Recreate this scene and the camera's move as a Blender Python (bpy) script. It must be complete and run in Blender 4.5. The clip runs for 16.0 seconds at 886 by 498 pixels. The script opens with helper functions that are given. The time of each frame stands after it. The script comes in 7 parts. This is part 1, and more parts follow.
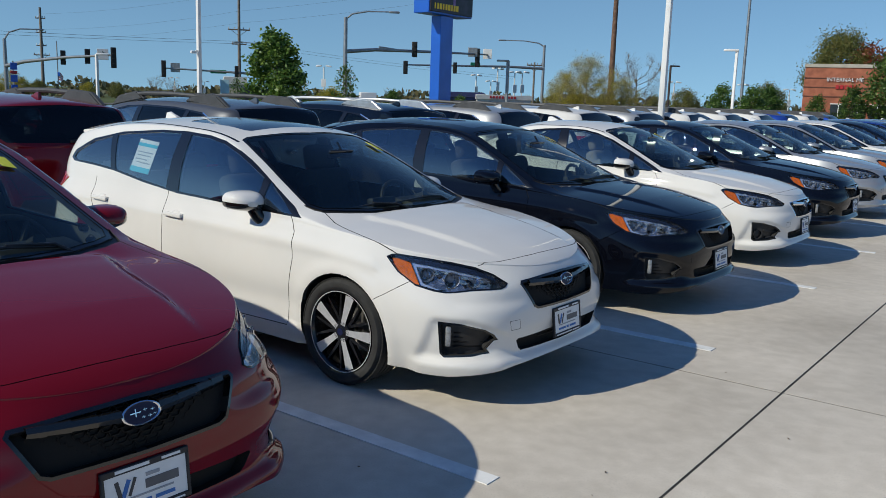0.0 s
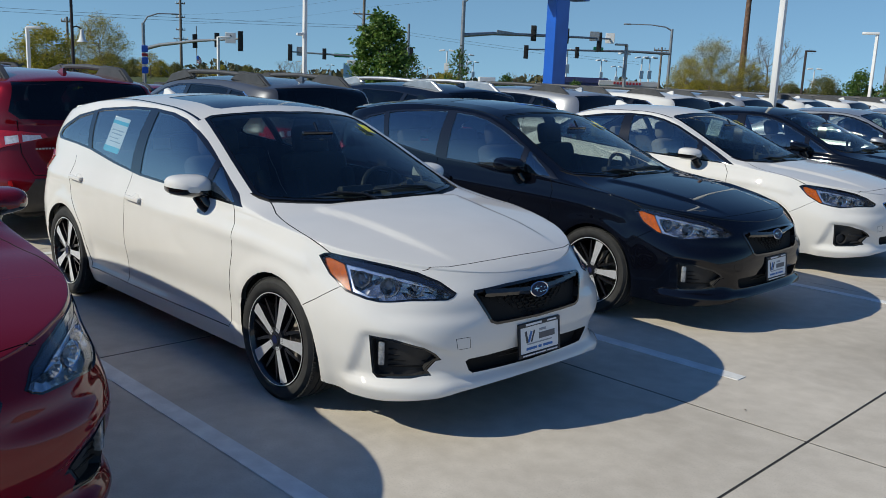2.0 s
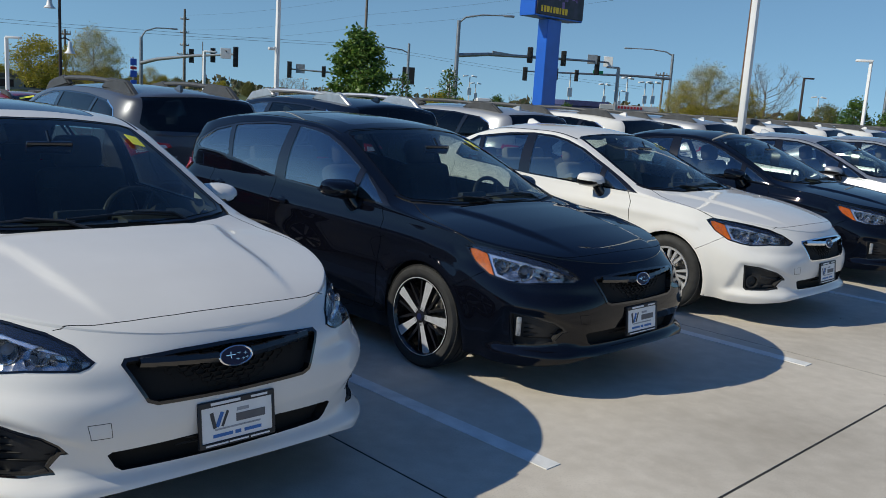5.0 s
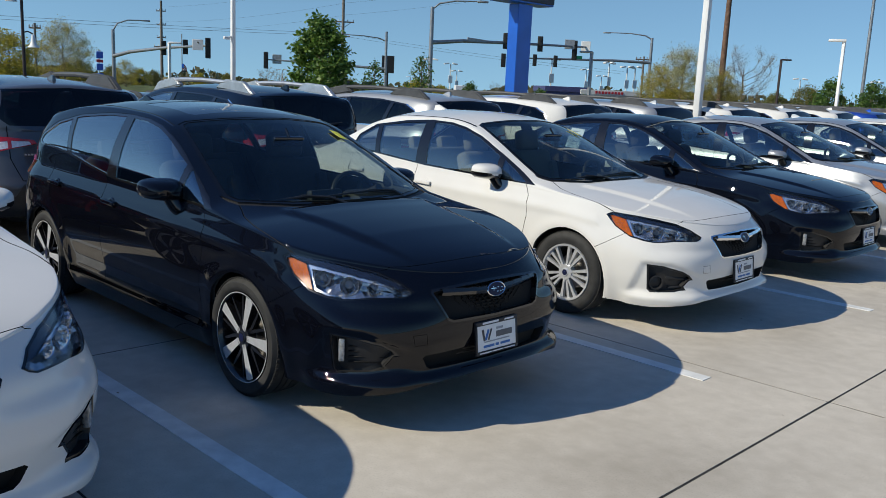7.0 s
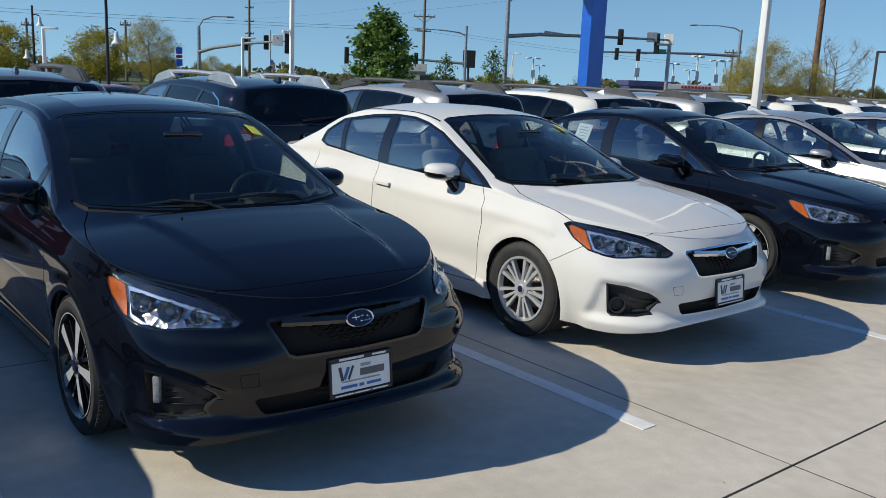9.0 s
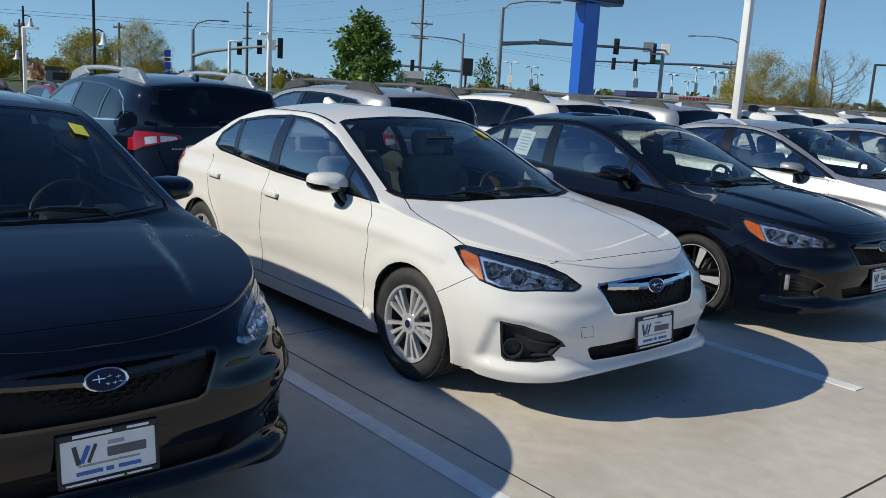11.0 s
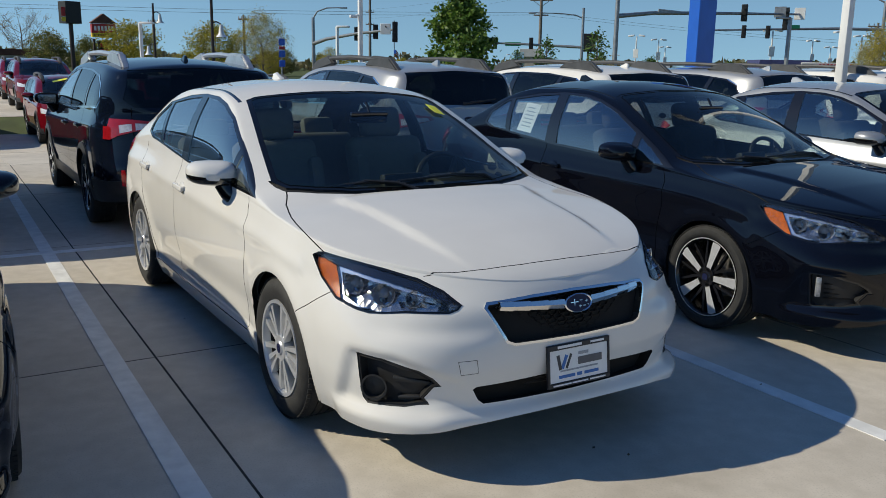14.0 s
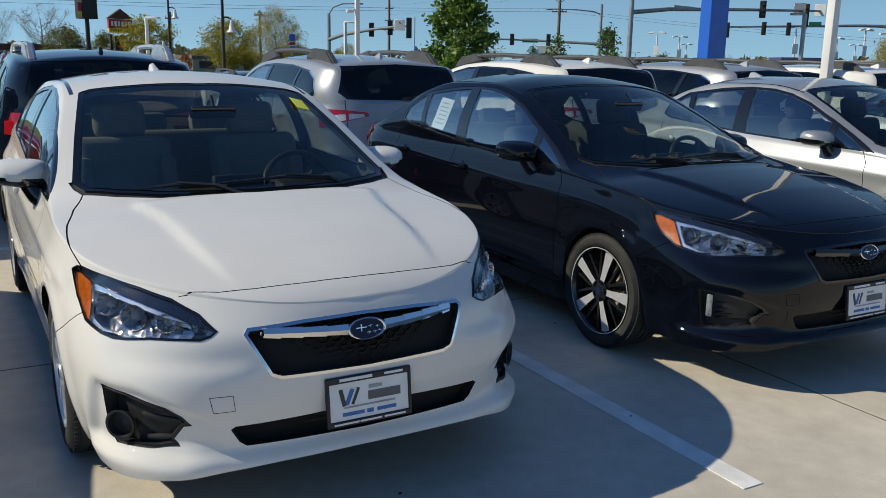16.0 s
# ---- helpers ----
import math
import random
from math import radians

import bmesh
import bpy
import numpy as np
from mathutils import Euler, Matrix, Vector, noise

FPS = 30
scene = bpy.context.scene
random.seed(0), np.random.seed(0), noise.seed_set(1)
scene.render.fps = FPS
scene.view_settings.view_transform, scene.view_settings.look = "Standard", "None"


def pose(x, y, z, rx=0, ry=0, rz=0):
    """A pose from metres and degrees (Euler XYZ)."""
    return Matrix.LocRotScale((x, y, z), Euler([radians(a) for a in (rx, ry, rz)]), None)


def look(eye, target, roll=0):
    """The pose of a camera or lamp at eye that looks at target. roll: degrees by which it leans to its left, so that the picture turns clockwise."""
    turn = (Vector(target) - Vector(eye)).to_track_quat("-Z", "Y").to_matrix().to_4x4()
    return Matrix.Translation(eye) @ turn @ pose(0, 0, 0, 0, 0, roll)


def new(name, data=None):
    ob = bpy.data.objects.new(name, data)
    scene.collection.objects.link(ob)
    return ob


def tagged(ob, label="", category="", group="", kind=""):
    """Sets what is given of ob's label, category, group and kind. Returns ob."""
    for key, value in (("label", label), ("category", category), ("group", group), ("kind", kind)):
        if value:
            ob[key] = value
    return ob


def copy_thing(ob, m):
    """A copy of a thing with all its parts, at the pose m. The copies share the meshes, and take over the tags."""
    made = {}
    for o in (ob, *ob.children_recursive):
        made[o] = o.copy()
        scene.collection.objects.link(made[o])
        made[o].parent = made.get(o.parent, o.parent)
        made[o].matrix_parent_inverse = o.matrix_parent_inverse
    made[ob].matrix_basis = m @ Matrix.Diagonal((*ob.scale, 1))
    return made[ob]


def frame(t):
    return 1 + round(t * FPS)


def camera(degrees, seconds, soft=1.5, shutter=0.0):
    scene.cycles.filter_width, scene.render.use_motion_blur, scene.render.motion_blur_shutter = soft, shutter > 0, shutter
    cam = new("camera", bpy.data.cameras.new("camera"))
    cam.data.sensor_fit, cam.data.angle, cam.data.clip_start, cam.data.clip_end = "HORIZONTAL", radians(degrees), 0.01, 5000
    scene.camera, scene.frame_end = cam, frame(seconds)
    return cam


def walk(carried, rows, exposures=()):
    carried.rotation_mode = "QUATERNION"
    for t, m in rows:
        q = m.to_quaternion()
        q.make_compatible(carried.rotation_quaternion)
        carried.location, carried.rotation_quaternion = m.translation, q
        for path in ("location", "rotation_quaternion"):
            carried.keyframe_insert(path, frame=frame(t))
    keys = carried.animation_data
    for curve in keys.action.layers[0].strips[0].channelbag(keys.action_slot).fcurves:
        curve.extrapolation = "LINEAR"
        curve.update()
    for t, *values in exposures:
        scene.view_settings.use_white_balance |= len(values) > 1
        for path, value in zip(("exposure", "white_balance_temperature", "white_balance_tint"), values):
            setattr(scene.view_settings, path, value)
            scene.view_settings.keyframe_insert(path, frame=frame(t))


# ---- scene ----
cam = camera(54.8, 16.0, 0.55)
PATH = [
    (0, (3.354, -4.33, 1.672), (2.173, -2.754, 1.325), 1.9),
    (0.5, (3.484, -4.042, 1.664), (2.25, -2.509, 1.308), 2.2),
    (1, (3.524, -3.789, 1.638), (2.242, -2.302, 1.256), 2.5),
    (1.5, (3.506, -3.485, 1.64), (2.201, -2.018, 1.258), 2.8),
    (2, (3.539, -3.181, 1.646), (2.15, -1.796, 1.256), 2.4),
    (2.5, (3.62, -2.918, 1.65), (2.124, -1.654, 1.246), 2.4),
    (3, (3.609, -2.694, 1.636), (2.082, -1.468, 1.227), 2.3),
    (3.5, (3.536, -2.408, 1.645), (2.025, -1.157, 1.254), 2.7),
    (4, (3.568, -2.112, 1.645), (2.054, -0.862, 1.266), 3.3),
    (4.5, (3.661, -1.838, 1.655), (2.139, -0.595, 1.283), 2.9),
    (4.8, (3.652, -1.666, 1.634), (2.19, -0.35, 1.271), 3.0),
    (5, (3.658, -1.553, 1.627), (2.252, -0.173, 1.283), 3.6),
    (5.2, (3.653, -1.423, 1.642), (2.291, 0.005, 1.313), 3.6),
    (7.3, (3.756, -0.249, 1.643), (2.36, 1.135, 1.273), 2.1),
    (7.5, (3.779, -0.125, 1.634), (2.376, 1.253, 1.267), 1.6),
    (8, (3.844, 0.223, 1.633), (2.423, 1.581, 1.262), 1.9),
    (8.2, (3.856, 0.359, 1.65), (2.425, 1.705, 1.273), 1.9),
    (10.3, (3.676, 1.572, 1.639), (2.055, 2.678, 1.252), 3.8),
    (10.5, (3.644, 1.691, 1.628), (2.072, 2.866, 1.243), 4.0),
    (11, (3.553, 1.96, 1.609), (2.037, 3.21, 1.239), 3.3),
    (11.5, (3.537, 2.279, 1.607), (1.972, 3.472, 1.249), 3.1),
    (12, (3.504, 2.541, 1.598), (1.901, 3.676, 1.22), 2.5),
    (12.5, (3.388, 2.82, 1.597), (1.797, 3.97, 1.216), 2.2),
    (13, (3.324, 3.009, 1.584), (1.707, 4.118, 1.187), 1.6),
    (13.5, (3.35, 3.276, 1.58), (1.67, 4.283, 1.175), 1.3),
    (14, (3.398, 3.507, 1.564), (1.717, 4.504, 1.14), 0.9),
    (14.5, (3.349, 3.736, 1.563), (1.717, 4.815, 1.147), 1.8),
    (15, (3.313, 3.974, 1.556), (1.673, 5.039, 1.139), 1.5),
    (15.5, (3.359, 4.27, 1.55), (1.671, 5.258, 1.13), 1.7),
    (16, (3.415, 4.492, 1.543), (1.71, 5.444, 1.111), 1.1),
]
walk(cam, [(t, look(eye, target, roll)) for t, eye, target, roll in PATH], [(0, -0.10, 6500, 4), (5, -0.10, 6570, 4), (7.5, 0.08, 6640, 4), (8.2, 0.08, 6640, 4), (10.5, 0.13, 6720, 4), (11.2, 0.0, 6720, 4), (13.5, -0.05, 6870, 4), (15, -0.04, 6920, 4), (16, 0.06, 7050, 4)])


# ---- light ----
# low autumn sun from behind the parked rows
SHADOW = Vector((0.62, 1.26))
SUN_DIR = Vector((-SHADOW.x, -SHADOW.y, 1.0)).normalized()
SUN_EL = math.asin(SUN_DIR.z)
SUN_AZ = math.atan2(SUN_DIR.x, SUN_DIR.y)
world = bpy.data.worlds.new("sky")
scene.world = world
world.use_nodes = True
_bg = world.node_tree.nodes["Background"]
_sky = world.node_tree.nodes.new("ShaderNodeTexSky")
_sky.sky_type = "NISHITA"
_sky.sun_disc = False
_sky.sun_elevation = SUN_EL
_sky.sun_rotation = SUN_AZ
_sky.air_density = 1.15
_sky.dust_density = 0.0
_sky.ozone_density = 2.2
_sky.altitude = 200
# clear dry air: the pale band of the model's horizon lies below the skyline
_gen = world.node_tree.nodes.new("ShaderNodeTexCoord")
_lift = world.node_tree.nodes.new("ShaderNodeVectorMath")
_lift.operation = "ADD"
_lift.inputs[1].default_value = (0, 0, 0.16)
world.node_tree.links.new(_gen.outputs["Generated"], _lift.inputs[0])
_norm = world.node_tree.nodes.new("ShaderNodeVectorMath")
_norm.operation = "NORMALIZE"
world.node_tree.links.new(_lift.outputs[0], _norm.inputs[0])
world.node_tree.links.new(_norm.outputs[0], _sky.inputs["Vector"])
_deep = world.node_tree.nodes.new("ShaderNodeMix")
_deep.data_type, _deep.blend_type = "RGBA", "MULTIPLY"
_deep.inputs["Factor"].default_value = 1.0
_deep.inputs[7].default_value = (0.82, 0.97, 1.065, 1)
world.node_tree.links.new(_sky.outputs[0], _deep.inputs[6])
# a dry sky deepens towards the zenith
_sep = world.node_tree.nodes.new("ShaderNodeSeparateXYZ")
world.node_tree.links.new(_gen.outputs["Generated"], _sep.inputs[0])
_high = world.node_tree.nodes.new("ShaderNodeMapRange")
_high.interpolation_type = "SMOOTHSTEP"
for _k, _v in (("From Min", 0.13), ("From Max", 0.62), ("To Min", 0.0), ("To Max", 1.0)):
    _high.inputs[_k].default_value = _v
world.node_tree.links.new(_sep.outputs[2], _high.inputs["Value"])
_tone = world.node_tree.nodes.new("ShaderNodeMix")
_tone.data_type = "RGBA"
_tone.inputs[6].default_value, _tone.inputs[7].default_value = (1, 1, 1, 1), (0.47, 0.61, 0.86, 1)
world.node_tree.links.new(_high.outputs[0], _tone.inputs["Factor"])
_zen = world.node_tree.nodes.new("ShaderNodeMix")
_zen.data_type, _zen.blend_type = "RGBA", "MULTIPLY"
_zen.inputs["Factor"].default_value = 1.0
world.node_tree.links.new(_deep.outputs[2], _zen.inputs[6])
world.node_tree.links.new(_tone.outputs[2], _zen.inputs[7])
world.node_tree.links.new(_zen.outputs[2], _bg.inputs[0])
_bg.inputs[1].default_value = 0.116
sun = new("sun", bpy.data.lights.new("sun", "SUN"))
sun.data.energy = 4.3
sun.data.angle = radians(0.53)
sun.data.color = (1.0, 0.925, 0.81)
sun.matrix_world = look((0, 0, 0), -SUN_DIR)


# ---- materials ----
def material(name):
    m = bpy.data.materials.new(name)
    m.use_nodes = True
    nt = m.node_tree
    return m, nt, nt.nodes["Principled BSDF"]


def noise_mix(nt, a, b, scale, detail=4.0, lo=0.35, hi=0.65, coord="Object"):
    """Colour that wanders from a to b in world-sized patches."""
    tc = nt.nodes.new("ShaderNodeNewGeometry" if coord == "Position" else "ShaderNodeTexCoord")
    n = nt.nodes.new("ShaderNodeTexNoise")
    n.inputs["Scale"].default_value = scale
    n.inputs["Detail"].default_value = detail
    nt.links.new(tc.outputs[coord], n.inputs["Vector"])
    r = nt.nodes.new("ShaderNodeMapRange")
    r.inputs["From Min"].default_value, r.inputs["From Max"].default_value = lo, hi
    nt.links.new(n.outputs["Fac"], r.inputs["Value"])
    mx = nt.nodes.new("ShaderNodeMix")
    mx.data_type = "RGBA"
    nt.links.new(r.outputs["Result"], mx.inputs["Factor"])
    for sock, v in ((mx.inputs[6], a), (mx.inputs[7], b)):
        if isinstance(v, tuple):
            sock.default_value = (*v, 1)
        else:
            nt.links.new(v, sock)
    return mx.outputs[2]


def bump(nt, bsdf, scale, strength, distance=0.01, detail=5.0, coord="Object"):
    tc = nt.nodes.new("ShaderNodeNewGeometry" if coord == "Position" else "ShaderNodeTexCoord")
    n = nt.nodes.new("ShaderNodeTexNoise")
    n.inputs["Scale"].default_value = scale
    n.inputs["Detail"].default_value = detail
    nt.links.new(tc.outputs[coord], n.inputs["Vector"])
    b = nt.nodes.new("ShaderNodeBump")
    b.inputs["Strength"].default_value = strength
    b.inputs["Distance"].default_value = distance
    nt.links.new(n.outputs["Fac"], b.inputs["Height"])
    nt.links.new(b.outputs["Normal"], bsdf.inputs["Normal"])


def simple(name, colour, rough=0.5, metal=0.0, vary=0.12, scale=6.0, coat=0.0, relief=0.0, spec=0.5):
    m, nt, b = material(name)
    lo = tuple(c * (1 - vary) for c in colour)
    hi = tuple(min(1.0, c * (1 + vary)) for c in colour)
    nt.links.new(noise_mix(nt, lo, hi, scale), b.inputs["Base Color"])
    b.inputs["Roughness"].default_value = rough
    b.inputs["Metallic"].default_value = metal
    b.inputs["Coat Weight"].default_value = coat
    b.inputs["Coat Roughness"].default_value = 0.03
    b.inputs["Specular IOR Level"].default_value = spec
    if relief:
        bump(nt, b, scale * 8, relief)
    return m


def paint(name, colour, flake=0.0, rough=0.32, coat=1.0, ior=1.5):
    """Clear-coated car paint with a little dust on it."""
    m, nt, b = material(name)
    lo = tuple(c * 0.96 for c in colour)
    dust = tuple(1.03 * c + 0.0008 for c in colour)
    nt.links.new(noise_mix(nt, lo, dust, 1.7, 6.0), b.inputs["Base Color"])
    b.inputs["Roughness"].default_value = rough
    b.inputs["Metallic"].default_value = flake
    b.inputs["Specular IOR Level"].default_value = 0.0
    b.inputs["Coat Weight"].default_value = coat
    b.inputs["Coat Roughness"].default_value = 0.02
    b.inputs["Coat IOR"].default_value = ior
    return m


def glass(name, tint, gloss=1.0, base=0.05, rise=4.5):
    """A pane: tinted see-through with a mirror sheen that grows at grazing angles."""
    m = bpy.data.materials.new(name)
    m.use_nodes = True
    nt = m.node_tree
    nt.nodes.clear()
    out = nt.nodes.new("ShaderNodeOutputMaterial")
    mix = nt.nodes.new("ShaderNodeMixShader")
    tr = nt.nodes.new("ShaderNodeBsdfTransparent")
    gl = nt.nodes.new("ShaderNodeBsdfGlossy")
    lw = nt.nodes.new("ShaderNodeLayerWeight")
    lw.inputs["Blend"].default_value = 0.5
    pw = nt.nodes.new("ShaderNodeMath")
    pw.operation = "POWER"
    pw.inputs[1].default_value = rise
    nt.links.new(lw.outputs["Facing"], pw.inputs[0])
    fr = nt.nodes.new("ShaderNodeMapRange")
    fr.inputs["To Min"].default_value, fr.inputs["To Max"].default_value = base, 0.95
    nt.links.new(pw.outputs[0], fr.inputs["Value"])
    tr.inputs["Color"].default_value = (*tint, 1)
    gl.inputs["Color"].default_value = (gloss, gloss, gloss, 1)
    gl.inputs["Roughness"].default_value = 0.01
    nt.links.new(fr.outputs["Result"], mix.inputs[0])
    nt.links.new(tr.outputs[0], mix.inputs[1])
    nt.links.new(gl.outputs[0], mix.inputs[2])
    nt.links.new(mix.outputs[0], out.inputs[0])
    return m


def mosaic(name):
    """Faceted lamp reflector in grey chrome."""
    m, nt, b = material(name)
    tc = nt.nodes.new("ShaderNodeTexCoord")
    v = nt.nodes.new("ShaderNodeTexVoronoi")
    v.inputs["Scale"].default_value = 30
    nt.links.new(tc.outputs["Object"], v.inputs["Vector"])
    r = nt.nodes.new("ShaderNodeMapRange")
    r.inputs["To Min"].default_value, r.inputs["To Max"].default_value = 0.05, 0.62
    sp = nt.nodes.new("ShaderNodeSeparateColor")
    nt.links.new(v.outputs["Color"], sp.inputs[0])
    nt.links.new(sp.outputs[0], r.inputs["Value"])
    nt.links.new(r.outputs[0], b.inputs["Base Color"])
    b.inputs["Metallic"].default_value = 0.9
    b.inputs["Roughness"].default_value = 0.12
    bp = nt.nodes.new("ShaderNodeBump")
    bp.inputs["Strength"].default_value, bp.inputs["Distance"].default_value = 0.5, 0.01
    nt.links.new(v.outputs["Distance"], bp.inputs["Height"])
    nt.links.new(bp.outputs["Normal"], b.inputs["Normal"])
    return m


M_MOSAIC = mosaic("faceted_reflector")
PAINT = {
    "white": paint("pearl_white_paint", (0.70, 0.685, 0.655), 0.0, 0.3),
    "black": paint("crystal_black_paint", (0.0020, 0.0025, 0.0055), 0.0, 0.3, 0.9, 1.5),
    "red": paint("deep_red_paint", (0.165, 0.0016, 0.006), 0.1, 0.35),
    "silver": paint("ice_silver_paint", (0.38, 0.39, 0.405), 0.5, 0.35),
    "grey": paint("graphite_grey_paint", (0.10, 0.105, 0.115), 0.5, 0.35),
    "navy": paint("dark_blue_paint", (0.004, 0.007, 0.015), 0.0, 0.3, 1.0),
    "blue": paint("bright_blue_paint", (0.02, 0.06, 0.32), 0.4, 0.3),
    "crimson": paint("wine_red_paint", (0.15, 0.003, 0.008), 0.1, 0.35),
}
M_GLASS = glass("tinted_windshield_glass", (0.60, 0.68, 0.65), 0.85, 0.042)
M_SIDE = glass("tinted_side_glass", (0.72, 0.80, 0.80), 1.0, 0.19, 2.5)
M_PRIVACY = glass("privacy_glass", (0.05, 0.06, 0.065), 0.8, 0.05, 4.0)
M_LENS = glass("clear_lens", (0.98, 0.985, 0.99), 0.8)
M_REDLENS = simple("red_lamp_lens", (0.40, 0.008, 0.012), 0.12, 0, 0.1, 30, 1.0)
M_WHITELENS = simple("white_lamp_lens", (0.75, 0.76, 0.78), 0.15, 0.1, 0.15, 40, 1.0)
M_AMBER = simple("amber_reflector", (0.42, 0.088, 0.004), 0.3, 0.0, 0.25, 60, 0.0, 0.0, 0.2)
M_RUNLENS = simple("running_lamp_lens", (0.30, 0.31, 0.32), 0.12, 0.2, 0.3, 60, 0.6)
M_CHROME = simple("chrome", (0.82, 0.83, 0.85), 0.12, 1.0, 0.03)
M_BRIGHT = simple("lamp_reflector", (0.74, 0.78, 0.86), 0.14, 0.8, 0.05, 40)
M_BROW = simple("lamp_brow_dark", (0.012, 0.016, 0.030), 0.12, 0.0, 0.2, 20, 0.6)
M_BOWL = simple("bowl_chrome", (0.86, 0.88, 0.92), 0.07, 0.95, 0.1, 60)
M_BALL = simple("projector_glass", (0.16, 0.17, 0.19), 0.04, 0.0, 0.2, 20, 1.0)
M_PLASTIC = simple("black_grained_plastic", (0.020, 0.020, 0.021), 0.5, 0, 0.25, 14, 0, 0.1)
M_GLOSSBLACK = simple("gloss_black_trim", (0.008, 0.008, 0.009), 0.12, 0, 0.1, 5, 0.6)
M_MESH = simple("grille_mesh_black", (0.005, 0.005, 0.0055), 0.6, 0, 0.15, 10, 0, 0, 0.25)
M_FRIT = simple("black_glass_band", (0.004, 0.004, 0.005), 0.03, 0, 0.1, 5, 0.0, 0.0, 0.4)
M_GAP = simple("panel_gap", (0.004, 0.004, 0.004), 0.9, 0, 0.1)
M_UNDER = simple("underbody_black", (0.022, 0.022, 0.022), 0.85, 0, 0.3, 5)
M_RUBBER = simple("tyre_rubber", (0.021, 0.021, 0.021), 0.72, 0, 0.25, 20, 0, 0.12)
M_MACHINED = simple("machined_aluminium", (0.80, 0.81, 0.83), 0.38, 0.65, 0.06, 30)
M_RIMBLACK = simple("black_wheel_paint", (0.012, 0.012, 0.014), 0.25, 0.1, 0.1, 8, 0.6)
M_RIMSILVER = simple("silver_wheel_paint", (0.72, 0.73, 0.75), 0.34, 0.6, 0.05, 12, 0.5)
M_DISC = simple("brake_steel", (0.34, 0.32, 0.30), 0.4, 0.9, 0.2, 12)
M_LININGDARK = simple("grey_headliner", (0.085, 0.085, 0.083), 0.85, 0, 0.15, 9)
M_CLOTH = simple("dark_seat_cloth", (0.042, 0.042, 0.044), 0.9, 0, 0.08, 30, 0, 0.2)
M_CLOTHLIGHT = simple("ivory_seat_cloth", (0.22, 0.205, 0.18), 0.9, 0, 0.05, 30, 0, 0.2)
M_DASH = simple("dashboard_vinyl", (0.022, 0.022, 0.023), 0.6, 0, 0.2, 20, 0, 0.1)
M_PAPER = simple("white_paper", (0.78, 0.78, 0.77), 0.7, 0, 0.04, 12)
M_CYAN = simple("cyan_print", (0.08, 0.50, 0.62), 0.7, 0, 0.05, 12)
M_YELLOW = simple("yellow_sticker", (0.78, 0.76, 0.06), 0.6, 0, 0.08, 12)
M_INKBLACK = simple("black_print", (0.015, 0.015, 0.018), 0.5, 0, 0.1, 12)
M_INKDARK = simple("charcoal_print", (0.045, 0.045, 0.05), 0.5, 0, 0.1, 12)
M_INKMID = simple("mid_grey_print", (0.11, 0.11, 0.12), 0.5, 0, 0.1, 12)
M_INKGREY = simple("grey_print", (0.33, 0.34, 0.36), 0.6, 0, 0.1, 12)
M_INKBLUE = simple("blue_print", (0.03, 0.14, 0.42), 0.5, 0, 0.1, 12)
M_EMBLEM = simple("emblem_blue_enamel", (0.006, 0.010, 0.045), 0.5, 0.0, 0.1, 30, 0.0, 0.0, 0.3)
M_RAIL = simple("roof_rail_grey", (0.050, 0.052, 0.056), 0.55, 0, 0.15, 12)
M_RAILSILVER = simple("roof_rail_silver", (0.55, 0.56, 0.57), 0.35, 0.8, 0.08, 12)


# ---- mesh helpers ----
def part(name, bm, mats, parent=None, label="", smooth=True, normals=None):
    """Links a bmesh as one mesh object under a thing or a part."""
    me = bpy.data.meshes.new(name)
    bm.normal_update()
    for f in bm.faces:
        f.smooth = smooth
    bm.to_mesh(me)
    bm.free()
    for m in mats if isinstance(mats, (list, tuple)) else (mats,):
        me.materials.append(m)
    if normals is not None:
        me.normals_split_custom_set_from_vertices(normals)
    elif smooth:
        me.set_sharp_from_angle(angle=radians(38))
    ob = new(name, me)
    if parent is not None:
        ob.parent = parent
    if label:
        ob["label"] = label
    return ob


def group_at(name, m=None):
    ob = new(name)
    ob.empty_display_size = 0.2
    if m is not None:
        ob.matrix_basis = m
    return ob


def block(bm, size, m, bev=0.0, seg=2, mat=0):
    """A bevelled box of that size, placed by m."""
    r = bmesh.ops.create_cube(bm, size=1.0)
    vs = r["verts"]
    for v in vs:
        v.co = Vector((v.co.x * size[0], v.co.y * size[1], v.co.z * size[2]))
    fs = list({f for v in vs for f in v.link_faces})
    for f in fs:
        f.material_index = mat
    if bev:
        es = list({e for v in vs for e in v.link_edges})
        r2 = bmesh.ops.bevel(bm, geom=es, offset=bev, segments=seg, affect="EDGES", profile=0.5)
        vs = list({v for f in r2["faces"] for v in f.verts} | {v for v in vs if v.is_valid})
    bmesh.ops.transform(bm, matrix=m, verts=vs)
    return vs


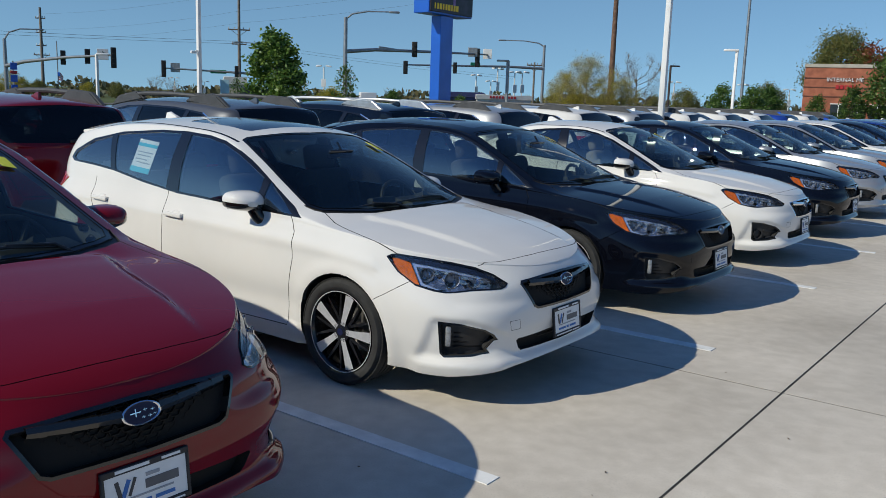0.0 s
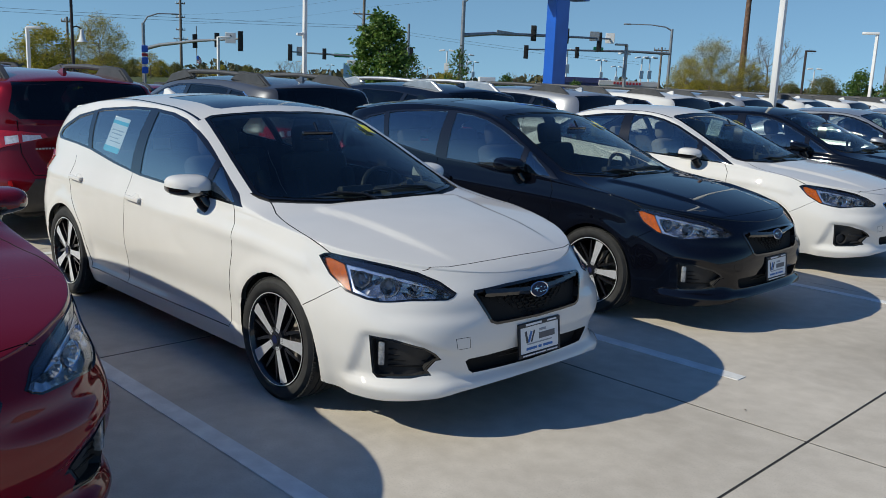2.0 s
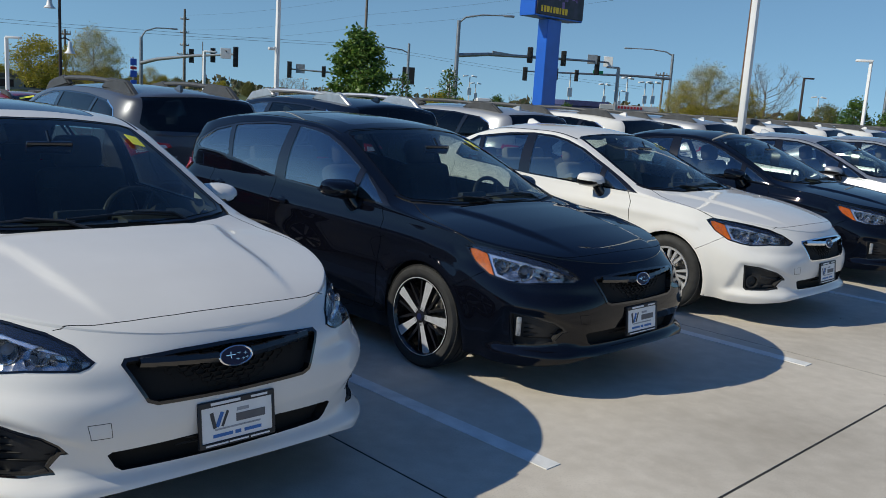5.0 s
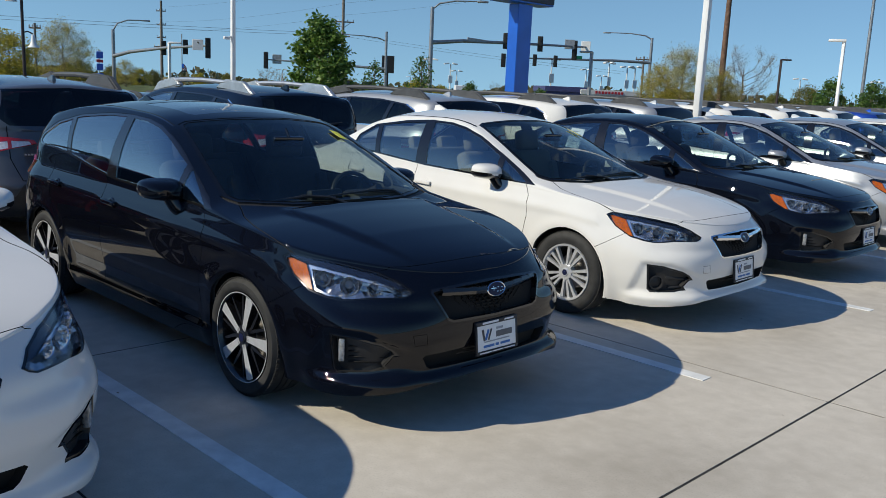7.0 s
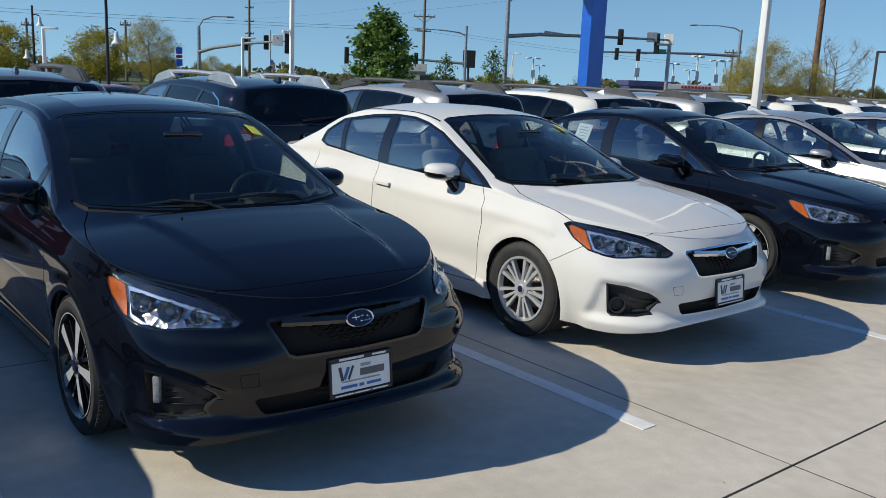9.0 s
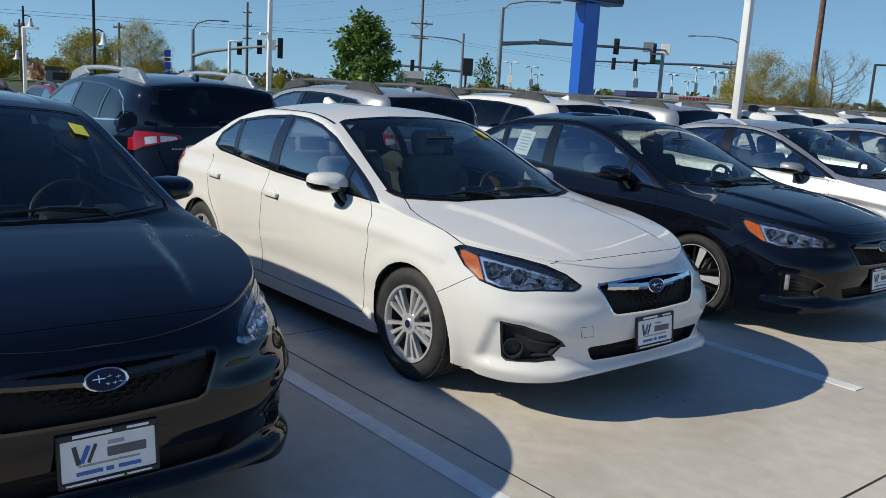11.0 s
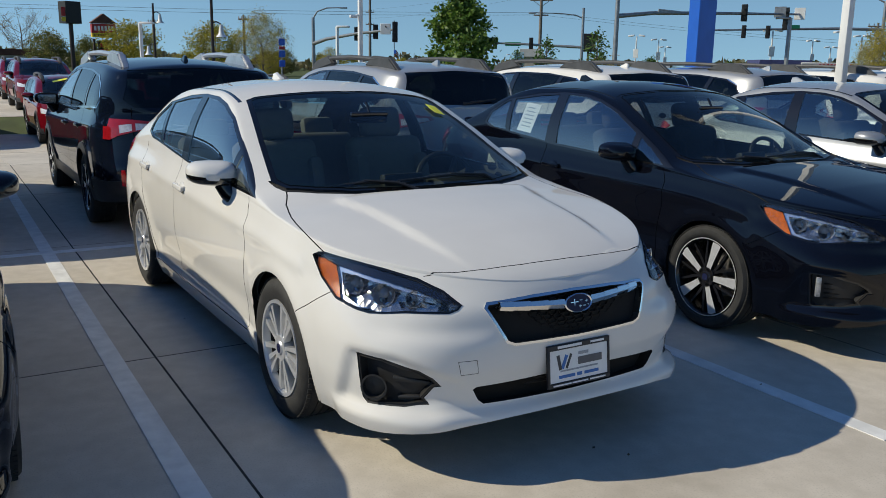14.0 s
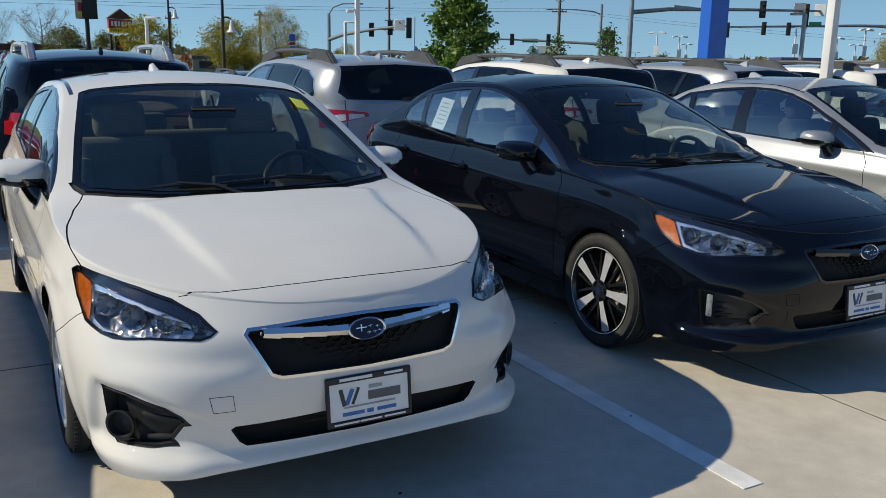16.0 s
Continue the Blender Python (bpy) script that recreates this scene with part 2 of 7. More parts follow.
def tube(bm, pts, radii, sides=10, mat=0, caps=True):
    """A round rod along pts with a radius at each."""
    rings = []
    pts = [Vector(p) for p in pts]
    if not isinstance(radii, (list, tuple)):
        radii = [radii] * len(pts)
    for i, p in enumerate(pts):
        d = (pts[min(i + 1, len(pts) - 1)] - pts[max(i - 1, 0)]).normalized()
        up = Vector((0, 0, 1)) if abs(d.z) < 0.9 else Vector((1, 0, 0))
        a = d.cross(up).normalized()
        b = a.cross(d)
        rings.append([bm.verts.new(p + radii[i] * (math.cos(2 * math.pi * k / sides) * a + math.sin(2 * math.pi * k / sides) * b)) for k in range(sides)])
    for r0, r1 in zip(rings, rings[1:]):
        for k in range(sides):
            f = bm.faces.new((r0[k], r0[(k + 1) % sides], r1[(k + 1) % sides], r1[k]))
            f.material_index = mat
    if caps:
        for r in (rings[0][::-1], rings[-1]):
            bm.faces.new(r).material_index = mat
    return [v for r in rings for v in r]


def lathe(bm, prof, axis="y", seg=48, mats=None):
    """Turns a profile of (along the axis, radius) round it."""
    rings = []
    for a, r in prof:
        ring = []
        for k in range(seg):
            c, s = math.cos(2 * math.pi * k / seg), math.sin(2 * math.pi * k / seg)
            co = {"y": (r * c, a, r * s), "z": (r * c, r * s, a), "x": (a, r * c, r * s)}[axis]
            ring.append(bm.verts.new(co))
        rings.append(ring)
    for i, (r0, r1) in enumerate(zip(rings, rings[1:])):
        for k in range(seg):
            f = bm.faces.new((r0[k], r0[(k + 1) % seg], r1[(k + 1) % seg], r1[k]))
            if mats:
                f.material_index = mats[i]
    bmesh.ops.recalc_face_normals(bm, faces=bm.faces[:])


def slab(bm, outline, depth, m, mat=0, side=0):
    """A flat outline of (a, b) given thickness: a to x, b to z of m, the face towards -y."""
    front = [bm.verts.new(m @ Vector((a, 0, b))) for a, b in outline]
    back = [bm.verts.new(m @ Vector((a, depth, b))) for a, b in outline]
    bm.faces.new(front).material_index = mat
    bm.faces.new(back[::-1]).material_index = side
    n = len(outline)
    for i in range(n):
        f = bm.faces.new((front[(i + 1) % n], front[i], back[i], back[(i + 1) % n]))
        f.material_index = side


def curve(*pts):
    """A smooth curve through pts that doesn't overshoot."""
    x = np.array([p[0] for p in pts], float)
    y = np.array([p[1] for p in pts], float)
    o = np.argsort(x)
    x, y = x[o], y[o]
    h, d = np.diff(x), np.diff(y) / np.diff(x)
    m = np.zeros(len(x))
    for i in range(1, len(x) - 1):
        if d[i - 1] * d[i] > 0:
            w1, w2 = 2 * h[i] + h[i - 1], h[i] + 2 * h[i - 1]
            m[i] = (w1 + w2) / (w1 / d[i - 1] + w2 / d[i])
    m[0], m[-1] = d[0], d[-1]

    def f(q):
        q = np.clip(q, x[0], x[-1])
        i = np.clip(np.searchsorted(x, q) - 1, 0, len(x) - 2)
        t = (q - x[i]) / h[i]
        return (y[i] * (1 + 2 * t) * (1 - t) ** 2 + m[i] * h[i] * t * (1 - t) ** 2
                + y[i + 1] * t * t * (3 - 2 * t) + m[i + 1] * h[i] * t * t * (t - 1))
    return f


# ---- the ground ----
STALL = 2.76
STRIPES = [1.44 + STALL * k for k in range(-3, 14)]


def concrete(name, tone=(0.60, 0.545, 0.465), random_shift=True):
    m, nt, b = material(name)
    dark = tuple(c * 0.80 for c in tone)
    light = tuple(min(1, c * 1.10) for c in tone)
    base = noise_mix(nt, dark, light, 0.55, 8.0, 0.3, 0.7, "Position")
    mottle = noise_mix(nt, (0.90, 0.89, 0.875), (1.05, 1.05, 1.05), 9.0, 6.0, 0.32, 0.68, "Position")
    speck = noise_mix(nt, (0.84, 0.84, 0.83), mottle, 120.0, 3.0, 0.28, 0.48, "Position")
    stain = noise_mix(nt, (0.66, 0.64, 0.61), (1.0, 1.0, 1.0), 1.3, 8.0, 0.30, 0.47, "Position")
    mul = nt.nodes.new("ShaderNodeMix")
    mul.data_type, mul.blend_type = "RGBA", "MULTIPLY"
    mul.inputs["Factor"].default_value = 1.0
    nt.links.new(base, mul.inputs[6])
    nt.links.new(speck, mul.inputs[7])
    mul2 = nt.nodes.new("ShaderNodeMix")
    mul2.data_type, mul2.blend_type = "RGBA", "MULTIPLY"
    mul2.inputs["Factor"].default_value = 0.4
    nt.links.new(mul.outputs[2], mul2.inputs[6])
    nt.links.new(stain, mul2.inputs[7])
    src = mul2.outputs[2]
    if random_shift:
        info = nt.nodes.new("ShaderNodeObjectInfo")
        r = nt.nodes.new("ShaderNodeMapRange")
        r.inputs["To Min"].default_value, r.inputs["To Max"].default_value = 0.93, 1.05
        nt.links.new(info.outputs["Random"], r.inputs["Value"])
        mul3 = nt.nodes.new("ShaderNodeMix")
        mul3.data_type, mul3.blend_type = "RGBA", "MULTIPLY"
        mul3.inputs["Factor"].default_value = 1.0
        nt.links.new(src, mul3.inputs[6])
        nt.links.new(r.outputs["Result"], mul3.inputs[7])
        src = mul3.outputs[2]
    nt.links.new(src, b.inputs["Base Color"])
    b.inputs["Roughness"].default_value = 0.82
    bump(nt, b, 140.0, 0.10, 0.002, 4.0, "Position")
    return m


M_CONCRETE = concrete("broom_finished_concrete")
M_JOINT = simple("joint_filler", (0.028, 0.026, 0.024), 0.9, 0, 0.4, 12)
M_LINE = simple("worn_white_line_paint", (0.72, 0.72, 0.70), 0.7, 0, 0.10, 9, 0, 0.15)
M_GRASS = simple("autumn_grass", (0.085, 0.11, 0.035), 0.9, 0, 0.4, 0.7, 0, 0.3)
M_ASPHALT = simple("asphalt", (0.055, 0.055, 0.057), 0.9, 0, 0.25, 2.0, 0, 0.2)

DIP = -0.45
_bm = bmesh.new()
_cols = [[_bm.verts.new((x, y, z - 0.06)) for y in (-2500, 2500)] for x, z in ((-2500, 0), (-23.2, 0), (-22.2, DIP), (-17.11, DIP), (-10.73, 0), (2500, 0))]
for _a, _b in zip(_cols, _cols[1:]):
    _bm.faces.new((_a[0], _b[0], _b[1], _a[1]))
ground = tagged(part("ground", _bm, M_GRASS, None, "flat autumn grass land out to the horizon"), category="ground", kind="structure")


def sheet(name, outline, z, mat, label, cat, thick=0.05):
    bm = bmesh.new()
    top = [bm.verts.new((x, y, z)) for x, y in outline]
    low = [bm.verts.new((x, y, z - thick)) for x, y in outline]
    bm.faces.new(top)
    n = len(outline)
    for i in range(n):
        bm.faces.new((top[(i + 1) % n], top[i], low[i], low[(i + 1) % n]))
    bmesh.ops.recalc_face_normals(bm, faces=bm.faces[:])
    return tagged(part(name, bm, mat, None, label, smooth=False), category=cat, kind="structure")


lot = sheet("pavement", [(14, -16), (14, 60), (-10.73, 60), (-10.73, -16)], -0.001, M_JOINT, "pale concrete car lot cast in large slabs with dark joints", "pavement")
_bm = bmesh.new()
_bm.faces.new([_bm.verts.new(c) for c in ((-10.73, -16, -0.03), (-10.73, 60, -0.03), (-17.11, 60, DIP - 0.03), (-17.11, -16, DIP - 0.02))])
lot_slope = tagged(part("pavement_slope", _bm, M_JOINT, None, "pale concrete slabs sloping down to the next row", False), category="pavement", kind="structure")
outer_lot = sheet("pavement_outer", [(-17.12, -60), (-17.12, 60), (-22.1, 60), (-22.1, -60)], DIP, concrete("far_concrete", random_shift=False), "pale concrete edge of the car lot", "pavement")
outer_lot2 = sheet("pavement_near", [(60, -60), (60, -16.01), (-10.73, -16.01), (-10.73, -60)], -0.012, outer_lot.data.materials[0], "pale concrete drive of the car lot", "pavement")
outer_lot3 = sheet("pavement_side", [(60, -16), (60, 60), (14.01, 60), (14.01, -16)], -0.012, outer_lot.data.materials[0], "pale concrete drive in front of the parked cars", "pavement")
outer_lot4 = sheet("pavement_beyond", [(-23.2, -20), (-23.2, 16), (-45, 16), (-45, -20)], -0.05, outer_lot.data.materials[0], "pale concrete lot beyond the third row", "pavement", 0.02)
road = sheet("road", [(-46, -400), (-46, 400), (-64, 400), (-64, -400)], -0.03, M_ASPHALT, "dark asphalt street beyond the lot", "road", 0.02)
cross_road = sheet("road_cross", [(-60, 58), (-60, 72), (400, 200), (400, 186)], -0.028, M_ASPHALT, "dark asphalt cross street", "road", 0.02)

for _k, _y in enumerate(STRIPES):
    _bm = bmesh.new()
    block(_bm, (5.46, 0.10, 0.004), pose(-1.31, _y, 0.003))
    tagged(part("parking_line", _bm, M_LINE, None, "worn white painted parking stall line", False), category="parking line", group="stall lines", kind="structure")
    _bm = bmesh.new()
    block(_bm, (5.3, 0.10, 0.004), pose(-6.81, _y, 0.003))
    tagged(part("parking_line", _bm, M_LINE, None, "worn white painted parking stall line", False), category="parking line", group="stall lines", kind="structure")
_bm = bmesh.new()
block(_bm, (0.10, 48.0, 0.004), pose(-4.10, 17.2, 0.0035))
tagged(part("parking_line", _bm, M_LINE, None, "long white line between the two parking rows", False), category="parking line", group="stall lines", kind="structure")


# ---- vehicles: the shell ----
def shell(S):
    """The skin of a vehicle as one fine grid: ribs run from the sill up the side to the centre line, set round the plan from nose to tail.
    Returns points and outward normals, rib by rib, from right sill over the top to left sill."""
    NF, NM, NR, LOW, SIDE, TOP = S.get("ribs", (70, 70, 26)) + (S.get("rows", (46, 12, 38)))

    def plan(kind, q, z):
        if kind == 0:
            n, c0, a, w = S["front_n"](z), S["front_c"](z), S["front"](z) - S["front_c"](z), S["width"](z)
            ph = q * math.pi / 2
        elif kind == 2:
            n, c0, a, w = S["rear_n"](z), S["rear_c"], S["rear"](z) - S["rear_c"], S["width"](z)
            ph = (1 - q) * math.pi / 2
        else:
            return (1 - q) * S["front_c"](z) + q * S["rear_c"], S["width"](z)
        r = (abs(math.cos(ph)) ** n + abs(math.sin(ph)) ** n) ** (-1 / n)
        return c0 + a * r * math.cos(ph), w * r * math.sin(ph)

    ribs = [(0, i / NF) for i in range(NF)] + [(1, i / NM) for i in range(NM)] + [(2, i / NR) for i in range(NR + 1)]
    rows = []
    for kind, q in ribs:
        zt = 0.8
        for _ in range(6):
            zt = float(S["belt"](plan(kind, q, zt)[0]))
        xe, ye = plan(kind, q, zt)
        zb = float(S["sill"](plan(kind, q, 0.3)[0]))
        col = []
        for j in range(LOW):
            z = zb + (zt - zb) * j / LOW
            x, y = plan(kind, q, z)
            u = y / S["width"](z)
            for wx in S["axles"]:
                r = math.hypot(x - wx, z - S["hub"])
                y += S.get("flare", 0.014) * math.exp(-((r - 0.37) / 0.05) ** 2) * u
            if S["axles"][1] + 0.4 < x < S["axles"][0] - 0.3:
                y -= 0.018 * math.exp(-((z - 0.40) / 0.10) ** 2) * u
            zl = S["belt"](x) - 0.115
            y += 0.010 * math.exp(-((z - zl) / 0.035) ** 2) * u * (x < 0.25)
            col.append((x, y, z))
        h = float(S["top"](xe)) - zt
        crown = min(float(S["crown"](xe)), 0.75 * h) if h > 0 else 0
        hs = h - crown
        yr = max(0.35 * ye, ye - S["tumble"] * hs)
        for j in range(SIDE):
            t = j / SIDE
            bow = 0.030 * math.sin(math.pi * t) * min(1, hs / 0.3)
            col.append((xe, ye + (yr - ye) * t + bow, zt + hs * t))
        for j in range(TOP + 1):
            t = j / TOP
            y = yr * (1 - t)
            z = zt + hs + crown * (1 - (y / yr) ** 2) if yr > 1e-6 else zt + h
            if "crease" in S and xe > -0.14:
                z += 0.016 * min(1, max(0, (S["crease"](xe) - y) / 0.022)) * min(1, max(0, (0.80 - xe) / 0.35))
            col.append((xe, y, z))
        rows.append(col)
    R = np.array(rows)
    L = R[:, ::-1][:, 1:].copy()
    R[:, :, 1] *= -1
    P = np.concatenate([R, L], axis=1)
    for _ in range(S.get("soften", 2)):
        Q = P.copy()
        Q[1:-1, 1:-1] = (4 * P[1:-1, 1:-1] + P[:-2, 1:-1] + P[2:, 1:-1] + P[1:-1, :-2] + P[1:-1, 2:]) / 8
        Q[0, 1:-1] = (2 * P[0, 1:-1] + P[0, :-2] + P[0, 2:]) / 4
        P = Q
    def outward(P):
        du, dv = np.gradient(P, axis=0), np.gradient(P, axis=1)
        n = np.cross(dv, du)
        n = n / np.maximum(np.linalg.norm(n, axis=2, keepdims=True), 1e-9)
        mid = np.array([np.mean(P[:, :, 0]), 0, 0.7])
        return -n if np.sum(n * (P - mid)) < 0 else n

    n = outward(P)
    if "relief" in S:
        P = P + n * S["relief"](P)[:, :, None]
        n = outward(P)
    # across the closed nose and tail seams the two sides share one normal
    for i in (0, -1):
        s = n[i] + n[i][::-1] * np.array([1, -1, 1])
        n[i] = s / np.maximum(np.linalg.norm(s, axis=1, keepdims=True), 1e-9)
    return P, n


class Skin:
    """A shell that can be cut along outlines and taken apart into parts."""

    def __init__(self, S):
        P, N = shell(S)
        bm = self.bm = bmesh.new()
        self.lay = [bm.verts.layers.float.new(k) for k in ("nx", "ny", "nz")]
        self.reg = bm.faces.layers.int.new("reg")
        a, b = P.shape[:2]
        grid = []
        for i in range(a):
            row = []
            for j in range(b):
                v = bm.verts.new(P[i, j])
                for k in range(3):
                    v[self.lay[k]] = N[i, j, k]
                row.append(v)
            grid.append(row)
        for i in range(a - 1):
            for j in range(b - 1):
                bm.faces.new((grid[i][j], grid[i + 1][j], grid[i + 1][j + 1], grid[i][j + 1]))
        bmesh.ops.remove_doubles(bm, verts=bm.verts[:], dist=2e-4)
        bmesh.ops.dissolve_degenerate(bm, dist=1e-4, edges=bm.edges[:])
        bm.normal_update()
        self.names = {0: "body"}

    def normal(self, f):
        v = f.verts[0]
        n = Vector((0, 0, 0))
        for v in f.verts:
            n += Vector([v[k] for k in self.lay])
        return n.normalized()

    def cut(self, name, U, V, poly, pick, only=None):
        """Cuts the outline (in the directions U, V) into the skin where pick(normal, centre) holds, and calls the inside by that name."""
        U, V = Vector(U).normalized(), Vector(V).normalized()
        bm = self.bm
        code = next((k for k, v in self.names.items() if v == name), None)
        if code is None:
            code = len(self.names)
            self.names[code] = name
        a0, a1 = min(p[0] for p in poly), max(p[0] for p in poly)
        b0, b1 = min(p[1] for p in poly), max(p[1] for p in poly)

        def near(f):
            us = [v.co.dot(U) for v in f.verts]
            vs = [v.co.dot(V) for v in f.verts]
            return max(us) > a0 and min(us) < a1 and max(vs) > b0 and min(vs) < b1 and pick(self.normal(f), f.calc_center_median())
        faces = {f for f in bm.faces if near(f)}
        n = len(poly)
        for i in range(n):
            p, q = poly[i], poly[(i + 1) % n]
            dx, dy = q[0] - p[0], q[1] - p[1]
            ln = math.hypot(dx, dy)
            dx, dy = dx / ln, dy / ln
            hit = []
            for f in faces:
                ds, ts = [], []
                for v in f.verts:
                    x, y = v.co.dot(U) - p[0], v.co.dot(V) - p[1]
                    ds.append(x * dy - y * dx)
                    ts.append(x * dx + y * dy)
                if min(ds) < -1e-5 and max(ds) > 1e-5 and max(ts) > 0 and min(ts) < ln:
                    hit.append(f)
            if not hit:
                continue
            es = list({e for f in hit for e in f.edges})
            vs = list({v for f in hit for v in f.verts})
            r = bmesh.ops.bisect_plane(bm, geom=hit + es + vs, dist=1e-5, plane_co=p[0] * U + p[1] * V, plane_no=dy * U - dx * V)
            faces |= {g for g in r["geom"] if isinstance(g, bmesh.types.BMFace)}
            faces = {f for f in faces if f.is_valid}
        for f in faces:
            c = f.calc_center_median()
            x, y = c.dot(U), c.dot(V)
            inside = False
            for i in range(n):
                (x1, y1), (x2, y2) = poly[i], poly[(i + 1) % n]
                if (y1 > y) != (y2 > y) and x < (x2 - x1) * (y - y1) / (y2 - y1) + x1:
                    inside = not inside
            if inside and (only is None or self.names[f[self.reg]] in only):
                f[self.reg] = code

    def strip(self, name, U, V, pts, width, pick, only=("body",)):
        """A narrow band along pts."""
        for (x1, y1), (x2, y2) in zip(pts, pts[1:]):
            ln = math.hypot(x2 - x1, y2 - y1)
            ox, oy = -(y2 - y1) / ln * width / 2, (x2 - x1) / ln * width / 2
            self.cut(name, U, V, [(x1 + ox, y1 + oy), (x2 + ox, y2 + oy), (x2 - ox, y2 - oy), (x1 - ox, y1 - oy)], pick, only)

    def take(self, name, parent, regions, mats, sink=0.0, wall=0.0, label="", where=None, flip=False):
        """A part from the faces of these regions, sunk by some metres; wall: how far its rim reaches back out (or in, below 0)."""
        codes = {k for k, v in self.names.items() if v in regions}
        faces = [f for f in self.bm.faces if f[self.reg] in codes and (where is None or where(f.calc_center_median()))]
        if not faces:
            return None
        bm = bmesh.new()
        vm, norm = {}, []
        inside = set(faces)
        for f in faces:
            for v in f.verts:
                if v not in vm:
                    nv = Vector([v[k] for k in self.lay]).normalized()
                    vm[v] = bm.verts.new(v.co - nv * sink)
                    norm.append(-nv if flip else nv)
            vs = [vm[v] for v in f.verts]
            try:
                g = bm.faces.new(vs[::-1] if flip else vs)
            except ValueError:
                continue
            g.normal_update()
            want = self.normal(f) * (-1 if flip else 1)
            if g.normal.dot(want) < 0:
                g.normal_flip()
        if wall:
            rim = [e for e in self.bm.edges if sum(1 for f in e.link_faces if f in inside) == 1]
            for e in rim:
                q = []
                for v in e.verts:
                    nv = Vector([v[k] for k in self.lay]).normalized()
                    q.append((v.co - nv * sink, v.co - nv * (sink - wall)))
                d = (q[1][0] - q[0][0]).cross(q[0][1] - q[0][0]).normalized()
                vs = [bm.verts.new(c) for c in (q[0][0], q[1][0], q[1][1], q[0][1])]
                norm.extend([d] * 4)
                bm.faces.new(vs)
        return part(name, bm, mats, parent, label, True, norm)


def any_face(n, c):
    return True


X, Y, Z = Vector((1, 0, 0)), Vector((0, 1, 0)), Vector((0, 0, 1))


def side_on(n, c):
    return abs(n.y) > 0.3


def top_on(n, c):
    return n.z > 0.25


def front_on(n, c):
    return n.x > 0.15 and c.x > 0.2


def rear_on(n, c):
    return n.x < -0.12 and c.x < -2.2


def disc_outline(cx, cz, r, n=28):
    return [(cx + r * math.cos(2 * math.pi * i / n), cz + r * math.sin(2 * math.pi * i / n)) for i in range(n)]


def inset(poly, d):
    """The outline moved inwards by d."""
    n = len(poly)
    area = sum(poly[i][0] * poly[(i + 1) % n][1] - poly[(i + 1) % n][0] * poly[i][1] for i in range(n))
    s = 1 if area > 0 else -1
    out = []
    for i in range(n):
        a, b, c = Vector(poly[i - 1]), Vector(poly[i]), Vector(poly[(i + 1) % n])
        e1, e2 = (b - a).normalized(), (c - b).normalized()
        n1, n2 = Vector((-e1.y, e1.x)) * s, Vector((-e2.y, e2.x)) * s
        k = (n1 + n2)
        k = k / max(0.35, k.dot(n1))
        out.append(tuple(b + k * d))
    return out


# ---- vehicles: wheels ----
def sport_wheel(parent, r_tyre=0.320, r_rim=0.243, width=0.215):
    """Black alloy wheel with five broad machined spokes; the outer face towards -y."""
    bm = bmesh.new()
    h = width / 2
    lathe(bm, [(-h + 0.010, r_rim), (-h - 0.004, r_rim - 0.002), (-h - 0.004, r_rim - 0.007), (-h + 0.004, r_rim - 0.013), (-h + 0.02, r_rim - 0.022), (h, r_rim - 0.03), (h, r_rim)], "y", 56, [0, 1, 0, 0, 0, 0])
    sp = bmesh.new()
    m = Matrix.Translation((0, -h + 0.004, 0))
    q = (r_rim - 0.020) / 0.213
    slab(sp, [(-0.017, 0.040), (-0.020, 0.11), (-0.032, 0.213 * q), (0.004, 0.218 * q), (0.032, 0.213 * q), (0.020, 0.11), (0.017, 0.040)], 0.045, m, 1, 0)
    for s in (-1, 1):
        slab(sp, [(s * 0.030, 0.03), (s * 0.058, 0.09), (s * 0.088, 0.200 * q), (s * 0.079, 0.206 * q), (s * 0.042, 0.10), (s * 0.018, 0.035)][::s], 0.03, m @ Matrix.Translation((0, 0.014, 0)), 0, 0)
    lathe_hub = [(-h - 0.002, 0.0005), (-h - 0.002, 0.030), (-h + 0.004, 0.034), (-h + 0.004, 0.062), (-h + 0.05, 0.066)]
    bm2 = bmesh.new()
    lathe(bm2, lathe_hub, "y", 30, [0, 0, 0, 0])
    wheel = part("wheel", bm, [M_RIMBLACK, M_MACHINED], parent, "black alloy wheel with five machined spokes")
    part("hub_cap", bm2, M_RIMBLACK, wheel)
    one = part("spoke", sp, [M_RIMBLACK, M_MACHINED], wheel, "", False)
    for k in range(5):
        o = one if k == 0 else new("spoke", one.data)
        o.parent = wheel
        o.matrix_basis = Matrix.Rotation(2 * math.pi * k / 5 + 0.3, 4, "Y")
    bm = bmesh.new()
    lathe(bm, [(-h - 0.0035, 0.0005), (-h - 0.0035, 0.022)], "y", 20)
    part("centre_badge", bm, M_EMBLEM, wheel)
    bm = bmesh.new()
    lathe(bm, [(h - 0.06, 0.005), (h - 0.06, 0.135), (h - 0.085, 0.135), (h - 0.085, 0.06), (h - 0.12, 0.055), (h - 0.12, 0.005)], "y", 36)
    part("brake_disc", bm, M_DISC, wheel)
    tyre(wheel, r_tyre, r_rim, width)
    return wheel


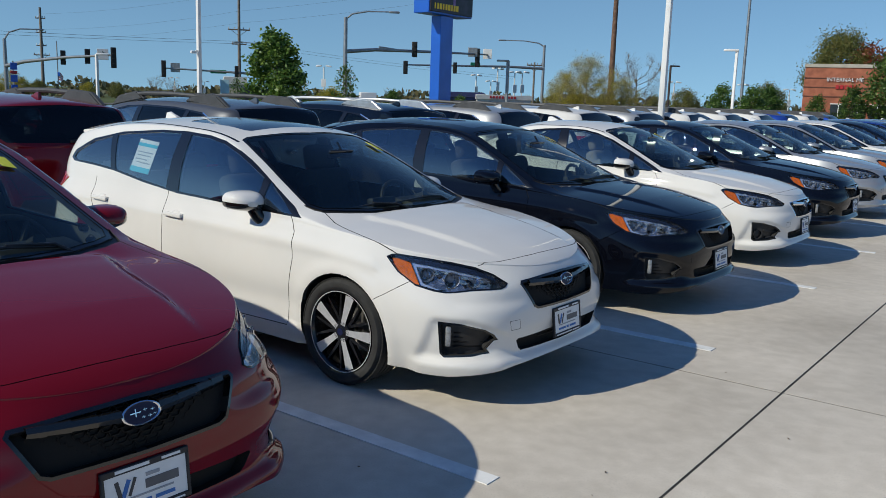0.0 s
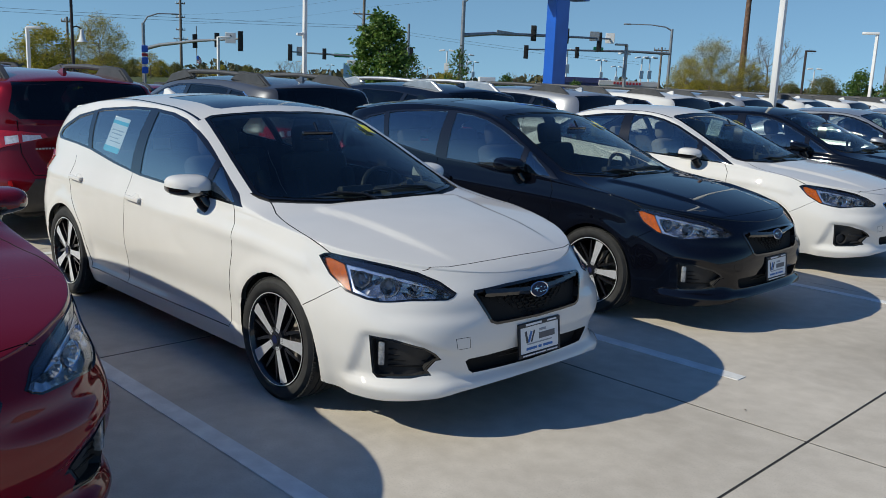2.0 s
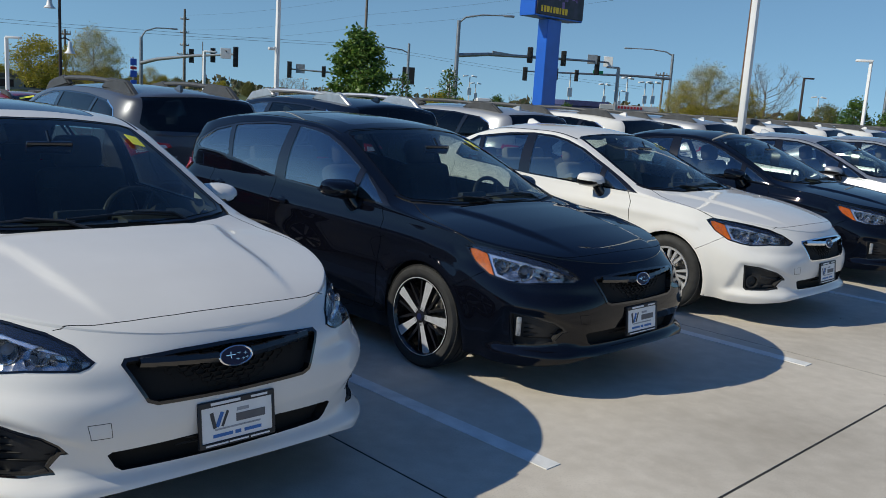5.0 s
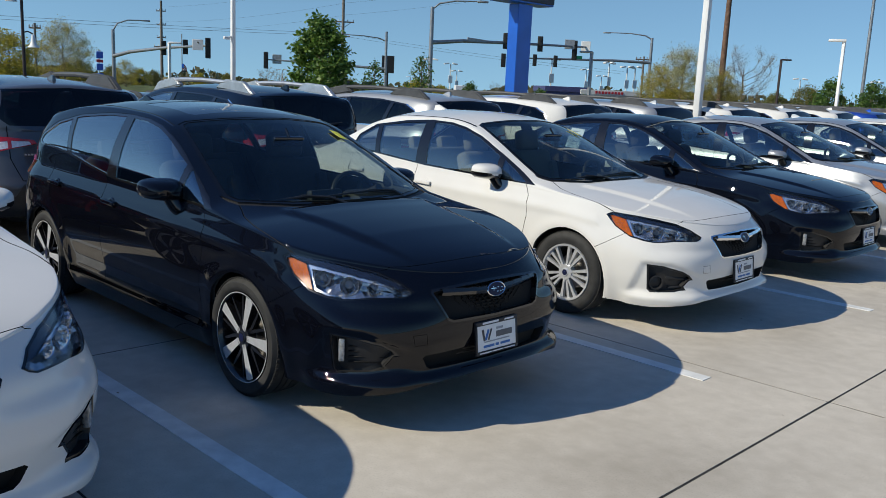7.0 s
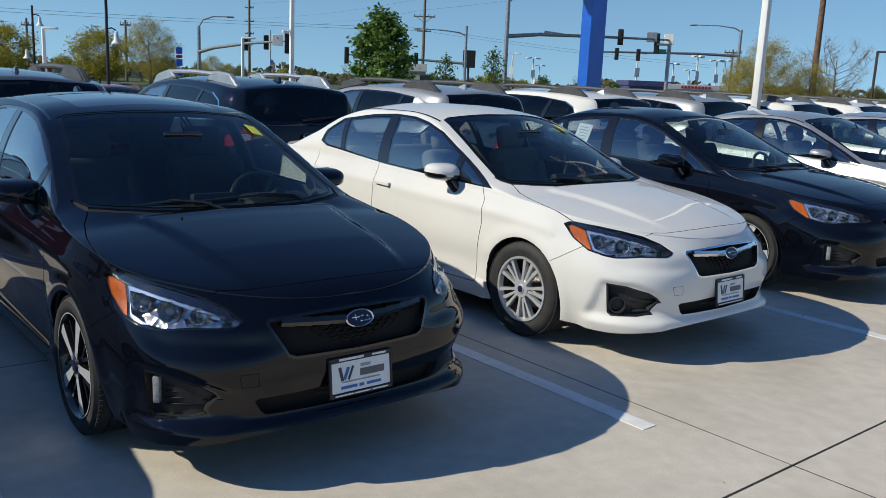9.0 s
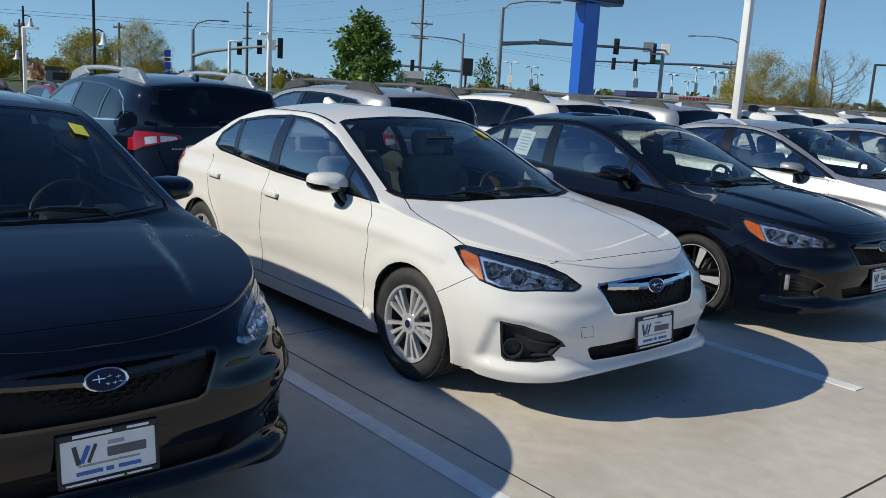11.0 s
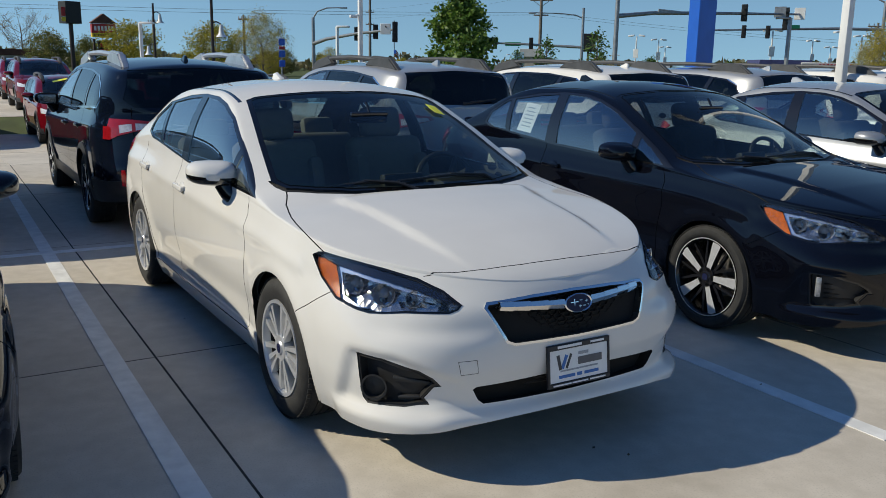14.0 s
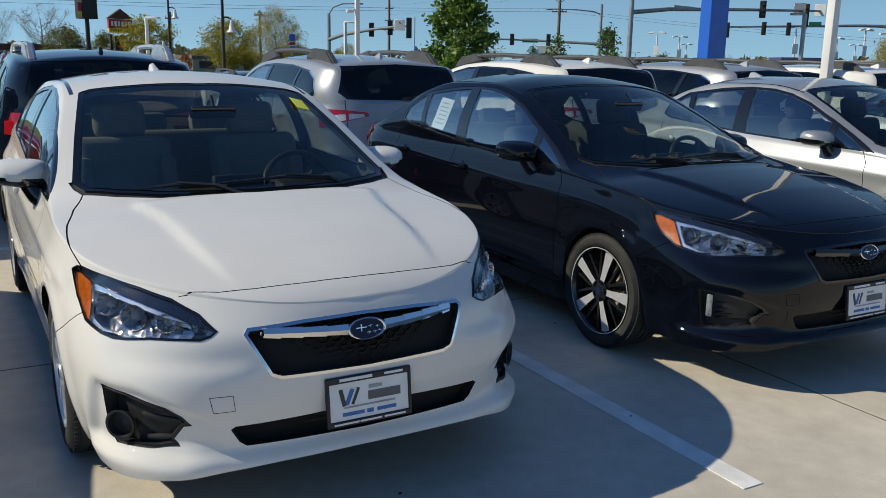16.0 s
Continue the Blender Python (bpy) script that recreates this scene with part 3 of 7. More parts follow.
def silver_wheel(parent, r_tyre=0.320, r_rim=0.218, width=0.205):
    """Silver alloy wheel with fifteen thin spokes."""
    bm = bmesh.new()
    h = width / 2
    lathe(bm, [(-h + 0.010, r_rim), (-h - 0.004, r_rim - 0.002), (-h - 0.003, r_rim - 0.016), (-h + 0.03, r_rim - 0.024), (h, r_rim - 0.03), (h, r_rim)], "y", 56, [1, 1, 1, 0, 0])
    sp = bmesh.new()
    slab(sp, [(-0.010, 0.035), (-0.008, 0.10), (-0.013, 0.200), (0.013, 0.200), (0.008, 0.10), (0.010, 0.035)], 0.03, Matrix.Translation((0, -h, 0)), 0, 0)
    wheel = part("wheel", bm, [M_UNDER, M_RIMSILVER], parent, "silver alloy wheel with many thin spokes")
    bm2 = bmesh.new()
    lathe(bm2, [(-h - 0.004, 0.0005), (-h - 0.004, 0.028), (-h + 0.002, 0.034), (-h + 0.002, 0.058), (-h + 0.05, 0.062)], "y", 30)
    part("hub_cap", bm2, M_RIMSILVER, wheel)
    one = part("spoke", sp, M_RIMSILVER, wheel, "", False)
    for k in range(15):
        o = one if k == 0 else new("spoke", one.data)
        o.parent = wheel
        a = 2 * math.pi * k / 15 + (0.10 if k % 3 == 0 else -0.10 if k % 3 == 2 else 0)
        o.matrix_basis = Matrix.Rotation(a, 4, "Y") @ Matrix.Translation((0, 0.004 if k % 3 != 1 else 0.010, 0))
    bm = bmesh.new()
    lathe(bm, [(-h - 0.0055, 0.0005), (-h - 0.0055, 0.022)], "y", 20)
    part("centre_badge", bm, M_EMBLEM, wheel)
    bm = bmesh.new()
    lathe(bm, [(h - 0.06, 0.005), (h - 0.06, 0.135), (h - 0.085, 0.135), (h - 0.085, 0.06), (h - 0.12, 0.055), (h - 0.12, 0.005)], "y", 36)
    part("brake_disc", bm, M_DISC, wheel)
    tyre(wheel, r_tyre, r_rim, width)
    return wheel


def tyre(wheel, r, rim, width):
    bm = bmesh.new()
    h = width / 2
    prof = [(-h + 0.012, rim - 0.004), (-h - 0.002, rim + 0.006), (-h - 0.010, rim + 0.35 * (r - rim)), (-h - 0.007, rim + 0.65 * (r - rim)), (-h + 0.010, r - 0.012), (-h + 0.026, r - 0.002)]
    for k in range(4):
        y0 = -h + 0.030 + k * (width - 0.06) / 4
        y1 = y0 + (width - 0.06) / 4
        prof += [(y0 + 0.003, r), (y1 - 0.006, r), (y1 - 0.004, r - 0.007), (y1 + 0.001, r - 0.007)]
    prof += [(h - 0.026, r - 0.002), (h - 0.010, r - 0.012), (h + 0.008, rim + 0.5 * (r - rim)), (h, rim)]
    lathe(bm, prof, "y", 64)
    # tread blocks on the shoulders
    for k in range(76):
        a = 2 * math.pi * k / 76
        for s in (-1, 1):
            block(bm, (0.019, 0.030, 0.006), Matrix.Rotation(a, 4, "Y") @ Matrix.Translation((0, s * (h - 0.023), r - 0.0052)))
    return part("tyre", bm, M_RUBBER, wheel, "black treaded rubber tyre")


# ---- vehicles: cabins ----
def seat(parent, x, y, mat, name="seat"):
    bm = bmesh.new()
    block(bm, (0.50, 0.50, 0.16), pose(x, y, 0.50, 0, -6, 0), 0.05, 3)
    block(bm, (0.15, 0.50, 0.64), pose(x - 0.32, y, 0.80, 0, -18, 0), 0.055, 3)
    for s in (-1, 1):
        block(bm, (0.16, 0.09, 0.46), pose(x - 0.27, y + s * 0.21, 0.78, 0, -18, 0), 0.035, 2)
    ob = part(name, bm, mat, parent)
    bm = bmesh.new()
    block(bm, (0.11, 0.27, 0.19), pose(x - 0.455, y, 1.195, 0, -12, 0), 0.045, 3)
    for s in (-1, 1):
        tube(bm, [(x - 0.43, y + s * 0.06, 1.04), (x - 0.455, y + s * 0.06, 1.15)], 0.007, 6)
    part("headrest", bm, mat, ob)
    return ob


def cabin(parent, cloth, dx=0.0, dz=0.0, rear=-2.05, half=0.36):
    """Seats, dashboard and wheel, seen through the glass."""
    for s in (-1, 1):
        o = seat(parent, -0.98 + dx, s * half, cloth)
        o.location.z = dz
    bm = bmesh.new()
    block(bm, (0.52, 1.28, 0.16), pose(rear, 0, 0.50 + dz, 0, -6, 0), 0.05, 3)
    block(bm, (0.16, 1.28, 0.56), pose(rear - 0.34, 0, 0.78 + dz, 0, -22, 0), 0.05, 3)
    bench = part("rear_seat", bm, cloth, parent)
    for y in (-0.40, 0, 0.40):
        bm = bmesh.new()
        block(bm, (0.10, 0.25, 0.14), pose(rear - 0.48, y, 1.09 + dz, 0, -14, 0), 0.04, 2)
        part("headrest", bm, cloth, bench)
    bm = bmesh.new()
    block(bm, (0.62, 1.40, 0.20), pose(-0.22 + dx, 0, 0.82 + dz, 0, 6, 0), 0.06, 3)
    block(bm, (0.20, 0.40, 0.10), pose(-0.42 + dx, 0.36, 0.93 + dz, 0, 6, 0), 0.035, 2)
    block(bm, (0.06, 0.24, 0.14), pose(-0.46 + dx, 0, 0.93 + dz, 0, -10, 0), 0.015, 2)
    part("dashboard", bm, M_DASH, parent)
    bm = bmesh.new()
    ring = [Matrix.Rotation(2 * math.pi * k / 28, 4, "X") @ Vector((0, 0, 0.185)) for k in range(28)]
    rim = []
    m = pose(-0.60 + dx, 0.36, 0.90 + dz, 0, -24, 0)
    pts = [m @ p for p in ring]
    tube(bm, pts + pts[:1], 0.015, 8, caps=False)
    for a in (90, 210, 330):
        p = m @ (Matrix.Rotation(radians(a), 4, "X") @ Vector((0, 0, 0.18)))
        tube(bm, [m @ Vector((0.02, 0, 0)), p], [0.025, 0.014], 6)
    block(bm, (0.06, 0.14, 0.12), m, 0.025, 2)
    tube(bm, [m @ Vector((0.02, 0, 0)), m @ Vector((0.25, 0, 0))], 0.03, 8)
    part("steering_wheel", bm, M_DASH, parent)
    bm = bmesh.new()
    block(bm, (0.03, 0.23, 0.065), pose(-0.86 + dx, 0, 1.265 + dz, 0, 20, 0), 0.012, 2)
    tube(bm, [(-0.85 + dx, 0, 1.29 + dz), (-0.89 + dx, 0, 1.345 + dz)], 0.008, 6)
    part("rear_view_mirror", bm, M_GLOSSBLACK, parent)


def door_mirror(parent, x, y, z, side, k=1.0):
    """A wing mirror on the door: painted cap, black base, silvered pane facing back."""
    bm = bmesh.new()
    n, m = 10, 24
    rings = []
    for i in range(n + 1):
        t = i / n
        xx = 0.075 - 0.15 * t
        sc = max(0.05, 1 - (1 - t) ** 2.4) ** 0.45
        ring = []
        for j in range(m):
            a = 2 * math.pi * j / m
            c, s_ = math.cos(a), math.sin(a)
            yy = 0.122 * sc * abs(c) ** 0.6 * (1 if c > 0 else -1)
            zz = (0.070 if s_ > 0 else 0.056) * sc * abs(s_) ** 0.62 * (1 if s_ > 0 else -1) * (0.97 + 0.13 * yy / 0.122)
            ring.append(bm.verts.new((xx * k, yy * k, (zz - 0.010 * yy / 0.122) * k)))
        rings.append(ring)
    for i, (r0, r1) in enumerate(zip(rings, rings[1:])):
        for j in range(m):
            f = bm.faces.new((r0[j], r0[(j + 1) % m], r1[(j + 1) % m], r1[j]))
            f.material_index = 1 if 12 <= j <= 23 else 0
    bm.faces.new(rings[0][::-1])
    f = bm.faces.new(rings[-1])
    f.material_index = 1
    bmesh.ops.recalc_face_normals(bm, faces=bm.faces[:])
    at = Matrix.Translation((x, y + side * 0.125 * k, z)) @ Matrix.Diagonal((1, 1 if side < 0 else -1, 1, 1)) @ pose(0, 0, 0, 0, 0, -14)
    bmesh.ops.transform(bm, matrix=at, verts=bm.verts[:])
    bmesh.ops.recalc_face_normals(bm, faces=bm.faces[:])
    cap = part("door_mirror", bm, [M_GLOSSBLACK, M_GLOSSBLACK], parent)
    bm = bmesh.new()
    tube(bm, [(x + 0.035, y + side * 0.030, z - 0.105 * k), (x + 0.020, y + side * 0.060, z - 0.080 * k), (x + 0.005, y + side * 0.085, z - 0.035 * k)], [0.046 * k, 0.042 * k, 0.040 * k], 12)
    part("mirror_arm", bm, M_GLOSSBLACK, cap)
    bm = bmesh.new()
    block(bm, (0.006, 0.180 * k, 0.086 * k), Matrix.Translation((-0.076 * k, 0, 0.004)), 0.002, 1)
    bmesh.ops.transform(bm, matrix=at, verts=bm.verts[:])
    bmesh.ops.recalc_face_normals(bm, faces=bm.faces[:])
    part("mirror_pane", bm, M_CHROME, cap)
    return cap


# ---- vehicles: the compact car ----
def compact_spec(sedan):
    S = dict(
        axles=(0.0, -2.67), hub=0.318,
        front=curve((0.17, 0.960), (0.21, 0.984), (0.245, 0.992), (0.262, 0.986), (0.300, 0.958), (0.34, 0.963), (0.40, 0.975), (0.46, 0.985), (0.54, 0.982), (0.66, 0.960), (0.705, 0.938), (0.75, 0.902), (0.80, 0.845)),
        crease=curve((-0.2, 0.555), (-0.1, 0.535), (0.15, 0.480), (0.45, 0.450), (0.62, 0.423), (0.9, 0.37)),
        front_c=curve((0.2, 0.15), (0.5, 0.10), (0.72, -0.10), (1.0, -0.12)),
        front_n=curve((0.2, 3.6), (0.5, 3.35), (0.66, 2.85), (0.74, 2.5), (1.0, 2.4)),
        rear_c=-2.80, rear_n=curve((0.2, 3.4), (0.6, 3.2), (1.05, 2.8)),
        width=curve((0.15, 0.800), (0.25, 0.838), (0.40, 0.872), (0.62, 0.886), (0.76, 0.880), (0.88, 0.852), (0.97, 0.815), (1.10, 0.780)),
        tumble=0.42, relief=bumper_relief, soften=1,
        sill=curve((-3.6, 0.30), (-3.2, 0.24), (-2.2, 0.175), (0.0, 0.170), (0.3, 0.180), (0.65, 0.188), (0.78, 0.205), (0.88, 0.224), (0.93, 0.238), (0.958, 0.248), (1.05, 0.250)),
        belt=curve((-3.6, 0.990), (-2.9, 0.985), (-2.0, 0.960), (-1.0, 0.930), (-0.4, 0.912), (0.0, 0.888), (0.36, 0.836), (0.7, 0.785), (0.88, 0.752), (0.96, 0.728)),
    )
    if sedan:
        S["rear"] = curve((0.2, -3.42), (0.32, -3.54), (0.5, -3.62), (0.66, -3.615), (0.80, -3.60), (0.95, -3.625), (1.05, -3.60))
        S["top"] = curve((1.0, 0.700), (0.95, 0.722), (0.90, 0.755), (0.86, 0.780), (0.81, 0.803), (0.72, 0.828), (0.6, 0.853), (0.3, 0.902), (0.05, 0.934), (-0.10, 0.953), (-0.16, 0.972), (-0.25, 1.012), (-0.45, 1.112), (-0.70, 1.224), (-0.95, 1.325),
                         (-1.22, 1.410), (-1.6, 1.452), (-2.05, 1.450), (-2.45, 1.395), (-2.80, 1.240), (-3.12, 1.070), (-3.24, 1.040), (-3.5, 1.035), (-3.62, 0.995))
        S["crown"] = curve((1.0, 0.02), (0.3, 0.055), (0.0, 0.085), (-0.5, 0.135), (-1.0, 0.10), (-1.4, 0.065), (-2.2, 0.075), (-2.7, 0.11), (-3.1, 0.06), (-3.5, 0.03))
    else:
        S["rear"] = curve((0.2, -3.28), (0.32, -3.40), (0.5, -3.465), (0.64, -3.46), (0.78, -3.42), (1.0, -3.385), (1.1, -3.36))
        S["top"] = curve((1.0, 0.700), (0.95, 0.722), (0.90, 0.755), (0.86, 0.780), (0.81, 0.803), (0.72, 0.828), (0.6, 0.853), (0.3, 0.902), (0.05, 0.934), (-0.10, 0.953), (-0.16, 0.972), (-0.25, 1.012), (-0.45, 1.112), (-0.70, 1.224), (-0.95, 1.325),
                         (-1.22, 1.412), (-1.6, 1.462), (-2.1, 1.474), (-2.6, 1.452), (-2.98, 1.402), (-3.10, 1.368), (-3.14, 1.320), (-3.34, 1.04), (-3.40, 0.992))
        S["crown"] = curve((1.0, 0.02), (0.3, 0.055), (0.0, 0.085), (-0.5, 0.135), (-1.0, 0.10), (-1.4, 0.060), (-2.4, 0.060), (-3.0, 0.08), (-3.3, 0.04))
    return S


def bumper_relief(P):
    """Sculpting of the nose: a sunk field with a crisp edge round each fog pocket, a proud wedge under it, a waist below the lamps, and the rocker ledge."""
    x, y, z = P[:, :, 0], np.abs(P[:, :, 1]), P[:, :, 2]
    u = 0.8 * x - 0.6 * y
    fwd = np.clip((x - 0.40) / 0.10, 0, 1)
    ease = lambda q: np.clip(q, 0, 1) ** 2 * (3 - 2 * np.clip(q, 0, 1))
    edge = -0.015 - 0.36 * np.clip(0.504 - z, 0, 1)
    brow = 0.520 - 0.02 * np.clip(u, 0, 1) - 0.55 * np.clip(u - 0.20, 0, 1) ** 1.3
    inside = ease((u - edge) / 0.062) * ease((brow - z) / 0.040) * ease((z - 0.245) / 0.05)
    field = -0.022 * inside * ease((0.50 - u) / 0.20)
    lid = 0.250 + 0.16 * np.clip(u - 0.05, 0, 0.31)
    wedge = 0.016 * ease((lid + 0.030 - z) / 0.036) * ease((u + 0.14) / 0.10) * ease((0.50 - u) / 0.14)
    waist = -0.012 * np.exp(-((z - 0.598) / 0.036) ** 2) * ease((y - 0.30) / 0.2) * ease((0.82 - y) / 0.08)
    mid = np.clip((-0.34 - x) / 0.06, 0, 1) * np.clip((x + 2.34) / 0.06, 0, 1) * np.clip((y - 0.6) / 0.1, 0, 1)
    rocker = 0.020 * mid * np.clip((0.300 - z) / 0.022, 0, 1)
    return fwd * (field + wedge + waist) + rocker


def right_lamp(n, c):
    return c.y < -0.2 and c.x > 0.15 and n.dot(Vector((0.6, -0.8, 0))) > 0.05


def left_lamp(n, c):
    return c.y > 0.2 and c.x > 0.15 and n.dot(Vector((0.6, 0.8, 0))) > 0.05


def dress(ob, colour, slot=0):
    ob.material_slots[slot].link = "OBJECT"
    ob.material_slots[slot].material = PAINT[colour]


PAINTED = ("body", "door_mirror", "door_handle", "handle_base", "antenna_fin", "rear_spoiler")


def repaint(car, colour, label):
    for o in car.children_recursive:
        base = o.name.split(".")[0]
        if base in PAINTED:
            dress(o, colour)
    car["label"] = label


def lamp_unit(skin, car, pick, U, sgn):
    """Headlight: black rim and brow, amber corner, bright frame and chrome bowls behind a clear cover."""
    where = (lambda c: c.y < 0) if sgn < 0 else (lambda c: c.y > 0)
    house = skin.take("headlight", car, ("headlamp",), M_MOSAIC, 0.048, 0.048, "clear headlight with chrome bowls and an amber corner", where)
    skin.take("lens_cover", house, ("headlamp", "lamp_brow", "amber", "lamp_frame"), M_LENS, 0.001, 0.0, "", where)
    skin.take("lamp_rim", house, ("lamp_rim",), M_GLOSSBLACK, 0.002, 0.004, "", where)
    skin.take("lamp_brow", house, ("lamp_brow",), M_BROW, 0.010, -0.03, "dark brow", where)
    skin.take("amber_reflector", house, ("amber",), M_AMBER, 0.006, -0.03, "amber corner reflector", where)
    skin.take("lamp_frame", house, ("lamp_frame",), M_BRIGHT, 0.008, -0.03, "bright silver frame", where)
    # bowls
    for x, y, z, r, turn in ((0.630, 0.675, 0.700, 0.046, 34), (0.722, 0.590, 0.694, 0.034, 36), (0.505, 0.735, 0.720, 0.040, 40)):
        bm = bmesh.new()
        lathe(bm, [(0.034, r), (0.030, r * 0.94), (0.012, r * 0.80), (-0.006, r * 0.58), (-0.016, r * 0.32), (-0.018, 0.001)], "x", 14)
        bmesh.ops.transform(bm, matrix=pose(x, sgn * y, z, 0, 0, sgn * turn), verts=bm.verts[:])
        bowl = part("reflector_bowl", bm, M_BOWL, house, "", False)
        bm = bmesh.new()
        lathe(bm, [(0.028, 0.001), (0.025, r * 0.24), (0.015, r * 0.42), (-0.01, r * 0.45)], "x", 18)
        bmesh.ops.transform(bm, matrix=pose(x, sgn * y, z, 0, 0, sgn * turn), verts=bm.verts[:])
        part("projector_lens", bm, M_BALL, bowl)
    # ridged fins at the inner end
    for k in range(6):
        t = k / 5
        bm = bmesh.new()
        x, y, z = 0.765 + 0.055 * t, 0.548 - 0.065 * t, 0.690 - 0.006 * t
        block(bm, (0.014, 0.009, 0.036 - 0.012 * t), pose(x - 0.020, sgn * (y - 0.020), z, 0, 0, sgn * 36), 0.002, 1)
        part("reflector_fin", bm, M_BRIGHT, house)
    return house


def plate(car, x, z, mat_frame=M_INKBLACK, rear=False):
    """Dealer plate: white card with coloured bars of print in a black frame."""
    s = -1 if rear else 1
    m = pose(x, 0, z, 0, -6 * s, 0)
    bm = bmesh.new()
    block(bm, (0.010, 0.300, 0.150), m, 0.003, 1)
    p = part("license_plate", bm, M_PAPER, car, "white dealer plate printed with bars in a black frame")
    bm = bmesh.new()
    for yy, zz, a, b in ((0, 0.075, 0.316, 0.022), (0, -0.075, 0.316, 0.020), (0.152, 0, 0.012, 0.15), (-0.152, 0, 0.012, 0.15)):
        block(bm, (0.016, a, b), m @ Matrix.Translation((0.002 * s, yy, zz)), 0.003, 1)
    part("plate_frame", bm, mat_frame, p)
    for mat, bars in ((M_INKMID, [(0.055, 0.008, 0.122, 0.030, 0)]), (M_INKDARK, [(-0.100, 0.014, 0.014, 0.060, 12), (-0.052, 0.014, 0.010, 0.060, -24)]),
                      (M_INKGREY, [(0.0, -0.022, 0.19, 0.006, 0), (0.022, 0.038, 0.050, 0.012, 0)]),
                      (M_INKBLUE, [(-0.074, 0.014, 0.014, 0.056, -24), (-0.062, -0.045, 0.080, 0.012, 0), (0.062, -0.045, 0.072, 0.012, 0), (0.0, -0.045, 0.024, 0.013, 0)])):
        for yy, zz, a, b, lean in bars:
            bm = bmesh.new()
            block(bm, (0.002, a, b), m @ Matrix.Translation((0.0058 * s, yy * s, zz)) @ Matrix.Rotation(radians(lean * s), 4, "X"))
            part("print_bar", bm, mat, p, "", False)
    for yy, zz, a, b in ((-0.05, 0.076, 0.12, 0.010), (0.09, 0.076, 0.07, 0.008), (-0.09, -0.075, 0.09, 0.006), (0.0, -0.075, 0.08, 0.006), (0.09, -0.075, 0.08, 0.006)):
        bm = bmesh.new()
        block(bm, (0.002, a, b), m @ Matrix.Translation((0.0108 * s, yy * s, zz)))
        part("frame_print", bm, M_PAPER, p, "", False)
    return p


def emblem(car, x, z, tilt=-14, k=1.0, s=1):
    """Oval badge: blue enamel, bright rim, one large and five small bright dots."""
    m = pose(x, 0, z, 0, tilt * s, 0)
    bm = bmesh.new()
    for yy, zz, f in ((0, 0, 1.0),):
        ring = []
        for r, d in ((1.0, 0.0), (1.0, 0.008), (0.92, 0.011), (0.86, 0.008)):
            ring.append([bm.verts.new(m @ Vector((s * d, 0.064 * k * r * math.cos(2 * math.pi * i / 32), 0.034 * k * r * math.sin(2 * math.pi * i / 32)))) for i in range(32)])
        for r0, r1 in zip(ring, ring[1:]):
            for i in range(32):
                bm.faces.new((r0[i], r0[(i + 1) % 32], r1[(i + 1) % 32], r1[i]))
    bmesh.ops.recalc_face_normals(bm, faces=bm.faces[:])
    badge = part("emblem", bm, M_CHROME, car, "oval blue badge with a bright rim")
    bm = bmesh.new()
    bm.faces.new([bm.verts.new(m @ Vector((s * 0.0075, 0.057 * k * math.cos(2 * math.pi * i / 32), 0.030 * k * math.sin(2 * math.pi * i / 32)))) for i in range(32)])
    bmesh.ops.recalc_face_normals(bm, faces=bm.faces[:])
    part("enamel", bm, M_EMBLEM, badge)
    bm = bmesh.new()
    for yy, zz, r in ((-0.020, 0.004, 0.015), (0.010, 0.008, 0.006), (0.034, 0.004, 0.006), (0.004, -0.012, 0.006), (0.024, -0.012, 0.006), (0.040, -0.010, 0.005)):
        block(bm, (0.003, 2.3 * r * k, 0.20 * r * k), m @ Matrix.Translation((0.009 * s, yy * k, zz * k)))
        block(bm, (0.003, 0.20 * r * k, 1.5 * r * k), m @ Matrix.Translation((0.009 * s, yy * k, zz * k)))
    part("bright_marks", bm, M_CHROME, badge)
    return badge


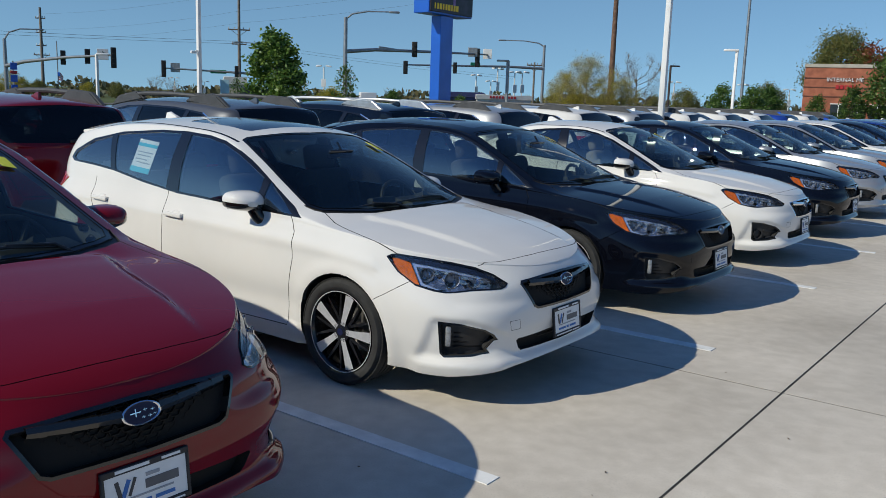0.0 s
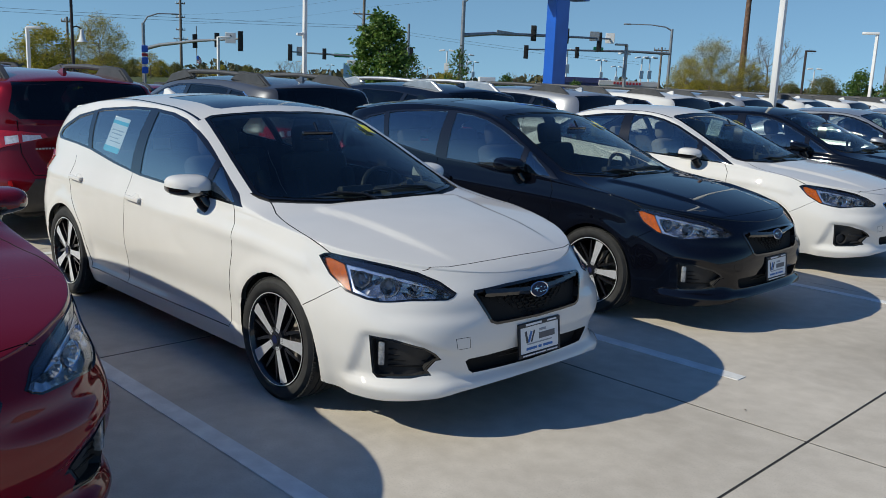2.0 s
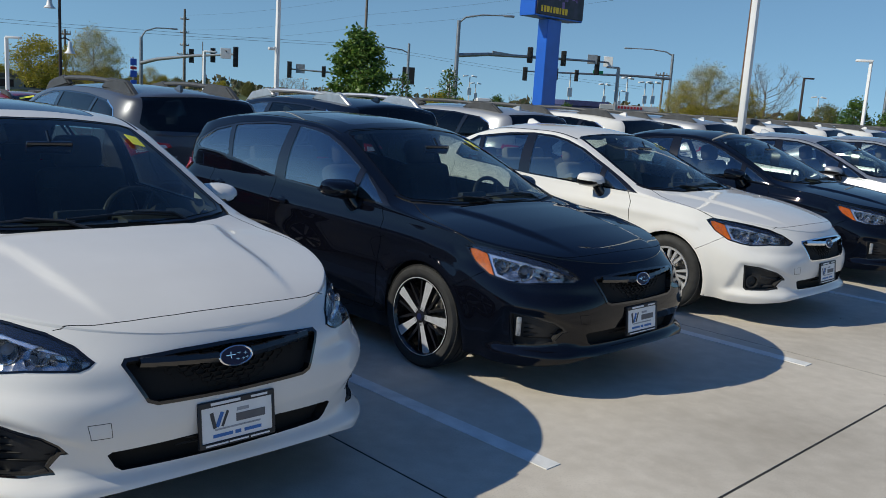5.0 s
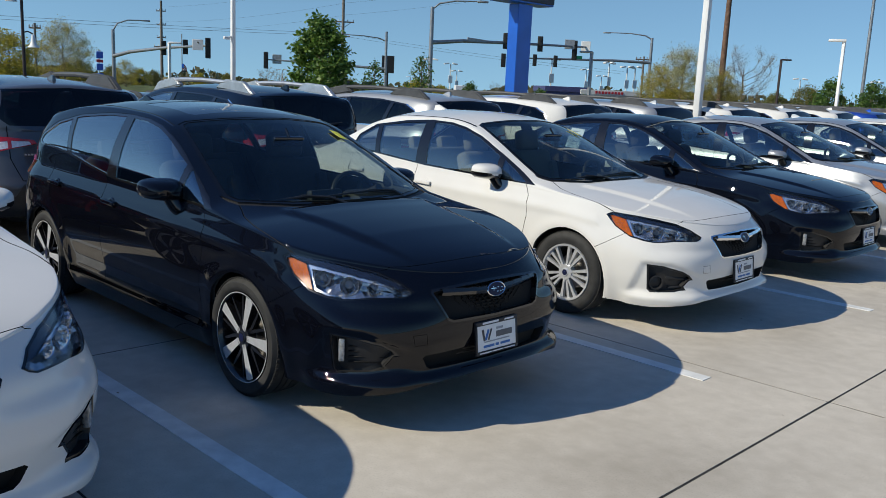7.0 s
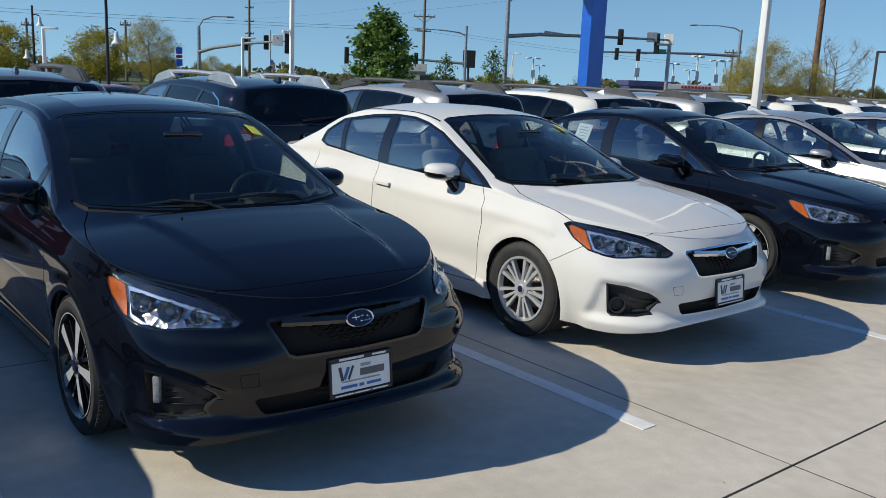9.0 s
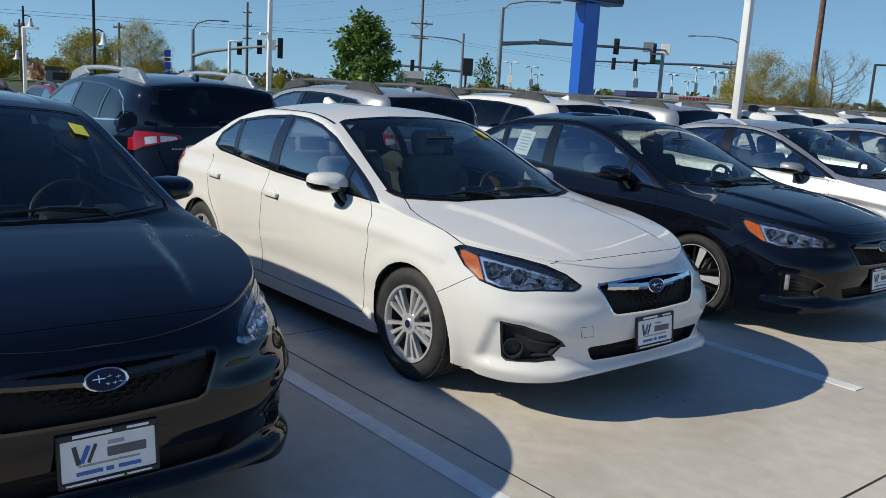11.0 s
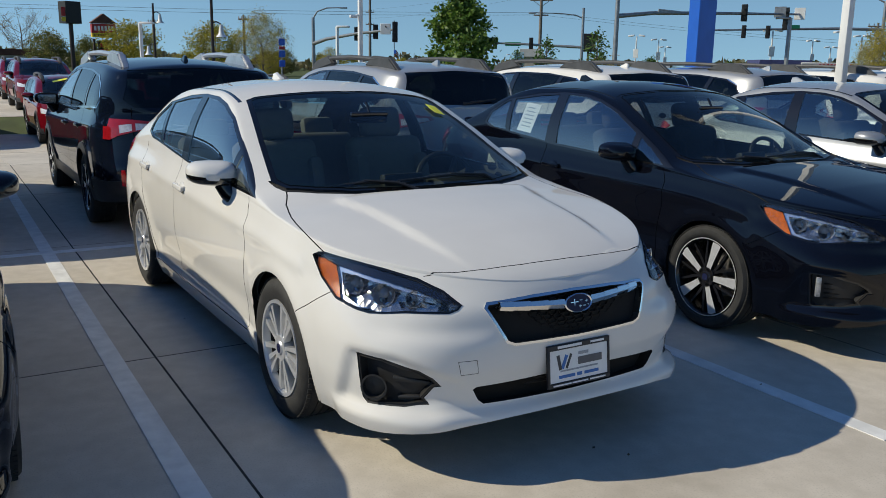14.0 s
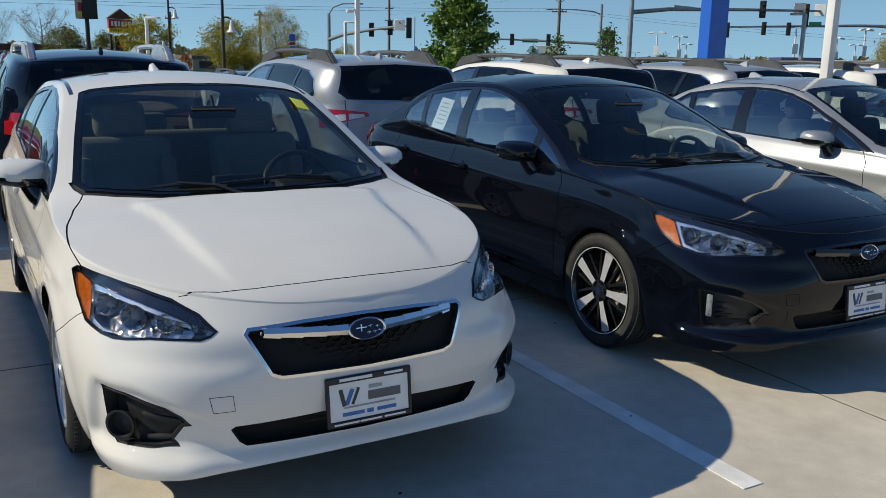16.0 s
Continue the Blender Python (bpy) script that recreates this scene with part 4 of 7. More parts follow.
def under_parts(skin, car, S, half, wheel_maker, turn=0.0):
    """Wheels, their liners and the dark floor pan."""
    for wx in S["axles"]:
        for s in (-1, 1):
            bm = bmesh.new()
            pts = [(wx + 0.375 * math.cos(a), S["hub"] + 0.375 * math.sin(a)) for a in [math.pi * (k / 16 * 1.24 - 0.12) for k in range(17)]]
            for (x1, z1), (x2, z2) in zip(pts, pts[1:]):
                v = [bm.verts.new(c) for c in ((x1, s * (half - 0.055), z1), (x2, s * (half - 0.055), z2), (x2, s * (half - 0.36), z2), (x1, s * (half - 0.36), z1))]
                bm.faces.new(v)
            bm.faces.new([bm.verts.new((x, s * (half - 0.36), z)) for x, z in pts])
            bmesh.ops.remove_doubles(bm, verts=bm.verts[:], dist=1e-5)
            part("wheel_liner", bm, M_UNDER, car)
    first = wheel_maker(car)
    n = 0
    for wx in S["axles"]:
        for s in (-1, 1):
            w = first if n == 0 else first.copy()
            if n:
                scene.collection.objects.link(w)
                for ch in first.children:
                    c = ch.copy()
                    scene.collection.objects.link(c)
                    c.parent = w
            w.parent = car
            steer = turn if wx == S["axles"][0] else 0
            w.matrix_basis = pose(wx, s * (half - 0.118), S["hub"] + 0.002, 0, 37 * n, (0 if s < 0 else 180) + steer)
            n += 1
    bm = bmesh.new()
    x1, x0 = S["axles"][0] + 0.85, S["axles"][1] - 0.65
    block(bm, (x1 - x0, half * 1.2, 0.16), pose((x0 + x1) / 2, 0, 0.30), 0.03, 1)
    block(bm, (S["axles"][0] - S["axles"][1] - 0.76, half * 1.86, 0.14), pose((S["axles"][0] + S["axles"][1]) / 2, 0, 0.29), 0.03, 1)
    part("floor_pan", bm, M_UNDER, car)


def handles(car, S, spots):
    for x, z in spots:
        for s in (-1, 1):
            y = s * (float(S["width"](z)) + 0.006)
            bm = bmesh.new()
            block(bm, (0.190, 0.016, 0.030), pose(x, y + s * 0.020, z, s * 8, 2, 0), 0.0075, 3)
            for d in (-0.076, 0.076):
                block(bm, (0.034, 0.030, 0.026), pose(x + d, y + s * 0.004, z), 0.006, 2)
            grip = part("door_handle", bm, M_CHROME, car)
            bm = bmesh.new()
            bmesh.ops.create_uvsphere(bm, u_segments=16, v_segments=8, radius=1.0)
            bmesh.ops.transform(bm, matrix=pose(x + 0.012, y - s * 0.004, z - 0.002, s * 8, 2, 0) @ Matrix.Diagonal((0.052, 0.010, 0.034, 1)), verts=bm.verts[:])
            part("handle_base", bm, M_CHROME, grip)


def wipers(car, S):
    """Two blades lying on the foot of the windshield."""
    def on(x, y, up):
        return (x, y, float(S["top"](x)) - float(S["crown"](x)) * (y / 0.74) ** 2 + up)

    for y0, y1 in ((0.46, -0.16), (-0.08, -0.58)):
        x0, x1 = -0.150 - 0.28 * y0 * y0, -0.205 - 0.28 * y1 * y1
        ym, xm = (y0 + y1) / 2, (x0 + x1) / 2 - 0.02
        bm = bmesh.new()
        tube(bm, [on(x0 + 0.02, y0, -0.004), on(x0 - 0.03, y0 - 0.10, 0.022), on(xm, ym, 0.020)], [0.012, 0.008, 0.006], 6)
        tube(bm, [on(x0 - 0.035, y0 - 0.05, 0.010), on(xm, ym, 0.012), on(x1, y1, 0.010)], [0.006, 0.008, 0.005], 6)
        part("wiper", bm, M_PLASTIC, car)


def fin(car, x, z):
    bm = bmesh.new()
    pts = [(-0.10, 0), (0.085, 0), (0.03, 0.030), (-0.05, 0.060), (-0.09, 0.055)]
    rings = []
    for y, k in ((-0.020, 1.0), (-0.006, 0.92), (0.006, 0.92), (0.020, 1.0)):
        rings.append([bm.verts.new((x + a * k, y * (1 - 7 * b), z + b * (1 if abs(y) < 0.01 else 0.9))) for a, b in pts])
    for r0, r1 in zip(rings, rings[1:]):
        for i in range(5):
            bm.faces.new((r0[i], r0[(i + 1) % 5], r1[(i + 1) % 5], r1[i]))
    bm.faces.new(rings[0])
    bm.faces.new(rings[-1])
    bmesh.ops.recalc_face_normals(bm, faces=bm.faces[:])
    return part("antenna_fin", bm, M_GLOSSBLACK, car)


def compact(sedan, sport, cloth):
    S = compact_spec(sedan)
    k = Skin(S)
    car = group_at("car")
    # wheel arches
    for wx in S["axles"]:
        k.cut("hole", X, Z, disc_outline(wx, 0.318, 0.348, 36), lambda n, c: abs(c.y) > 0.5)
    # side windows
    if sedan:
        dlo = [(-0.36, 0.937), (-1.0, 0.955), (-1.6, 0.978), (-2.0, 1.008), (-2.3, 1.033), (-2.5, 1.048), (-2.61, 1.085), (-2.585, 1.185), (-2.40, 1.290), (-2.00, 1.348), (-1.70, 1.368), (-1.45, 1.360), (-1.27, 1.330), (-1.06, 1.266), (-0.80, 1.150), (-0.58, 1.045)]
        panes = [[(-0.46, 0.952), (-0.73, 0.960), (-0.74, 1.102), (-0.60, 1.032)],
                 [(-0.775, 0.962), (-1.60, 0.992), (-1.65, 1.348), (-1.45, 1.340), (-1.27, 1.311), (-1.08, 1.254), (-0.80, 1.127)],
                 [(-1.735, 1.000), (-2.0, 1.022), (-2.23, 1.041), (-2.30, 1.290), (-2.00, 1.328), (-1.76, 1.346)],
                 [(-2.29, 1.047), (-2.48, 1.062), (-2.58, 1.092), (-2.56, 1.178), (-2.40, 1.270), (-2.355, 1.280)]]
    else:
        dlo = [(-0.37, 0.940), (-1.0, 0.956), (-1.6, 0.975), (-2.0, 1.015), (-2.4, 1.070), (-2.65, 1.090), (-2.95, 1.105), (-3.01, 1.130), (-2.98, 1.185), (-2.78, 1.285), (-2.45, 1.350), (-2.00, 1.385), (-1.70, 1.388), (-1.45, 1.374), (-1.27, 1.345), (-1.10, 1.290), (-0.82, 1.172), (-0.60, 1.062)]
        panes = [[(-0.46, 0.955), (-0.73, 0.962), (-0.74, 1.122), (-0.60, 1.045)],
                 [(-0.775, 0.964), (-1.60, 0.990), (-1.65, 1.366), (-1.45, 1.354), (-1.27, 1.325), (-1.10, 1.270), (-0.80, 1.145)],
                 [(-1.735, 1.000), (-2.0, 1.030), (-2.38, 1.082), (-2.50, 1.322), (-2.40, 1.338), (-2.00, 1.368), (-1.76, 1.370)],
                 [(-2.44, 1.088), (-2.65, 1.105), (-2.92, 1.118), (-2.965, 1.135), (-2.94, 1.175), (-2.76, 1.268), (-2.56, 1.312)]]
    up = lambda n, c: abs(n.y) > 0.3 and c.z > 0.9
    k.cut("window_frame", X, Z, dlo, up)
    for i, p in enumerate(panes):
        k.cut("pane%d" % i, X, Z, p, up)
    # windshield
    ws = [(-0.135, 0), (-0.15, 0.22), (-0.19, 0.42), (-0.26, 0.58), (-0.34, 0.69), (-0.44, 0.727), (-0.77, 0.668), (-1.21, 0.580), (-1.235, 0.52), (-1.20, 0.32), (-1.165, 0)]
    ring = ws + [(x, -y) for x, y in ws[-2:0:-1]]
    scr = lambda n, c: n.z > 0.3 and c.z > 0.86 and -1.4 < c.x < 0.3
    cowl = [(-0.098, 0), (-0.113, 0.22), (-0.152, 0.42), (-0.220, 0.585), (-0.300, 0.705), (-0.37, 0.728), (-0.45, 0.74), (-0.42, 0.66), (-0.2, 0.2), (-0.2, 0)]
    k.cut("cowl", X, Y, cowl + [(x, -y) for x, y in cowl[-2:0:-1]], scr)
    k.cut("frit", X, Y, ring, scr)
    k.cut("windshield", X, Y, inset(ring, 0.028), scr)
    # rear window
    if sedan:
        rw = [(-3.06, 0), (-3.03, 0.45), (-2.94, 0.60), (-2.50, 0.53), (-2.46, 0.30), (-2.45, 0)]
        rp = lambda n, c: n.z > 0.25 and c.x < -2.3 and c.z > 1.0
        ring = rw + [(x, -y) for x, y in rw[-2:0:-1]]
        k.cut("frit", X, Y, ring, rp)
        k.cut("rear_window", X, Y, inset(ring, 0.03), rp)
    else:
        rw = [(0, 1.075), (0.50, 1.085), (0.585, 1.12), (0.50, 1.30), (0, 1.318)]
        ring = rw + [(-y, z) for y, z in rw[-2:0:-1]]
        rp = lambda n, c: n.x < -0.25 and c.x < -3.05 and c.z > 1.0
        k.cut("frit", Y, Z, ring, rp)
        k.cut("rear_window", Y, Z, inset(ring, 0.03), rp)
    # lamps, grille, intakes
    lamp = [(-0.258, 0.802), (-0.225, 0.818), (-0.19, 0.822), (-0.035, 0.809), (0.10, 0.791), (0.23, 0.767), (0.335, 0.730), (0.416, 0.684), (0.405, 0.668), (0.38, 0.657), (0.30, 0.656), (0.22, 0.654), (0.13, 0.643), (0.075, 0.639), (0.01, 0.645), (-0.09, 0.665), (-0.19, 0.724)]
    amber = [(-0.226, 0.797), (-0.20, 0.800), (-0.122, 0.780), (-0.100, 0.735), (-0.068, 0.671), (-0.095, 0.676), (-0.187, 0.732), (-0.215, 0.768)]
    brow = [(-0.235, 0.812), (-0.19, 0.815), (-0.035, 0.802), (0.10, 0.784), (0.23, 0.760), (0.33, 0.724), (0.395, 0.690), (0.33, 0.702), (0.23, 0.729), (0.10, 0.753), (-0.035, 0.773), (-0.120, 0.784), (-0.20, 0.803)]
    frame_ = [(-0.118, 0.781), (-0.035, 0.771), (0.10, 0.751), (0.23, 0.727), (0.32, 0.703), (0.23, 0.715), (0.10, 0.739), (-0.03, 0.757), (-0.088, 0.760), (-0.075, 0.722), (-0.050, 0.682), (0.02, 0.662), (0.08, 0.656), (0.02, 0.654), (-0.064, 0.671), (-0.096, 0.735)]
    fog = [(0.038, 0.490), (0.155, 0.485), (0.295, 0.450), (0.345, 0.420), (0.372, 0.388), (0.345, 0.384), (0.308, 0.338), (0.328, 0.312), (0.29, 0.309), (0.24, 0.298), (0.078, 0.285), (0.054, 0.305)]
    for pick, U in ((right_lamp, (0.8, 0.6, 0)), (left_lamp, (0.8, -0.6, 0))):
        k.cut("lamp_rim", U, Z, lamp, pick)
        k.cut("headlamp", U, Z, inset(lamp, 0.007), pick)
        k.cut("lamp_brow", U, Z, brow, pick, ("headlamp",))
        k.cut("amber", U, Z, amber, pick, ("headlamp", "lamp_rim"))
        k.cut("lamp_frame", U, Z, frame_, pick, ("headlamp",))
        k.cut("fog_frame", U, Z, fog, pick)
        k.cut("fog_pocket", U, Z, inset(fog, 0.012), pick)
    grille = [(-0.300, 0.528), (0, 0.521), (0.300, 0.528), (0.335, 0.542), (0.403, 0.672), (0.388, 0.690), (0.2, 0.703), (0, 0.707), (-0.2, 0.703), (-0.388, 0.690), (-0.403, 0.672), (-0.335, 0.542)]
    k.cut("grille_frame", Y, Z, grille, front_on)
    k.cut("grille", Y, Z, inset(grille, 0.012 if sport else 0.010), front_on)
    intake = [(-0.412, 0.305), (0, 0.297), (0.412, 0.305), (0.435, 0.322), (0.462, 0.370), (0.448, 0.381), (0, 0.391), (-0.448, 0.381), (-0.462, 0.370), (-0.435, 0.322)]
    k.cut("intake", Y, Z, intake, front_on)
    # panel gaps
    g = 0.005
    shut = [(0.823, 0), (0.819, 0.16), (0.803, 0.322), (0.782, 0.44), (0.752, 0.516)]
    k.strip("panel_gap", X, Y, [(x, -y) for x, y in shut[::-1]] + shut[1:], 0.0042, lambda n, c: n.z > 0.2 and c.x > 0.4)
    for s in (-1, 1):
        k.strip("panel_gap", X, Y, [(0.752, s * 0.516), (0.731, s * 0.560)], 0.0022, lambda n, c: n.z > 0.2 and c.x > 0.4)
    for s in (-1, 1):
        k.strip("panel_gap", X, (0, -s, 1), [(-0.315, 0.192), (-0.256, 0.1655), (-0.169, 0.1209), (-0.08, 0.094), (0.006, 0.0714), (0.11, 0.051), (0.219, 0.0332), (0.29, 0.0215), (0.362, 0.0095)], g,
                lambda n, c: c.y * s > 0.6 and n.z > 0.05 and c.z > 0.78)
        k.strip("roof_channel", X, Y, [(-1.20, s * 0.615), (-1.7, s * 0.600), (-2.3 if sedan else -2.9, s * (0.575 if sedan else 0.53))], 0.020, lambda n, c: n.z > 0.35 and c.z > 1.2)
    sd = lambda n, c: abs(n.y) > 0.3 and c.z < 1.02
    k.strip("panel_gap", X, Z, [(-0.46, 0.948), (-0.405, 0.86), (-0.395, 0.70), (-0.445, 0.45), (-0.47, 0.27)], g, sd)
    k.strip("panel_gap", X, Z, [(-1.70, 0.985), (-1.695, 0.75), (-1.70, 0.50), (-1.72, 0.27)], g, sd)
    k.strip("panel_gap", X, Z, [(-2.60, 1.012), (-2.60, 0.88), (-2.52, 0.72), (-2.36, 0.56), (-2.30, 0.42), (-2.26, 0.27)], g, sd)
    k.strip("panel_gap", X, Z, [(-0.47, 0.272), (-1.4, 0.265), (-2.26, 0.272)], g, sd)
    k.strip("panel_gap", X, Z, [(0.475, 0.690), (0.42, 0.655), (0.34, 0.605), (0.262, 0.560)], 0.0035, lambda n, c: abs(n.y) > 0.2 and c.x > 0.2)
    k.strip("panel_gap", Y, Z, [(-0.525, 0.488), (-0.455, 0.490), (-0.450, 0.438), (-0.515, 0.436), (-0.525, 0.488)], 0.002, front_on)
    # tail lamps
    if sedan:
        tail = [(-3.19, 0.955), (-3.30, 0.985), (-3.70, 0.985), (-3.70, 0.78), (-3.46, 0.78), (-3.32, 0.86)]
        k.cut("tail_lamp", X, Z, tail, lambda n, c: c.x < -3.1 and abs(c.y) > 0.42)
    else:
        tail = [(-3.00, 0.975), (-3.12, 1.005), (-3.6, 0.995), (-3.6, 0.80), (-3.33, 0.79), (-3.14, 0.87)]
        k.cut("tail_lamp", X, Z, tail, lambda n, c: c.x < -2.9 and abs(c.y) > 0.45)
        sun_roof = [(-1.32, -0.40), (-1.32, 0.40), (-1.36, 0.43), (-1.95, 0.43), (-1.98, 0.40), (-1.98, -0.40), (-1.95, -0.43), (-1.36, -0.43)]
        k.cut("sunroof", X, Y, sun_roof, lambda n, c: n.z > 0.5 and c.z > 1.3)
    # ---- parts ----
    body = k.take("body", car, ("body",), [M_GLOSSBLACK], 0.0, 0.0)
    k.take("panel_gap", car, ("panel_gap",), M_GAP, 0.005, 0.005, "", lambda c: c.x > 0.7 and c.z > 0.7)
    k.take("towing_cap_seam", car, ("panel_gap",), M_GAP, 0.005, 0.005, "", lambda c: c.x > 0.7 and c.z < 0.55)
    for s in (-1, 1):
        k.take("panel_gap", car, ("panel_gap",), M_GAP, 0.005, 0.005, "", lambda c: c.y * s > 0 and -0.38 < c.x < 0.7 and c.z > 0.80)
        k.take("panel_gap", car, ("panel_gap",), M_GAP, 0.005, 0.005, "", lambda c: c.y * s > 0 and 0.1 < c.x <= 0.7 and c.z <= 0.80)
        k.take("panel_gap", car, ("panel_gap",), M_GAP, 0.005, 0.005, "", lambda c: c.y * s > 0 and (c.x <= -0.38 or (c.x <= 0.1 and c.z <= 0.80)))
    k.take("cowl", car, ("cowl",), M_PLASTIC, 0.010, 0.010)
    k.take("windshield_band", car, ("frit",), M_FRIT, 0.003, 0.003, "", lambda c: c.x > -2)
    k.take("windshield", car, ("windshield",), M_GLASS, 0.003, 0.0, "", lambda c: c.x > -2)
    k.take("rear_window_band", car, ("frit",), M_FRIT, 0.003, 0.003, "", lambda c: c.x < -2)
    k.take("rear_window", car, ("rear_window",), M_GLASS if sedan else M_PRIVACY, 0.003, 0.0)
    if not sedan:
        k.take("sunroof", car, ("sunroof",), M_GLOSSBLACK, 0.002, 0.002, "dark glass sunroof")
    for s in (-1, 1):
        wh = (lambda c: c.y < 0) if s < 0 else (lambda c: c.y > 0)
        k.take("roof_channel", car, ("roof_channel",), M_GLOSSBLACK, 0.004, 0.004, "", wh)
        fr = k.take("window_frame", car, ("window_frame",), M_GLOSSBLACK, 0.002, 0.0, "", wh)
        for i in range(4):
            k.take("window_pane", fr, ("pane%d" % i,), M_SIDE, 0.006, 0.006, "", wh)
        k.take("tail_light", car, ("tail_lamp",), M_REDLENS, -0.012, -0.02, "red tail light", wh)
        lamp_unit(k, car, right_lamp if s < 0 else left_lamp, (0.8, -s * 0.6, 0), s)
        pk = k.take("fog_surround", car, ("fog_frame",), M_GLOSSBLACK if sport else M_PLASTIC, 0.004, 0.004, "", wh)
        k.take("fog_pocket", pk, ("fog_pocket",), M_PLASTIC, 0.040, 0.036, "", wh)
        bm = bmesh.new()
        if sport:
            block(bm, (0.030, 0.030, 0.112), pose(0.690, s * 0.758, 0.405, 0, 0, s * 46), 0.008, 2)
            part("running_light", bm, M_RUNLENS, pk, "small upright clear running light")
            bm = bmesh.new()
            for q in range(4):
                block(bm, (0.012, 0.17, 0.008), pose(0.762, s * 0.668, 0.345 + 0.026 * q, 0, 0, s * 40), 0.002, 1)
            part("pocket_slats", bm, M_MESH, pk)
        else:
            lathe(bm, [(0.03, 0.052), (0.03, 0.044), (0.005, 0.040), (0.012, 0.001)], "x", 24)
            bmesh.ops.transform(bm, matrix=pose(0.695, s * 0.745, 0.362, 0, 0, s * 42), verts=bm.verts[:])
            part("fog_lamp_blank", bm, M_PLASTIC, pk)
            bm = bmesh.new()
            block(bm, (0.02, 0.15, 0.022), pose(0.795, s * 0.640, 0.392, s * 6, 0, s * 40), 0.006, 2)
            block(bm, (0.02, 0.12, 0.016), pose(0.800, s * 0.640, 0.330, s * -4, 0, s * 40), 0.006, 2)
            part("pocket_slats", bm, M_PLASTIC, pk)
    gf = k.take("grille", car, ("grille_frame",), M_GLOSSBLACK if sport else M_CHROME, -0.004, -0.03, "black honeycomb grille" if sport else "black grille with a chrome frame and bar")
    k.take("grille_back", gf, ("grille",), M_GAP, 0.030, 0.034)
    bm = bmesh.new()
    # honeycomb: staggered short bars
    for r in range(11):
        z = 0.533 + r * 0.0165
        half = 0.280 + 0.085 * (z - 0.522) / 0.17
        n = int(half * 2 / 0.044)
        for c in range(n):
            y = (c - (n - 1) / 2) * 0.044 + (0.011 if r % 2 else -0.011)
            x = 0.950 - 0.17 * abs(y) ** 2 * 2.2 - 0.16 * max(0, z - 0.60)
            block(bm, (0.012, 0.028, 0.0038), pose(x, y, z, 0, 0, -math.degrees(math.atan(0.75 * y))))
            if r < 10:
                for d in (-0.018, 0.018):
                    block(bm, (0.012, 0.0034, 0.017), pose(x - 0.001, y + d * 1.0, z + 0.008, 32 if d < 0 else -32, 0, 0))
    part("grille_mesh", bm, M_MESH, gf)
    zb = 0.655
    for s in (-1, 1):
        bm = bmesh.new()
        pts = [(0.975 - 0.35 * y * y, s * y, zb + 0.002 + 0.055 * y) for y in (0.066, 0.14, 0.22, 0.29, 0.345)]
        for (xa, ya, za), (xb, yb, zb2) in zip(pts, pts[1:]):
            q = []
            for (x_, y_, z_, hh) in ((xa, ya, za, 0.038), (xb, yb, zb2, 0.032)):
                q.append([bm.verts.new((x_, y_, z_ + hh / 2)), bm.verts.new((x_ + 0.008, y_, z_)), bm.verts.new((x_, y_, z_ - hh / 2)), bm.verts.new((x_ - 0.03, y_, z_ - hh / 2)), bm.verts.new((x_ - 0.03, y_, z_ + hh / 2))])
            for i in range(5):
                bm.faces.new((q[0][i], q[0][(i + 1) % 5], q[1][(i + 1) % 5], q[1][i]))
        bmesh.ops.remove_doubles(bm, verts=bm.verts[:], dist=1e-5)
        bmesh.ops.recalc_face_normals(bm, faces=bm.faces[:])
        part("grille_bar", bm, M_GLOSSBLACK if sport else M_CHROME, gf)
    emblem(car, 0.972, 0.656, -14, 1.1)
    it = k.take("lower_intake", car, ("intake",), M_GAP, 0.045, 0.045)
    bm = bmesh.new()
    for z in (0.338, 0.358, 0.378):
        tube(bm, [(0.93 - 0.45 * y * y, y, z) for y in (-0.38, -0.2, 0, 0.2, 0.38)], 0.005, 6)
    part("intake_slats", bm, M_PLASTIC, it)
    plate(car, 0.995, 0.418)
    under_parts(k, car, S, 0.885, sport_wheel if sport else silver_wheel)
    handles(car, S, ((-1.56, 0.838), (-2.46, 0.868)))
    for s in (-1, 1):
        door_mirror(car, -0.765, s * 0.785, 0.998, s, 1.04)
    wipers(car, S)
    fin(car, -2.75 if not sedan else -2.22, 1.43 if not sedan else 1.428)
    if not sedan:
        tail_spoiler(car)
    # lining inside the skin
    k.take("cabin_lining", car, ("body", "window_frame", "sunroof", "roof_channel", "frit"), M_LININGDARK, 0.03, 0.0, "", lambda c: -3.3 < c.x < -0.05 and c.z > 0.45 and not (sedan and c.x < -3.0 and c.z > 0.9), True)
    cabin(car, cloth)
    return car, S


def tail_spoiler(car):
    """Lip spoiler that carries the hatchback's roof out over its rear window."""
    bm = bmesh.new()
    rings = []
    for i in range(15):
        q = -1 + 2 * i / 14
        dx, dz = 0.07 * q * q, -0.062 * q * q
        rings.append([bm.verts.new((x + dx, 0.56 * q, z + dz)) for x, z in ((-2.93, 1.412), (-3.08, 1.408), (-3.235, 1.394), (-3.255, 1.380), (-3.235, 1.366), (-3.08, 1.350))])
    for r0, r1 in zip(rings, rings[1:]):
        for k in range(6):
            bm.faces.new((r0[k], r0[(k + 1) % 6], r1[(k + 1) % 6], r1[k]))
    for r in (rings[0], rings[-1]):
        bm.faces.new(r)
    bmesh.ops.recalc_face_normals(bm, faces=bm.faces[:])
    part("rear_spoiler", bm, M_GLOSSBLACK, car)


def side_point(S, x, z):
    """A point on the right-hand glass, and the lean of the glass there."""
    zt = float(S["belt"](x))
    return float(S["width"](zt)) - S["tumble"] * (z - zt) + 0.022


